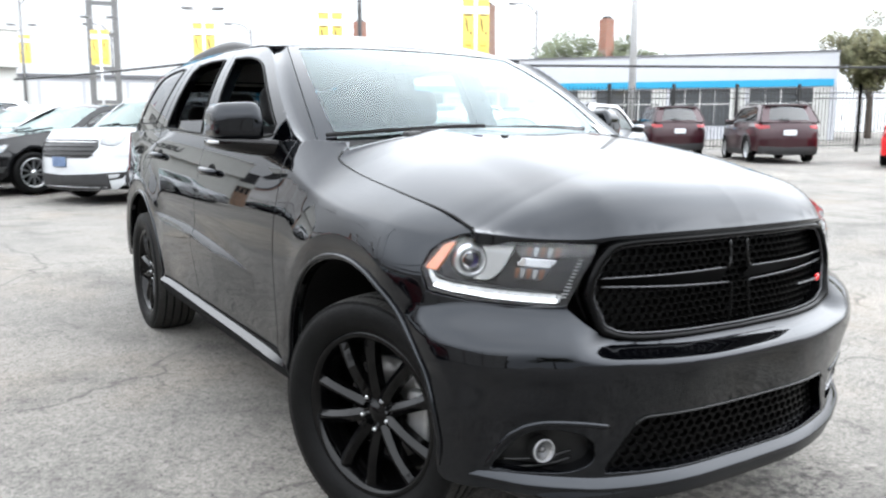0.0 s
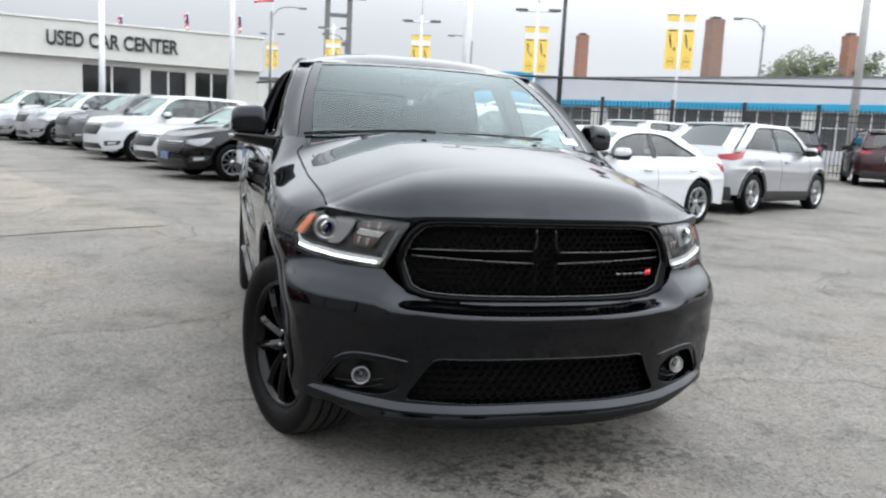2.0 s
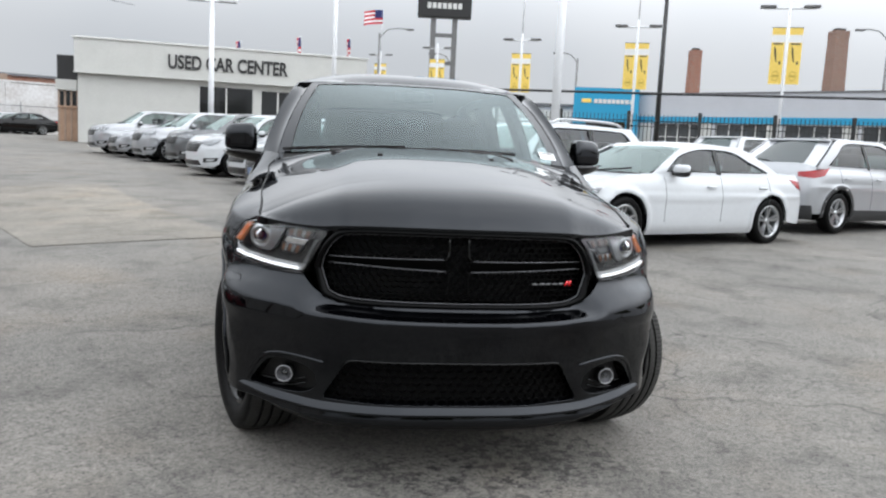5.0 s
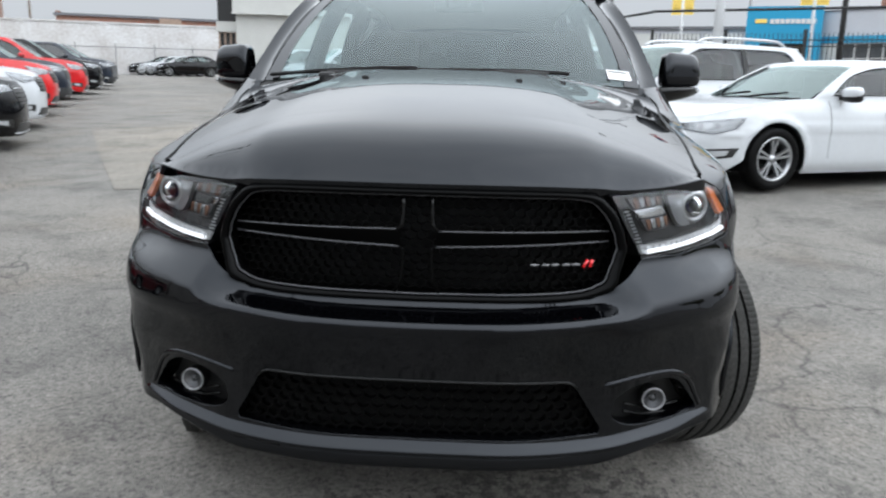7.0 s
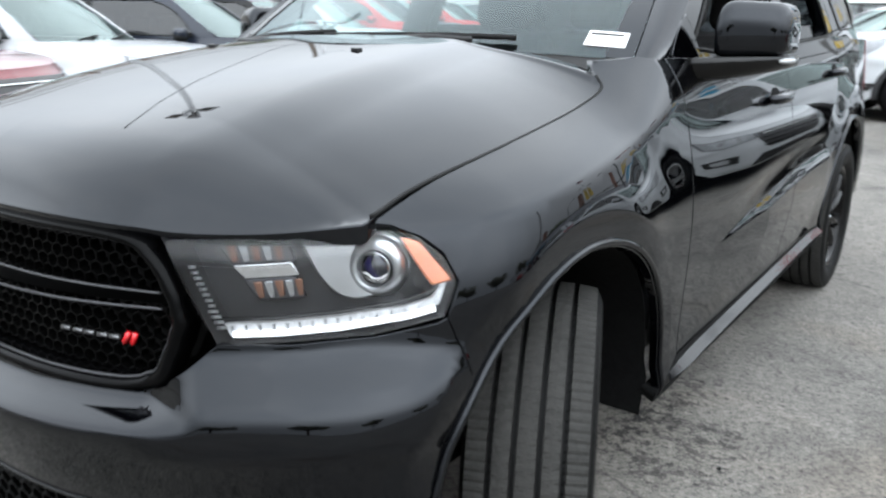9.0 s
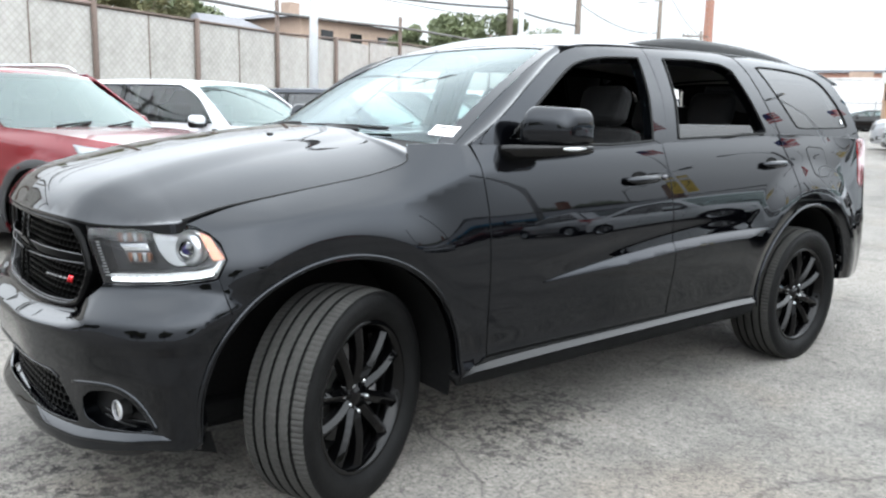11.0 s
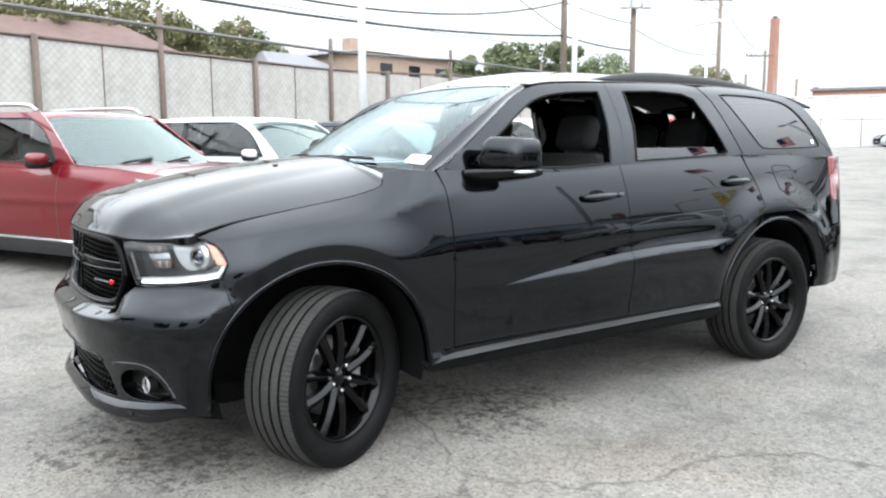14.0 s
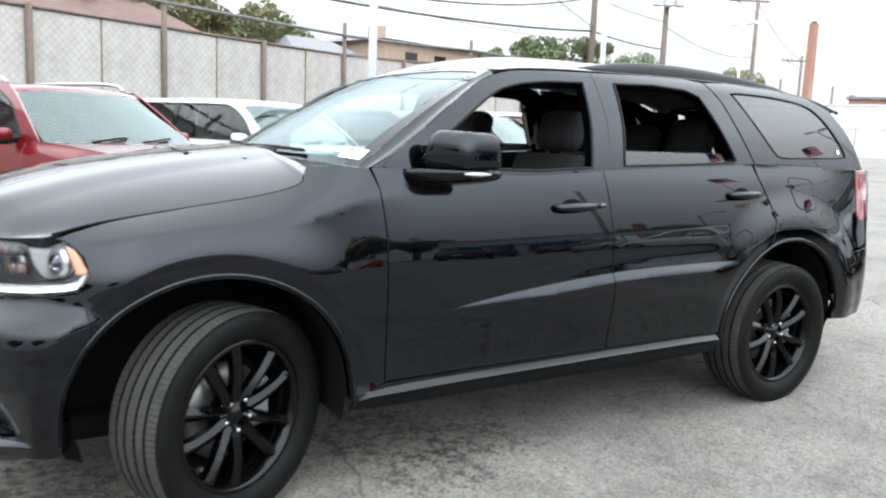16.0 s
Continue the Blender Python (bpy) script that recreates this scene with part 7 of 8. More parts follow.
tree(-38.0, 2.0, 0.7, 8.0, 3.6, leaf_olive, 1, "broad tree with thinning olive leaves")
tree(-40.0, 6.8, 0.7, 8.2, 3.8, leaf_olive, 2, "broad tree with thinning olive leaves")
tree(-38.0, 10.2, 0.7, 7.0, 2.8, leaf_olive, 3, "tree turning olive in autumn")
tree(-43.3, 14.6, 0.7, 7.3, 3.2, leaf_green, 4, "rounded green tree behind the fence")
tree(-27.0, 22.4, 0.6, 5.7, 2.2, leaf_green, 5, "bushy bright green tree behind the fence")
tree(-29.0, 20.6, 0.6, 5.1, 1.6, leaf_green, 6, "small green tree behind the fence")
tree(-52.0, 54.0, 0.8, 9.2, 4.4, leaf_green, 7, "dark round tree far beyond the wall")
tree(-31.5, 29.5, 0.6, 6.6, 1.5, leaf_green, 8, "small tree between the poles")
tree(53.0, 60.5, 0.8, 11.0, 4.5, leaf_green, 9, "rounded green tree behind the showroom")
tree(60.0, 60.0, 0.8, 10.5, 4.0, leaf_green, 10, "rounded green tree behind the showroom")
tree(48.5, 26.0, 0.8, 7.8, 2.7, leaf_olive, 11, "bare-limbed street tree with grey leaves")
tree(44.0, 19.0, 0.8, 7.8, 2.8, leaf_olive, 12, "bare-limbed street tree with grey leaves")
tree(-50.0, 66.0, 0.8, 8.0, 3.5, leaf_olive, 13, "low tree in front of the brick block")

# trees out of view, added as a dark horizon for the paint to mirror
for k, (x, y, hgt) in enumerate(((-26, -30, 6.5), (-12, -34, 7.5), (3, -33, 6.0), (17, -32, 7.5), (31, -24, 7.0), (38, -8, 6.5), (40, 4, 7.0))):
    tree(x, y, 0.7, hgt, hgt * 0.62, leaf_olive, 40 + k, "leafy tree out of view, added to darken the paint's reflections")

# houses beyond the west fence
def house(x, y, w, d, wall_z, ridge, turn, wall_mat, roof_mat, label, stack=None):
    h = thing("house", label, "house", at=turned(x, y, 0.5, turn))
    part("wall", box(0, w, 0, d, 0, wall_z), wall_mat, h)
    e = 0.4
    verts = [(-e, -e, wall_z), (w + e, -e, wall_z), (w + e, d + e, wall_z), (-e, d + e, wall_z), (w * 0.25, d / 2, ridge), (w * 0.75, d / 2, ridge)] if ridge > wall_z + 0.8 else [(-e, -e, wall_z), (w + e, -e, wall_z), (w + e, d + e, wall_z), (-e, d + e, wall_z), (0.2, d / 2, ridge), (w - 0.2, d / 2, ridge)]
    part("roof", to_mesh("roof", verts, [[0, 1, 5, 4], [1, 2, 5], [2, 3, 4, 5], [3, 0, 4], [3, 2, 1, 0]], False), roof_mat, h)
    for k in range(3):
        wx = w * (0.18 + 0.28 * k)
        win = part("window", box(wx, wx + 0.9, -0.03, 0.02, wall_z - 1.5, wall_z - 0.5), dark_window, h)
        part("sill", box(wx - 0.08, wx + 0.98, -0.08, 0.0, wall_z - 1.6, wall_z - 1.5), frame_white, win)
    if stack:
        part("chimney", box(w * stack - 0.35, w * stack + 0.35, d * 0.35, d * 0.35 + 0.7, wall_z, ridge + 0.7), tan_wall, h)


house(-31.0, -1.2, 10.0, 8.0, 4.0, 6.25, 95, tan_wall, roof_red, "house with a dull red hipped roof", 0.12)
house(-33.0, 12.5, 5.0, 7.0, 4.0, 5.6, 100, white_wall, grey_roof, "small house with a grey roof")
house(-34.0, 17.5, 8.0, 6.0, 5.6, 5.9, 105, tan_wall, grey_roof, "flat-roofed tan brick building", 0.2)
house(-33.0, 24.5, 7.0, 6.0, 4.6, 5.0, 110, white_wall, grey_roof, "flat-roofed pale building beyond the trees")
# ---- other parked cars ----
def simple_tyre():
    me = lathe([(0.70, 0.26), (0.76, 0.30), (0.88, 0.31), (0.955, 0.28), (1.0, 0.20), (1.0, -0.20), (0.955, -0.28), (0.80, -0.30), (0.70, -0.2)], 36)
    return me


car_tyre = simple_tyre()


def simple_rim(n, w0, w1, split=0.0):
    """A rim with n spokes for a wheel of radius one."""
    parts = [lathe([(0.70, 0.27), (0.67, 0.285), (0.635, 0.26), (0.60, 0.10), (0.58, -0.2)], 36), lathe([(0.0, 0.20), (0.13, 0.19), (0.15, 0.12)], 16)]
    for k in range(n):
        for side in ((-1, 1) if split else (0,)):
            a = 2 * math.pi * k / n + side * split
            bm = bmesh.new()
            rows = []
            for t in (0.0, 0.4, 0.75, 1.0):
                r, w = 0.10 + 0.55 * t, w0 + (w1 - w0) * t
                x = 0.18 + 0.06 * t
                rows.append([bm.verts.new((x + dx, r * math.sin(a) + dw * math.cos(a), r * math.cos(a) - dw * math.sin(a))) for dw, dx in ((-w, -0.07), (-w * 0.7, 0), (w * 0.7, 0), (w, -0.07))])
            for p, q in zip(rows, rows[1:]):
                for i in range(3):
                    bm.faces.new((p[i], p[i + 1], q[i + 1], q[i]))
            parts.append(finish(bm, "spoke"))
    return join(parts, "rim")


car_rims = [simple_rim(5, 0.11, 0.08), simple_rim(5, 0.05, 0.045, 0.17), simple_rim(10, 0.045, 0.05), simple_rim(7, 0.06, 0.075)]
car_well = lathe([(0.62, -0.05), (0.1, -0.06), (0.0, -0.06)], 20)
clad = material("grey_black_cladding", (0.02, 0.02, 0.021), 0.6, vary=0.3, bump=0.1)
car_glass = glass_material("parked_car_glass", (0.45, 0.53, 0.515), 0.0, 1.6)
car_screen = glass_material("parked_car_windscreen", (0.55, 0.64, 0.63), 0.0, 2.05)
car_screen.node_tree.nodes["Glossy BSDF"].inputs["Color"].default_value = (0.66, 0.77, 0.75, 1)
car_privacy = glass_material("parked_car_privacy_glass", (0.10, 0.11, 0.115), 0.0, 1.8)
car_inside = material("grey_car_interior", (0.10, 0.10, 0.10), 0.9, vary=0.2)
tail_red = material("red_tail_lens", (0.26, 0.008, 0.012), 0.12, coat=0.3, spec=0.3)
lamp_bowl = material("dull_lamp_reflector", (0.42, 0.43, 0.44), 0.45, 0.4)
lamp_shell = material("lamp_shell_grey", (0.16, 0.16, 0.17), 0.3, 0.3)
seam_grey = material("panel_gap", (0.06, 0.06, 0.06), 0.8)
dark_grille = material("dark_grille", (0.012, 0.012, 0.012), 0.35, vary=0.3)
plate_white = material("plate_white", (0.6, 0.62, 0.64), 0.5, vary=0.1)


class Shell:
    """The outer form of a parked car, nose towards -y."""

    def __init__(self, L, W, H, wb, rw, suv, nose_z, cowl_z, belt, tail_z, ya, yrf, yrr, yc, clear=0.2):
        self.L, self.W, self.H, self.wb, self.rw, self.suv = L, W, H, wb, rw, suv
        self.nose_z, self.cowl_z, self.belt, self.tail_z = nose_z, cowl_z, belt, tail_z
        self.ya, self.yrf, self.yrr, self.yc, self.clear = ya, yrf, yrr, yc, clear
        h, w = L / 2, W / 2
        self.plan = catmull([(0, -h), (w * 0.35, -h + 0.02), (w * 0.66, -h + 0.10), (w * 0.86, -h + 0.27), (w * 0.955, -h + 0.58), (w * 0.99, -h * 0.55), (w, 0), (w * 0.99, h * 0.55), (w * 0.955, h - 0.42), (w * 0.86, h - 0.16), (w * 0.66, h - 0.05), (w * 0.35, h - 0.01), (0, h)], 6)
        self.arc = [0.0]
        for a, b in zip(self.plan, self.plan[1:]):
            self.arc.append(self.arc[-1] + math.dist(a, b))
        self.axles = (-h + (0.90 if suv else 0.92), -h + (0.90 if suv else 0.92) + wb)

    def at(self, s):
        s = min(max(s, 0.0), self.arc[-1] - 1e-4)
        i = max(k for k in range(len(self.arc)) if self.arc[k] <= s)
        i = min(i, len(self.plan) - 2)
        t = (s - self.arc[i]) / (self.arc[i + 1] - self.arc[i])
        a, b = self.plan[i], self.plan[i + 1]

        def tan(k):
            p, q = self.plan[max(0, k - 1)], self.plan[min(len(self.plan) - 1, k + 1)]
            d = math.dist(p, q)
            return ((q[0] - p[0]) / d, (q[1] - p[1]) / d)
        ta = (1.0, 0.0) if i == 0 else tan(i)
        tb = (-1.0, 0.0) if i + 1 == len(self.plan) - 1 else tan(i + 1)
        g = [ta[k] * (1 - t) + tb[k] * t for k in (0, 1)]
        d = math.hypot(*g)
        return a[0] + (b[0] - a[0]) * t, a[1] + (b[1] - a[1]) * t, g[1] / d, -g[0] / d

    def s_y(self, y):
        k = [i for i in range(len(self.plan)) if self.plan[i][0] > self.W * 0.40]
        i = min(k, key=lambda i: abs(self.plan[i][1] - y))
        j = min(max(i + (1 if self.plan[i][1] < y else -1), 0), len(self.plan) - 1)
        a, b = self.plan[i], self.plan[j]
        return self.arc[i] + (self.arc[j] - self.arc[i]) * (y - a[1]) / (b[1] - a[1])

    def s_x(self, x, front=True):
        k = range(0, len(self.plan) // 2) if front else range(len(self.plan) - 1, len(self.plan) // 2, -1)
        i = min(k, key=lambda i: abs(self.plan[i][0] - x))
        return self.arc[i]

    def top(self, y):
        h = self.L / 2
        if y < self.ya:
            t = (y + h) / (self.ya + h)
            return self.nose_z + (self.cowl_z - self.nose_z) * (1 - (1 - max(0, t)) ** 1.7)
        if y < self.yc:
            return self.cowl_z + (self.belt - self.cowl_z) * ease(self.ya, self.ya + 0.5, y) + 0.05 * (y - self.ya) / (self.yc - self.ya)
        return self.belt + 0.05 + (self.tail_z - self.belt - 0.05) * ease(self.yc, h, y)

    def skin(self, s, z, off=0.0):
        x, y, nx, ny = self.at(s)
        top = self.top(y)
        u = (z - self.clear) / (top - self.clear)
        d = lerp_table([(-0.1, -0.10), (0.0, -0.06), (0.12, -0.015), (0.4, 0.0), (0.68, -0.004), (0.86, -0.03), (1.0, -0.085)], u)
        front, rear = 1 - ease(-self.L / 2 + 0.05, -self.L / 2 + 0.5, y), ease(self.L / 2 - 0.4, self.L / 2 - 0.05, y)
        d -= front * 0.07 * max(0, u - 0.45) ** 1.5 * 2
        d -= rear * (0.10 if self.suv else 0.05) * max(0, u - 0.5)
        d += 0.012 * math.exp(-((u - 0.62) / 0.05) ** 2) * (1 - front) * (1 - rear)
        for ya in self.axles:
            rho = math.hypot(y - ya, z - self.rw) / (self.rw + 0.055)
            if rho < 1.5:
                d += 0.018 * math.exp(-((rho - 1.08) / 0.1) ** 2)
        return (x + nx * (d + off), y + ny * (d + off), z)

    def cabin(self, y, z):
        t = max(0.0, (z - self.belt) / (self.H - self.belt))
        x0 = self.W / 2 - 0.09
        x = x0 - 0.20 * t ** 1.25 - (0.03 * ((y - self.yrr) / 0.8) ** 2 if y > self.yrr else 0)
        return (x, y, z)


def make_car(name, label, body_mat, sh, rim=0, rim_mat=None, cladding=False, rails=None, grille_wide=0.62, grille_mat=None, blue_plate=False, lamp_tall=0.12, band=False, fine=0.09, dark_glass=False, at=None, group="parked cars on the lot"):
    root = thing(name, label, "car", group)
    h, w = sh.L / 2, sh.W / 2
    end = sh.arc[-1]
    rim_mat = rim_mat or alloy

    def both(nm, me, mat, parent=None, lab=""):
        return part(nm, me, mat, parent or root, lab), part(nm, mirror_mesh(me, nm), mat, parent or root, lab)

    def skin(s, z):
        return sh.skin(s, z)

    def proud(o):
        return lambda s, z: sh.skin(s, z, o)
    arch_r = sh.rw + 0.055

    def arch_pts(y0, grow=0.0, n=14, a0=0.0, a1=180.0):
        return [(y0 + (arch_r + grow) * math.cos(radians(a0 + (a1 - a0) * k / n)), sh.rw + (arch_r + grow) * math.sin(radians(a0 + (a1 - a0) * k / n))) for k in range(n + 1)]
    tops = [(s, sh.top(sh.at(s)[1])) for s in [end * k / 44 for k in range(45)]]
    low = [(end, sh.clear + 0.12), (sh.s_y(h - 0.35), sh.clear + 0.12)]
    a = [(sh.s_y(y), z) for y, z in arch_pts(sh.axles[1]) if z > sh.clear + 0.02]
    low += a + [(sh.s_y(sh.axles[1] - arch_r), sh.clear), (sh.s_y(sh.axles[0] + arch_r), sh.clear)]
    low += [(sh.s_y(y), z) for y, z in arch_pts(sh.axles[0]) if z > sh.clear + 0.02]
    low += [(sh.s_y(-h + 0.35), sh.clear + 0.02), (0.0, sh.clear)]
    half = sheet("body", tops + low, skin, fine, thick=0.02)
    body = part("body", join([half, mirror_mesh(half, "b")], "body"), body_mat, root)
    body.data.polygons.foreach_set("use_smooth", [True] * len(body.data.polygons))
    # bonnet and boot
    def lid(nm, s_mid, s_corner, s_end, crown):
        """A lid whose rounded end follows the body's plan and whose sides follow the wings."""
        rows, cols = 12, 12

        def rim(s):
            return sh.skin(s, sh.top(sh.at(s)[1]))
        corner, verts, faces = rim(s_corner), [], []
        for i in range(rows + 1):
            v = i / rows
            side = rim(s_corner + (s_end - s_corner) * v)
            for k in range(cols + 1):
                t = -1 + 2 * k / cols
                f = rim(s_mid + (s_corner - s_mid) * abs(t))
                x = side[0] * (abs(f[0]) / corner[0] * (1 - v) + abs(t) * v)
                y = side[1] + (f[1] - corner[1]) * (1 - v)
                zz = f[2] + (side[2] - corner[2])
                verts.append((math.copysign(x, t), y, zz + crown * (1 - t * t) * min(1.0, v * 3) ** 0.6 + 0.001))
        for i in range(rows):
            for k in range(cols):
                q = i * (cols + 1) + k
                faces.append([q, q + 1, q + cols + 2, q + cols + 1] if s_mid < s_end else [q, q + cols + 1, q + cols + 2, q + 1])
        return part(nm, to_mesh(nm, verts, faces), body_mat, root)
    lid("bonnet", 0.0, sh.s_x(w * 0.84), sh.s_y(sh.ya + 0.15), 0.045)
    lid("tailgate_top" if sh.suv else "boot_lid", end, sh.s_x(w * 0.84, False), sh.s_y(min(sh.yc, h - 0.3) - 0.1), 0.02)
    # cabin
    zt = sh.H - 0.045
    b0 = sh.belt - 0.02
    frame_loop = catmull([(sh.ya, sh.cowl_z - 0.02), (sh.ya + (sh.yrf - sh.ya) * 0.55, b0 + (zt - b0) * 0.60), (sh.yrf, zt - 0.02), (sh.yrf + 0.25, zt), (sh.yrr - 0.3, zt), (sh.yrr, zt - 0.025), (sh.yrr + (sh.yc - sh.yrr) * 0.5, b0 + (zt - b0) * 0.55), (sh.yc, b0 + 0.04)], 4)
    g = 0.06
    rear_in = 0.20 if sh.suv else 0.24
    hole = [(sh.ya + 0.30, b0 + 0.075), (sh.ya + (sh.yrf - sh.ya) * 0.62 + 0.10, b0 + (zt - b0) * 0.60), (sh.yrf + 0.10, zt - g - 0.03), (sh.yrf + 0.35, zt - g), (sh.yrr - 0.45, zt - g), (sh.yrr - 0.18, zt - g - 0.04), (sh.yrr + (sh.yc - sh.yrr) * 0.35 - rear_in, b0 + (zt - b0) * 0.55), (sh.yc - rear_in - 0.12, b0 + 0.10)]
    hole = catmull(hole, 4)
    both("side_frame", sheet("side_frame", frame_loop, sh.cabin, 0.12, holes=[hole], thick=0.02), body_mat)
    both("side_window", sheet("side_window", grown(hole, ((sh.ya + sh.yc) / 2, (b0 + zt) / 2), 1.01), lambda y, z: (sh.cabin(y, z)[0] - 0.008, y, z), 0.25, thick=0), car_privacy if dark_glass else car_glass)
    both("window_trim", tube([(lambda p: (p[0] + 0.002, p[1], p[2]))(sh.cabin(y, z)) for y, z in resample(hole, 0.15)], 0.009, 5, closed=True), black_gloss)
    yb = (sh.yrf + sh.yrr) / 2 - 0.05
    both("door_pillar", sheet("door_pillar", [(yb - 0.05, b0 + 0.05), (yb - 0.02, zt - 0.05), (yb + 0.06, zt - 0.05), (yb + 0.05, b0 + 0.05)], lambda y, z: (sh.cabin(y, z)[0] + 0.002, y, z), 0.2, thick=0), black_gloss)

    def screen_mesh(ylow, zlow, yhigh, zhigh, inset, bow):
        verts, faces = [], []
        for i in range(6):
            v = i / 5
            for k in range(9):
                t = -1 + k / 4
                y, z = ylow + (yhigh - ylow) * v, zlow + (zhigh - zlow) * v
                xe = sh.cabin(y, max(z, sh.belt))[0] - inset
                out = bow * (1 - t * t) + 0.03 * math.sin(math.pi * v) * (1 if bow < 0 else -1) * -1 * 0
                verts.append((xe * t, y + out * (1 - 0.4 * v), z + 0.02 * (1 - t * t) * v))
        for i in range(5):
            for k in range(8):
                q = i * 9 + k
                faces.append([q, q + 1, q + 10, q + 9] if bow < 0 else [q, q + 9, q + 10, q + 1])
        return to_mesh("screen", verts, faces)
    part("windscreen", screen_mesh(sh.ya, sh.cowl_z, sh.yrf - 0.03, zt - 0.055, 0.03, -0.14), car_screen, root)
    tail_glass = car_privacy if dark_glass else car_glass
    if sh.suv:
        part("tail_surround", screen_mesh(sh.yc, b0 + 0.06, sh.yrr, zt - 0.01, 0.05, 0.07), body_mat, root)
        y0, y1, q0, q1 = sh.yc, sh.yrr, b0 + 0.06, zt - 0.01
        part("rear_screen", screen_mesh(y0 + (y1 - y0) * 0.10 + 0.012, q0 + (q1 - q0) * 0.10, y0 + (y1 - y0) * 0.93 + 0.012, q0 + (q1 - q0) * 0.93, 0.15, 0.07), tail_glass, root)
        xs = sh.cabin(sh.yrr, zt)[0] - 0.06
        part("spoiler", box(-xs, xs, sh.yrr - 0.10, sh.yrr + 0.13, zt - 0.045, zt - 0.005, 0.018), body_mat, root)
        part("rear_wiper", tube([(0.0, y0 + 0.06, q0 + 0.05), (0.12, y0 + 0.045, q0 + 0.085), (0.30, y0 + 0.03, q0 + 0.09)], 0.012, 5), black_matt, root)
    else:
        part("rear_screen", screen_mesh(sh.yc, b0 + 0.06, sh.yrr, zt - 0.01, 0.05, 0.07), tail_glass, root)
    verts, faces = [], []
    for i in range(11):
        y = sh.yrf - 0.01 + (sh.yrr - sh.yrf + 0.02) * max(0, i - 2) / 8 + (0, 0.05, 0.14)[min(i, 2)] * (i < 3) - (0.05 if i < 2 else 0)
        zc = sh.H - 0.03 * ((y - (sh.yrf + sh.yrr) / 2) / ((sh.yrr - sh.yrf) / 2)) ** 2
        xe = sh.cabin(y, zt)[0] + 0.004
        for k in range(9):
            t = -1 + k / 4
            bow = (-0.14 * 0.6 * (1 - t * t) * (1, 0.9, 0.6)[i] if i < 3 else 0.04 * (1 - t * t) if i == 10 else 0)
            drop = (0.062, 0.026, 0.006)[i] if i < 3 else 0
            verts.append((xe * t, y + bow, zt - 0.012 + (zc - zt + 0.012) * (1 - abs(t) ** 3) * (i > 0) - drop))
    for i in range(10):
        for k in range(8):
            q = i * 9 + k
            faces.append([q, q + 1, q + 10, q + 9])
    part("roof", to_mesh("roof", verts, faces), body_mat, root)
    part("interior", box(-w + 0.16, w - 0.16, sh.ya + 0.25, sh.yc - 0.2, sh.clear + 0.15, sh.belt - 0.03, 0.05), car_inside, root)
    for x in (-w * 0.42, w * 0.42):
        for y in ((sh.yrf + sh.ya) / 2 + 0.85, (sh.yrf + sh.ya) / 2 + 1.75):
            part("seat_back", box(x - 0.22, x + 0.22, y, y + 0.14, sh.belt - 0.1, min(sh.belt + 0.30, zt - 0.1), 0.05), car_inside, root)
    if rails:
        for sg in (-1, 1):
            xr = sg * (sh.cabin(0, zt)[0] - 0.05)
            part("roof_rail", tube(catmull([(xr, sh.yrf + 0.15, sh.H - 0.03), (xr, sh.yrf + 0.35, sh.H + 0.035), (xr, (sh.yrf + sh.yrr) / 2, sh.H + 0.045), (xr, sh.yrr - 0.35, sh.H + 0.03), (xr, sh.yrr - 0.15, sh.H - 0.04)], 4), 0.02, 8), rails, root)
    # lamps, grille, plates
    z1, z0 = sh.nose_z - 0.035, sh.nose_z - 0.035 - lamp_tall
    sa, sb = sh.s_x(w * (grille_wide + 0.04)), sh.s_y(-h + 0.55)
    lamp_loop = [(sa, z0 + 0.03), (sa, z1 - 0.02), ((sa + sb) / 2, z1 + 0.015), (sb, z1 + 0.05), (sb - 0.10, z0 + 0.06), ((sa + sb) / 2, z0)]
    for sg, lp in zip((1, -1), both("headlamp", sheet("headlamp", lamp_loop, proud(0.004), 0.06, thick=0.01), lamp_shell)):
        def keep(me):
            return me if sg == 1 else mirror_mesh(me, me.name)
        lm = ((sa + sb) / 2, (z0 + z1) / 2 + 0.01)
        part("lamp_reflector", keep(sheet("refl", grown(lamp_loop, lm, 0.86), proud(0.007), 0.05, thick=0)), lamp_bowl, lp)
        for f in (0.30, 0.56):
            c = (sa + (sb - sa) * f, (z0 + z1) / 2 + 0.010 + 0.02 * f)
            part("lamp_bulb", keep(sheet("bulb", [(c[0] + 0.030 * math.cos(radians(30 * k)), c[1] + 0.030 * math.sin(radians(30 * k))) for k in range(12)], proud(0.0095), 0.04, thick=0)), lamp_ring, lp)
        part("lamp_lens", keep(sheet("lens", lamp_loop, proud(0.012), 0.08, thick=0)), lens_glass, lp)
    gw = sh.s_x(w * grille_wide)
    gz1 = sh.nose_z - 0.06
    gz0 = max(sh.clear + 0.24, gz1 - (0.26 if sh.suv else 0.24))
    part("grille", sheet("grille", [(-gw, gz1), (gw, gz1), (gw * 1.02, (gz0 + gz1) / 2 + 0.02), (gw * 0.8, gz0), (-gw * 0.8, gz0), (-gw * 1.02, (gz0 + gz1) / 2 + 0.02)], lambda s, z: (lambda p: (math.copysign(p[0], s), p[1], p[2]))(sh.skin(abs(s), z, 0.005)), 0.08, thick=0.012), grille_mat or dark_grille, root)
    for k in range(4):
        z = gz0 + (gz1 - gz0) * (k + 0.6) / 4.2
        part("grille_bar", tube([(lambda p: (math.copysign(p[0], s), p[1], p[2]))(sh.skin(abs(s), z, 0.012)) for s in [gw * (-0.92 + 1.84 * j / 8) for j in range(9)]], 0.008, 5), chrome if k in (3,) else black_gloss, root)
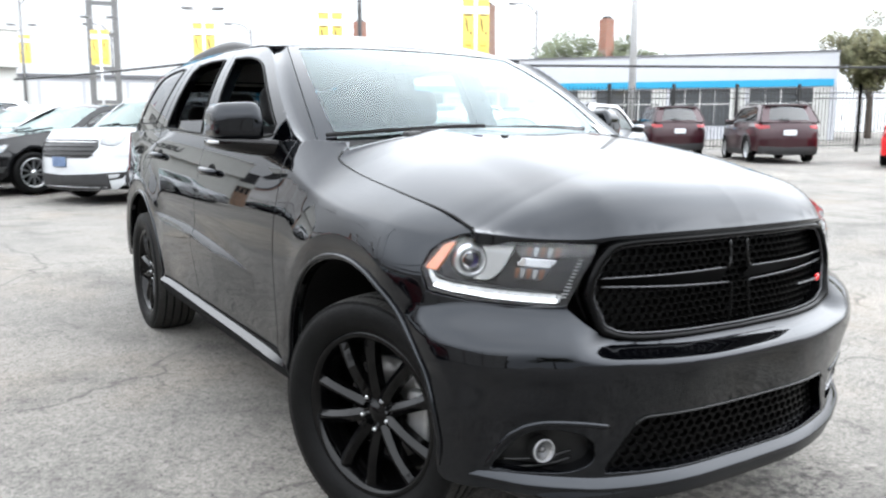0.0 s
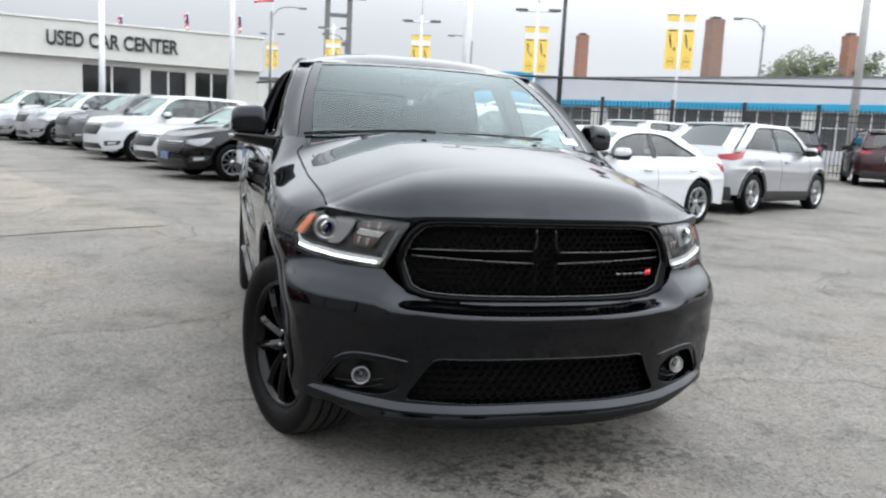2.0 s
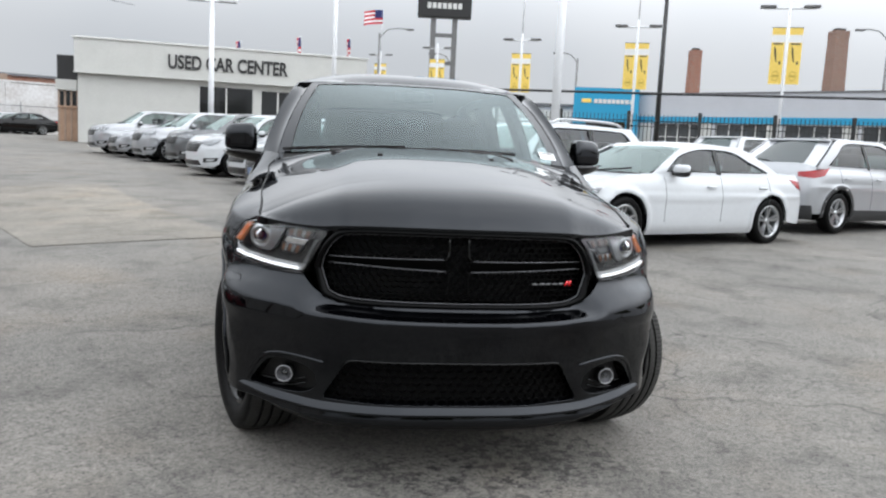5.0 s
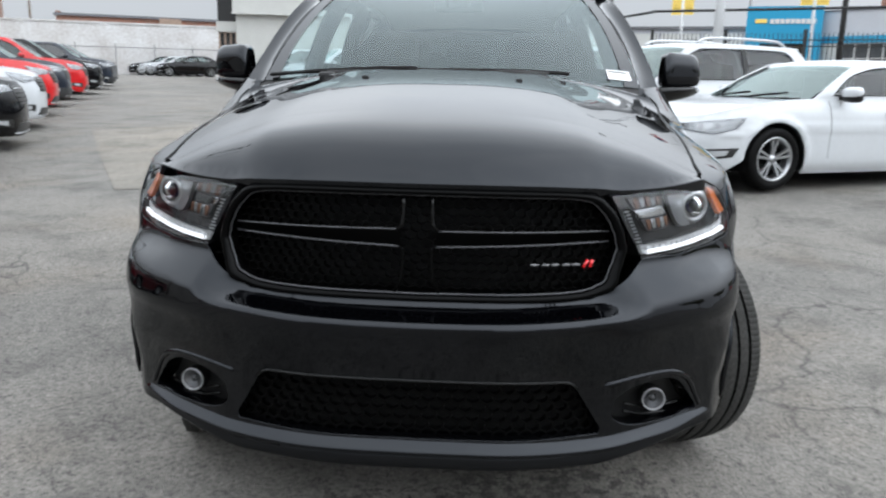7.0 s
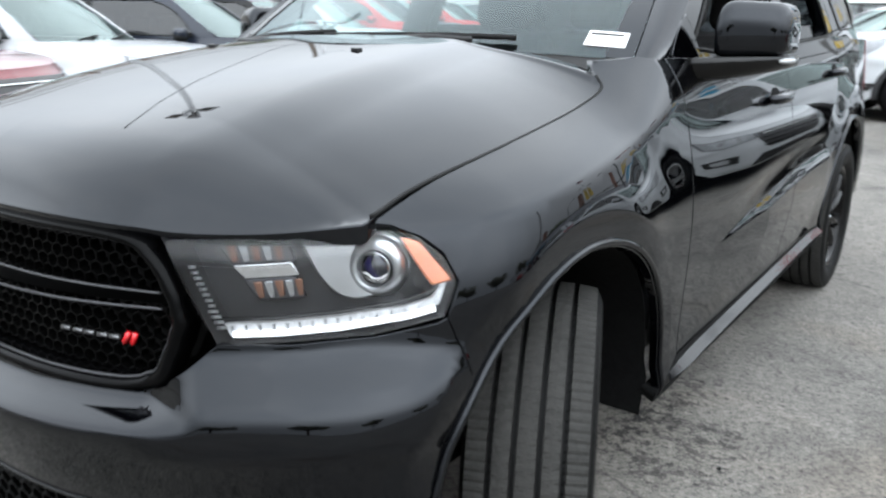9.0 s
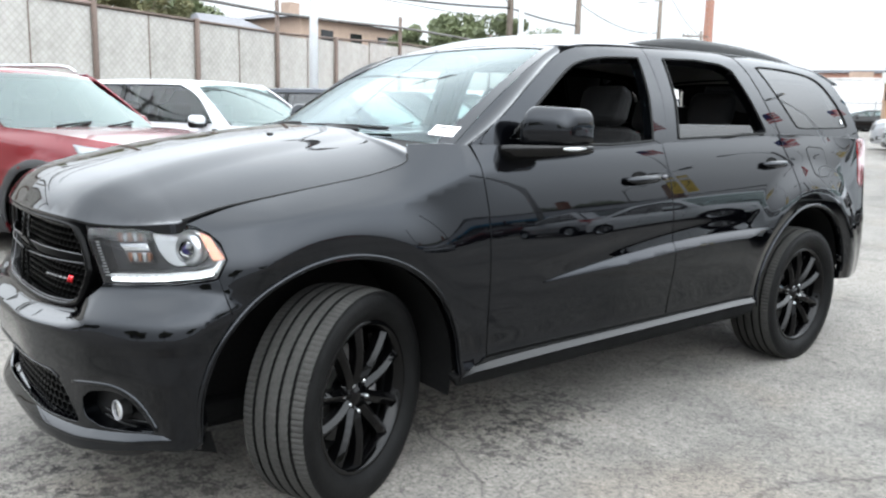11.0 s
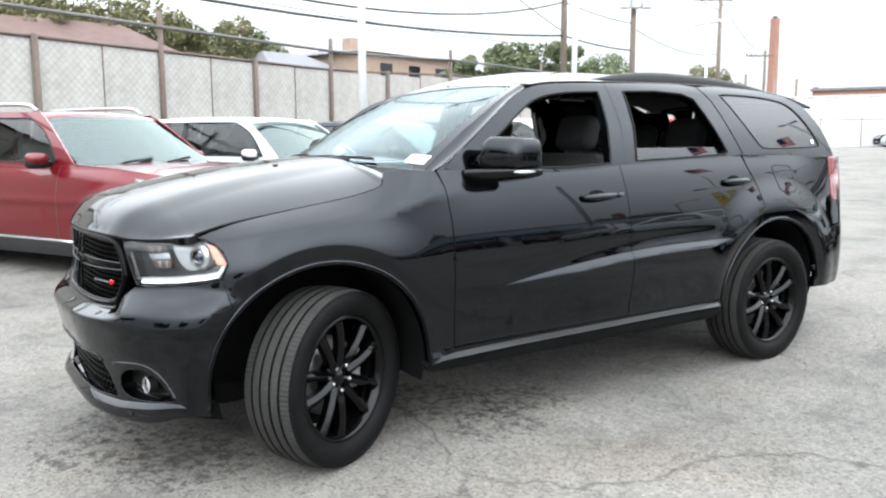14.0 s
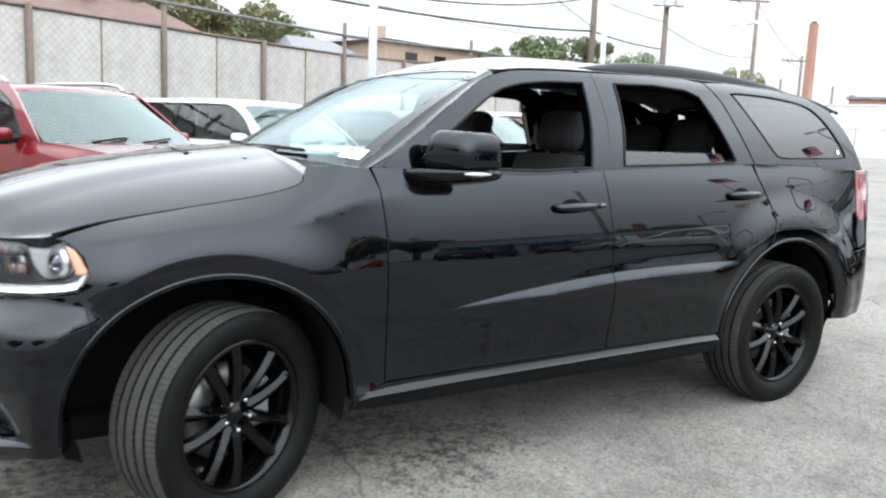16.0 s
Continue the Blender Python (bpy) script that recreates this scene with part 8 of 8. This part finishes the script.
    part("lower_intake", sheet("intake", [(-gw * 0.95, sh.clear + 0.19), (gw * 0.95, sh.clear + 0.19), (gw * 1.12, sh.clear + 0.07), (-gw * 1.12, sh.clear + 0.07)], lambda s, z: (lambda p: (math.copysign(p[0], s), p[1], p[2]))(sh.skin(abs(s), z, 0.004)), 0.1, thick=0.01), dark_grille, root)
    part("intake_lip", tube([(lambda p: (math.copysign(p[0], s), p[1], p[2]))(sh.skin(abs(s), sh.clear + 0.055, 0.008)) for s in [gw * (-1.15 + 2.3 * j / 10) for j in range(11)]], 0.012, 5), alloy if sh.suv else black_gloss, root)
    fog = [(sh.s_x(w * 0.72), sh.clear + 0.14), (sh.s_x(w * 0.74), sh.clear + 0.25), (sh.s_y(-h + 0.48), sh.clear + 0.27), (sh.s_y(-h + 0.42), sh.clear + 0.18)]
    both("fog_recess", sheet("fog_recess", fog, proud(0.005), 0.05, thick=0.01), dark_grille)
    both("fog_lamp", sheet("fog_lamp", grown(fog, (sum(q[0] for q in fog) / 4, sum(q[1] for q in fog) / 4), 0.5), proud(0.010), 0.05, thick=0.004), lamp_bowl)
    if blue_plate:
        yn = sh.skin(0, 0.42)[1] - 0.018
        part("front_plate", box(-0.15, 0.15, yn - 0.010, yn + 0.012, gz0 - 0.13, gz0 + 0.01, 0.004), plate_blue, root, "blue dealer plate")
    yr = sh.skin(end, sh.belt * 0.72)[1] + 0.012
    part("rear_plate", box(-0.17, 0.17, yr - 0.02, yr + 0.008, sh.belt * 0.70, sh.belt * 0.70 + 0.15, 0.004), plate_white, root, "white paper plate")
    ta, tb = sh.s_y(h - 0.42), sh.s_x(w * 0.62, False)
    tz = sh.tail_z - 0.06
    both("tail_lamp", sheet("tail_lamp", [(ta - 0.12, tz - 0.005), (ta + 0.06, tz - 0.13), ((ta + tb) / 2, tz - 0.17), (tb, tz - 0.15), (tb + 0.02, tz - 0.08), ((ta + tb) / 2, tz - 0.05)], proud(0.006), 0.07, thick=0.012), tail_red)
    # mirrors, handles, seams
    xm = sh.cabin(0, sh.belt)[0]
    bm = bmesh.new()
    bmesh.ops.create_uvsphere(bm, u_segments=14, v_segments=8, radius=1)
    for v in bm.verts:
        v.co = v.co / (abs(v.co.x) ** 4 + abs(v.co.y) ** 4 + abs(v.co.z) ** 4) ** 0.25
        v.co = Vector((xm + 0.14 + v.co.x * 0.11, sh.ya + 0.42 + (v.co.y * (0.085 if v.co.y < 0 else 0.04)), sh.belt + 0.085 + v.co.z * 0.066))
    for m in both("wing_mirror", finish(bm, "wing_mirror", True), body_mat):
        sg = 1 if m.data.vertices[0].co.x > 0 else -1
        part("mirror_arm", tube([(sg * (xm - 0.01), sh.ya + 0.40, sh.belt + 0.03), (sg * (xm + 0.10), sh.ya + 0.42, sh.belt + 0.045)], 0.025, 6), black_satin, m)
        part("mirror_cap", moved(m.data.copy(), Matrix.Translation((0, 0.004, -0.028))), black_satin, m).data.materials[0] = black_satin
    for x in (-w * 0.45, w * 0.12):
        ys = [sh.ya - 0.14 * (1 - ((x + d) / w) ** 2) - 0.015 for d in (0.0, 0.2, 0.42)]
        part("wiper", tube([(x + d, yy + 0.035 * k, sh.cowl_z + 0.012 + 0.022 * k) for k, (d, yy) in enumerate(zip((0.0, 0.2, 0.42), ys))], 0.012, 5), black_matt, root)
    y1, y2 = sh.ya + 0.22, yb
    y3 = sh.yc - 0.45 if sh.suv else sh.yc - 0.30
    for y in (y1, y2, min(y3, sh.axles[1] - 0.05)):
        both("door_seam", tube([sh.skin(sh.s_y(y), z, 0.0) for z in [sh.clear + 0.16 + (sh.top(y) - sh.clear - 0.17) * k / 16 for k in range(17)]], 0.0032, 4), seam_grey)
    for y in (y2 - 0.22, min(y3, sh.axles[1]) - 0.20):
        z = sh.belt - 0.13
        both("door_handle", tube([sh.skin(sh.s_y(y + d), z, o) for d, o in ((-0.09, 0.006), (-0.06, 0.03), (0.06, 0.03), (0.09, 0.006))], 0.013, 6), body_mat)
    if cladding:
        c_loop = [(sh.s_y(sh.axles[0] + arch_r), sh.clear - 0.01), (sh.s_y(sh.axles[0] + arch_r + 0.02), sh.clear + 0.16), (sh.s_y(sh.axles[1] - arch_r - 0.02), sh.clear + 0.18), (sh.s_y(sh.axles[1] - arch_r), sh.clear - 0.01)]
        both("sill_cladding", sheet("cladding", c_loop, proud(0.010), 0.08, thick=0.02), clad)
        if band:
            both("sill_strip", tube([sh.skin(sh.s_y(sh.axles[0] + arch_r + 0.04 + (sh.wb - 2 * arch_r - 0.08) * k / 10), sh.clear + 0.15, 0.012) for k in range(11)], 0.016, 6), alloy)
        for ya in sh.axles:
            ring = arch_pts(ya, -0.006, 16, -10, 190) + arch_pts(ya, 0.065, 16, 190, -10)
            both("arch_cladding", sheet("arch", [(sh.s_y(y), z) for y, z in ring], proud(0.008), 0.09, thick=0.02), clad)
        for e0 in (0.0, end):
            q = [(e0 + (1 if e0 == 0 else -1) * d, z) for d, z in ((0.0, sh.clear + 0.0), (0.0, sh.clear + 0.22), (w * 0.9, sh.clear + 0.25), (w * 0.95, sh.clear + 0.03))]
            both("bumper_cladding", sheet("bumper_cladding", q, proud(0.014), 0.05, thick=0.02), clad)
    # wheels and wells
    part("underbody", box(-w + 0.2, w - 0.2, -h + 0.55, h - 0.5, sh.clear + 0.02, sh.clear + 0.22), liner_black, root)
    for ya in sh.axles:
        for sg in (1, -1):
            q = arch_pts(ya, -0.002, 16, 200, -20)
            me = strip([(w - 0.05, y, z) for y, z in q], [(w - 0.36, y, z) for y, z in q], "liner")
            part("arch_liner", me if sg == 1 else mirror_mesh(me, "liner"), liner_black, root)
            m = Matrix.Translation((sg * (w - 0.115), ya, sh.rw)) @ (Matrix.Identity(4) if sg > 0 else Matrix.Rotation(math.pi, 4, "Z")) @ Matrix.Diagonal((0.34, sh.rw, sh.rw, 1))
            wh = part("wheel", car_tyre, rubber, root)
            wh.matrix_local = m
            rm = new("rim", rim_copies(rim, rim_mat))
            rm.parent = wh
            part("wheel_well", car_well, liner_black, wh)
    if at is not None:
        root.matrix_world = at
    return root


rim_cache = {}


def rim_copies(i, mat):
    """One mesh for each pattern and finish of rim."""
    key = (i, mat.name)
    if key not in rim_cache:
        me = car_rims[i].copy()
        me.materials.clear()
        me.materials.append(mat)
        rim_cache[key] = me
    return rim_cache[key]


def stand(x, y, heading):
    """Pose of a car on the lot; heading: degrees from +x in which its nose points."""
    return Matrix.Translation((x, y, ground_z(x, y))) @ Matrix.Rotation(radians(heading + 90), 4, "Z")


SEDAN = dict(L=4.73, W=1.84, H=1.38, wb=2.82, rw=0.325, suv=False, nose_z=0.73, cowl_z=0.94, belt=0.92, tail_z=0.99, ya=-0.98, yrf=-0.22, yrr=0.95, yc=1.72, clear=0.17)
BIG_SEDAN = dict(L=5.0, W=1.86, H=1.49, wb=2.84, rw=0.34, suv=False, nose_z=0.78, cowl_z=1.0, belt=0.99, tail_z=1.06, ya=-0.95, yrf=-0.15, yrr=1.10, yc=1.90, clear=0.18)
SMALL_SUV = dict(L=4.30, W=1.78, H=1.62, wb=2.62, rw=0.335, suv=True, nose_z=0.92, cowl_z=1.08, belt=1.04, tail_z=1.12, ya=-1.05, yrf=-0.35, yrr=1.55, yc=1.98, clear=0.20)
CROSSOVER = dict(L=4.30, W=1.76, H=1.58, wb=2.62, rw=0.335, suv=True, nose_z=0.92, cowl_z=1.06, belt=1.02, tail_z=1.12, ya=-1.05, yrf=-0.35, yrr=1.22, yc=1.93, clear=0.20)
MID_SUV = dict(L=4.65, W=1.86, H=1.69, wb=2.70, rw=0.355, suv=True, nose_z=0.98, cowl_z=1.14, belt=1.10, tail_z=1.18, ya=-1.10, yrf=-0.38, yrr=1.75, yc=2.18, clear=0.21)
BIG_SUV = dict(L=5.0, W=2.0, H=1.71, wb=2.86, rw=0.375, suv=True, nose_z=0.99, cowl_z=1.12, belt=1.09, tail_z=1.18, ya=-1.10, yrf=-0.35, yrr=1.95, yc=2.35, clear=0.21)
BOXY = dict(L=4.19, W=1.80, H=1.60, wb=2.60, rw=0.33, suv=True, nose_z=0.98, cowl_z=1.10, belt=1.06, tail_z=1.14, ya=-1.00, yrf=-0.45, yrr=1.70, yc=1.95, clear=0.19)
p_white = paint("white_car_paint", (0.50, 0.515, 0.53))
p_silver = paint("silver_car_paint", (0.36, 0.37, 0.385), 0.5)
p_grey = paint("grey_car_paint", (0.12, 0.125, 0.13), 0.4)
p_black = material("black_car_paint", (0.003, 0.003, 0.0035), 0.06, vary=0.03, scale=2, spec=0.32)
p_red = paint("red_car_paint", (0.115, 0.004, 0.008), 0.25)
p_maroon = paint("maroon_car_paint", (0.026, 0.005, 0.008), 0.2)
p_navy = paint("dark_blue_car_paint", (0.012, 0.016, 0.026), 0.2)
p_bright = paint("bright_red_car_paint", (0.50, 0.010, 0.012))

UP, DOWN = 26.5, 206.5
lead = {}


def car(key, name, label, mat, form, x, y, heading, **kw):
    """A parked car; one of a kind is built once and then copied."""
    if key in lead:
        c = copy_thing(lead[key], stand(x, y, heading))
        c["label"] = label
        return c
    lead[key] = make_car(name, label, mat, Shell(**form), at=stand(x, y, heading), **kw)
    return lead[key]


car("white_sedan", "parked_sedan", "white four-door sedan with silver five-spoke wheels", p_white, SEDAN, 4.05, 5.55, 204, rim=1, grille_wide=0.50, fine=0.05)
car("white_small", "parked_suv", "white compact SUV with black lower cladding and roof rails", p_white, SMALL_SUV, 2.85, 7.75, DOWN, rim=3, cladding=True, rails=alloy)
car("soul", "parked_hatchback", "white boxy hatchback with a wide black grille", p_white, BOXY, 1.25, 9.85, DOWN, rim=3, cladding=True, grille_wide=0.72, blue_plate=True)
car("black_sedan", "parked_sedan", "glossy black four-door sedan with chrome grille bar", p_black, BIG_SEDAN, 0.19, 12.08, DOWN, rim=2, fine=0.06, grille_mat=dark_grille, blue_plate=True)
car("white_low", "parked_sedan", "white four-door sedan between two darker cars", p_white, BIG_SEDAN, -0.45, 14.45, DOWN, rim=0)
car("white_mid", "parked_suv", "white crossover SUV with black two-tone alloy wheels", p_white, SMALL_SUV | dict(L=4.37, W=1.81, H=1.64), -2.10, 16.7, DOWN, rim=1, cladding=False, fine=0.06)
car("maroon_sedan", "parked_sedan", "dark red four-door sedan in the row", p_maroon, BIG_SEDAN, -2.05, 19.0, DOWN, rim=0)
car("grey_suv", "parked_suv", "dark grey SUV in a row by the office", p_grey, MID_SUV, -3.3, 20.9, DOWN, rim=3)
car("silver_suv", "parked_suv", "silver SUV in a row by the office", p_silver, MID_SUV, -4.75, 22.9, DOWN, rim=2)
car("silver_sedan", "parked_sedan", "silver four-door sedan in a row by the office", p_silver, BIG_SEDAN, -5.9, 25.2, DOWN, rim=0)
car("silver_suv", "", "silver SUV near the office wall", p_silver, MID_SUV, -7.4, 27.4, DOWN)
# across the lane, tails towards the black SUV
car("silver_hatch", "parked_suv", "silver crossover with a dark floating roof and black cladding", p_silver, CROSSOVER, 8.55, 8.15, 27, rim=1, rim_mat=alloy, cladding=True, fine=0.05)
car("maroon_suv", "parked_suv", "dark maroon SUV seen from its tail", p_maroon, MID_SUV, 19.55, 16.2, 54, rim=3, cladding=True, rails=black_satin, dark_glass=True)
car("maroon_suv", "", "dark maroon SUV beside a red coupe", p_maroon, MID_SUV, 19.6, 12.15, 52)
car("red_sedan", "parked_sedan", "bright red low sedan", p_bright, SEDAN, 20.8, 8.0, 24, rim=1)
car("dark_suv", "parked_suv", "dark blue-black SUV with privacy glass", p_navy, MID_SUV, 19.2, 19.8, 50, rim=3, cladding=True, dark_glass=True)
car("white_suv_far", "parked_suv", "white SUV behind the silver crossover", p_white, MID_SUV, 11.7, 16.6, 27, rim=0, cladding=False)
car("dark_sedan_far", "parked_sedan", "dark grey sedan behind the white sedan", p_grey, SEDAN, 9.4, 15.6, 207, rim=0)
car("white_sedan", "", "white sedan roof seen over the front row", p_white, SEDAN, 7.3, 17.6, 207)
car("dark_suv", "", "dark SUV in the far row", p_navy, MID_SUV, 16.4, 20.6, 40)
# the west row, noses towards the black SUV
car("red_suv", "parked_suv", "metallic red three-row SUV with silver roof rails and grey cladding", p_red, BIG_SUV, -6.15, -1.15, UP, rim=0, cladding=True, rails=alloy, fine=0.055, band=True)
car("white_big", "parked_suv", "white three-row SUV with chrome mirror caps", p_white, BIG_SUV, -7.45, 1.55, UP, rim=3, fine=0.06)
car("dark_suv", "", "dark blue-grey SUV in the row along the fence", p_navy, MID_SUV, -7.83, 3.96, UP)
car("black_suv", "parked_suv", "black SUV in the row along the fence", p_black, BIG_SUV, -9.03, 6.38, UP, rim=2, dark_glass=True)
car("white_big", "", "white SUV in the row along the fence", p_white, BIG_SUV, -10.08, 8.78, UP)
car("bright_suv", "parked_suv", "bright red SUV in the row along the fence", p_bright, MID_SUV, -11.07, 11.36, UP, rim=0)
car("dark_suv", "", "dark SUV beside a bright red one by the fence", p_navy, MID_SUV, -12.28, 14.16, UP)
car("bright_suv", "", "second bright red SUV further along the fence", p_bright, MID_SUV, -13.57, 17.56, UP)
car("black_suv", "", "black SUV further along the fence", p_black, BIG_SUV, -14.97, 20.88, UP)
car("dark_suv", "", "dark SUV far along the fence", p_navy, MID_SUV, -16.3, 24.96, UP)
car("grey_suv", "", "grey SUV far along the fence", p_grey, MID_SUV, -17.8, 28.4, UP)
# far cars beside the office
car("black_sedan", "", "black sedan beside the office end wall", p_black, BIG_SEDAN, -21.8, 54.0, DOWN)
car("silver_sedan", "", "silver sedan beside the white wall", p_silver, BIG_SEDAN, -23.3, 55.9, DOWN)
car("white_low", "", "white sedan beside the white wall", p_white, BIG_SEDAN, -24.8, 57.8, DOWN)
car("black_sedan", "", "black sedan beside the white wall", p_black, BIG_SEDAN, -26.3, 59.6, DOWN)
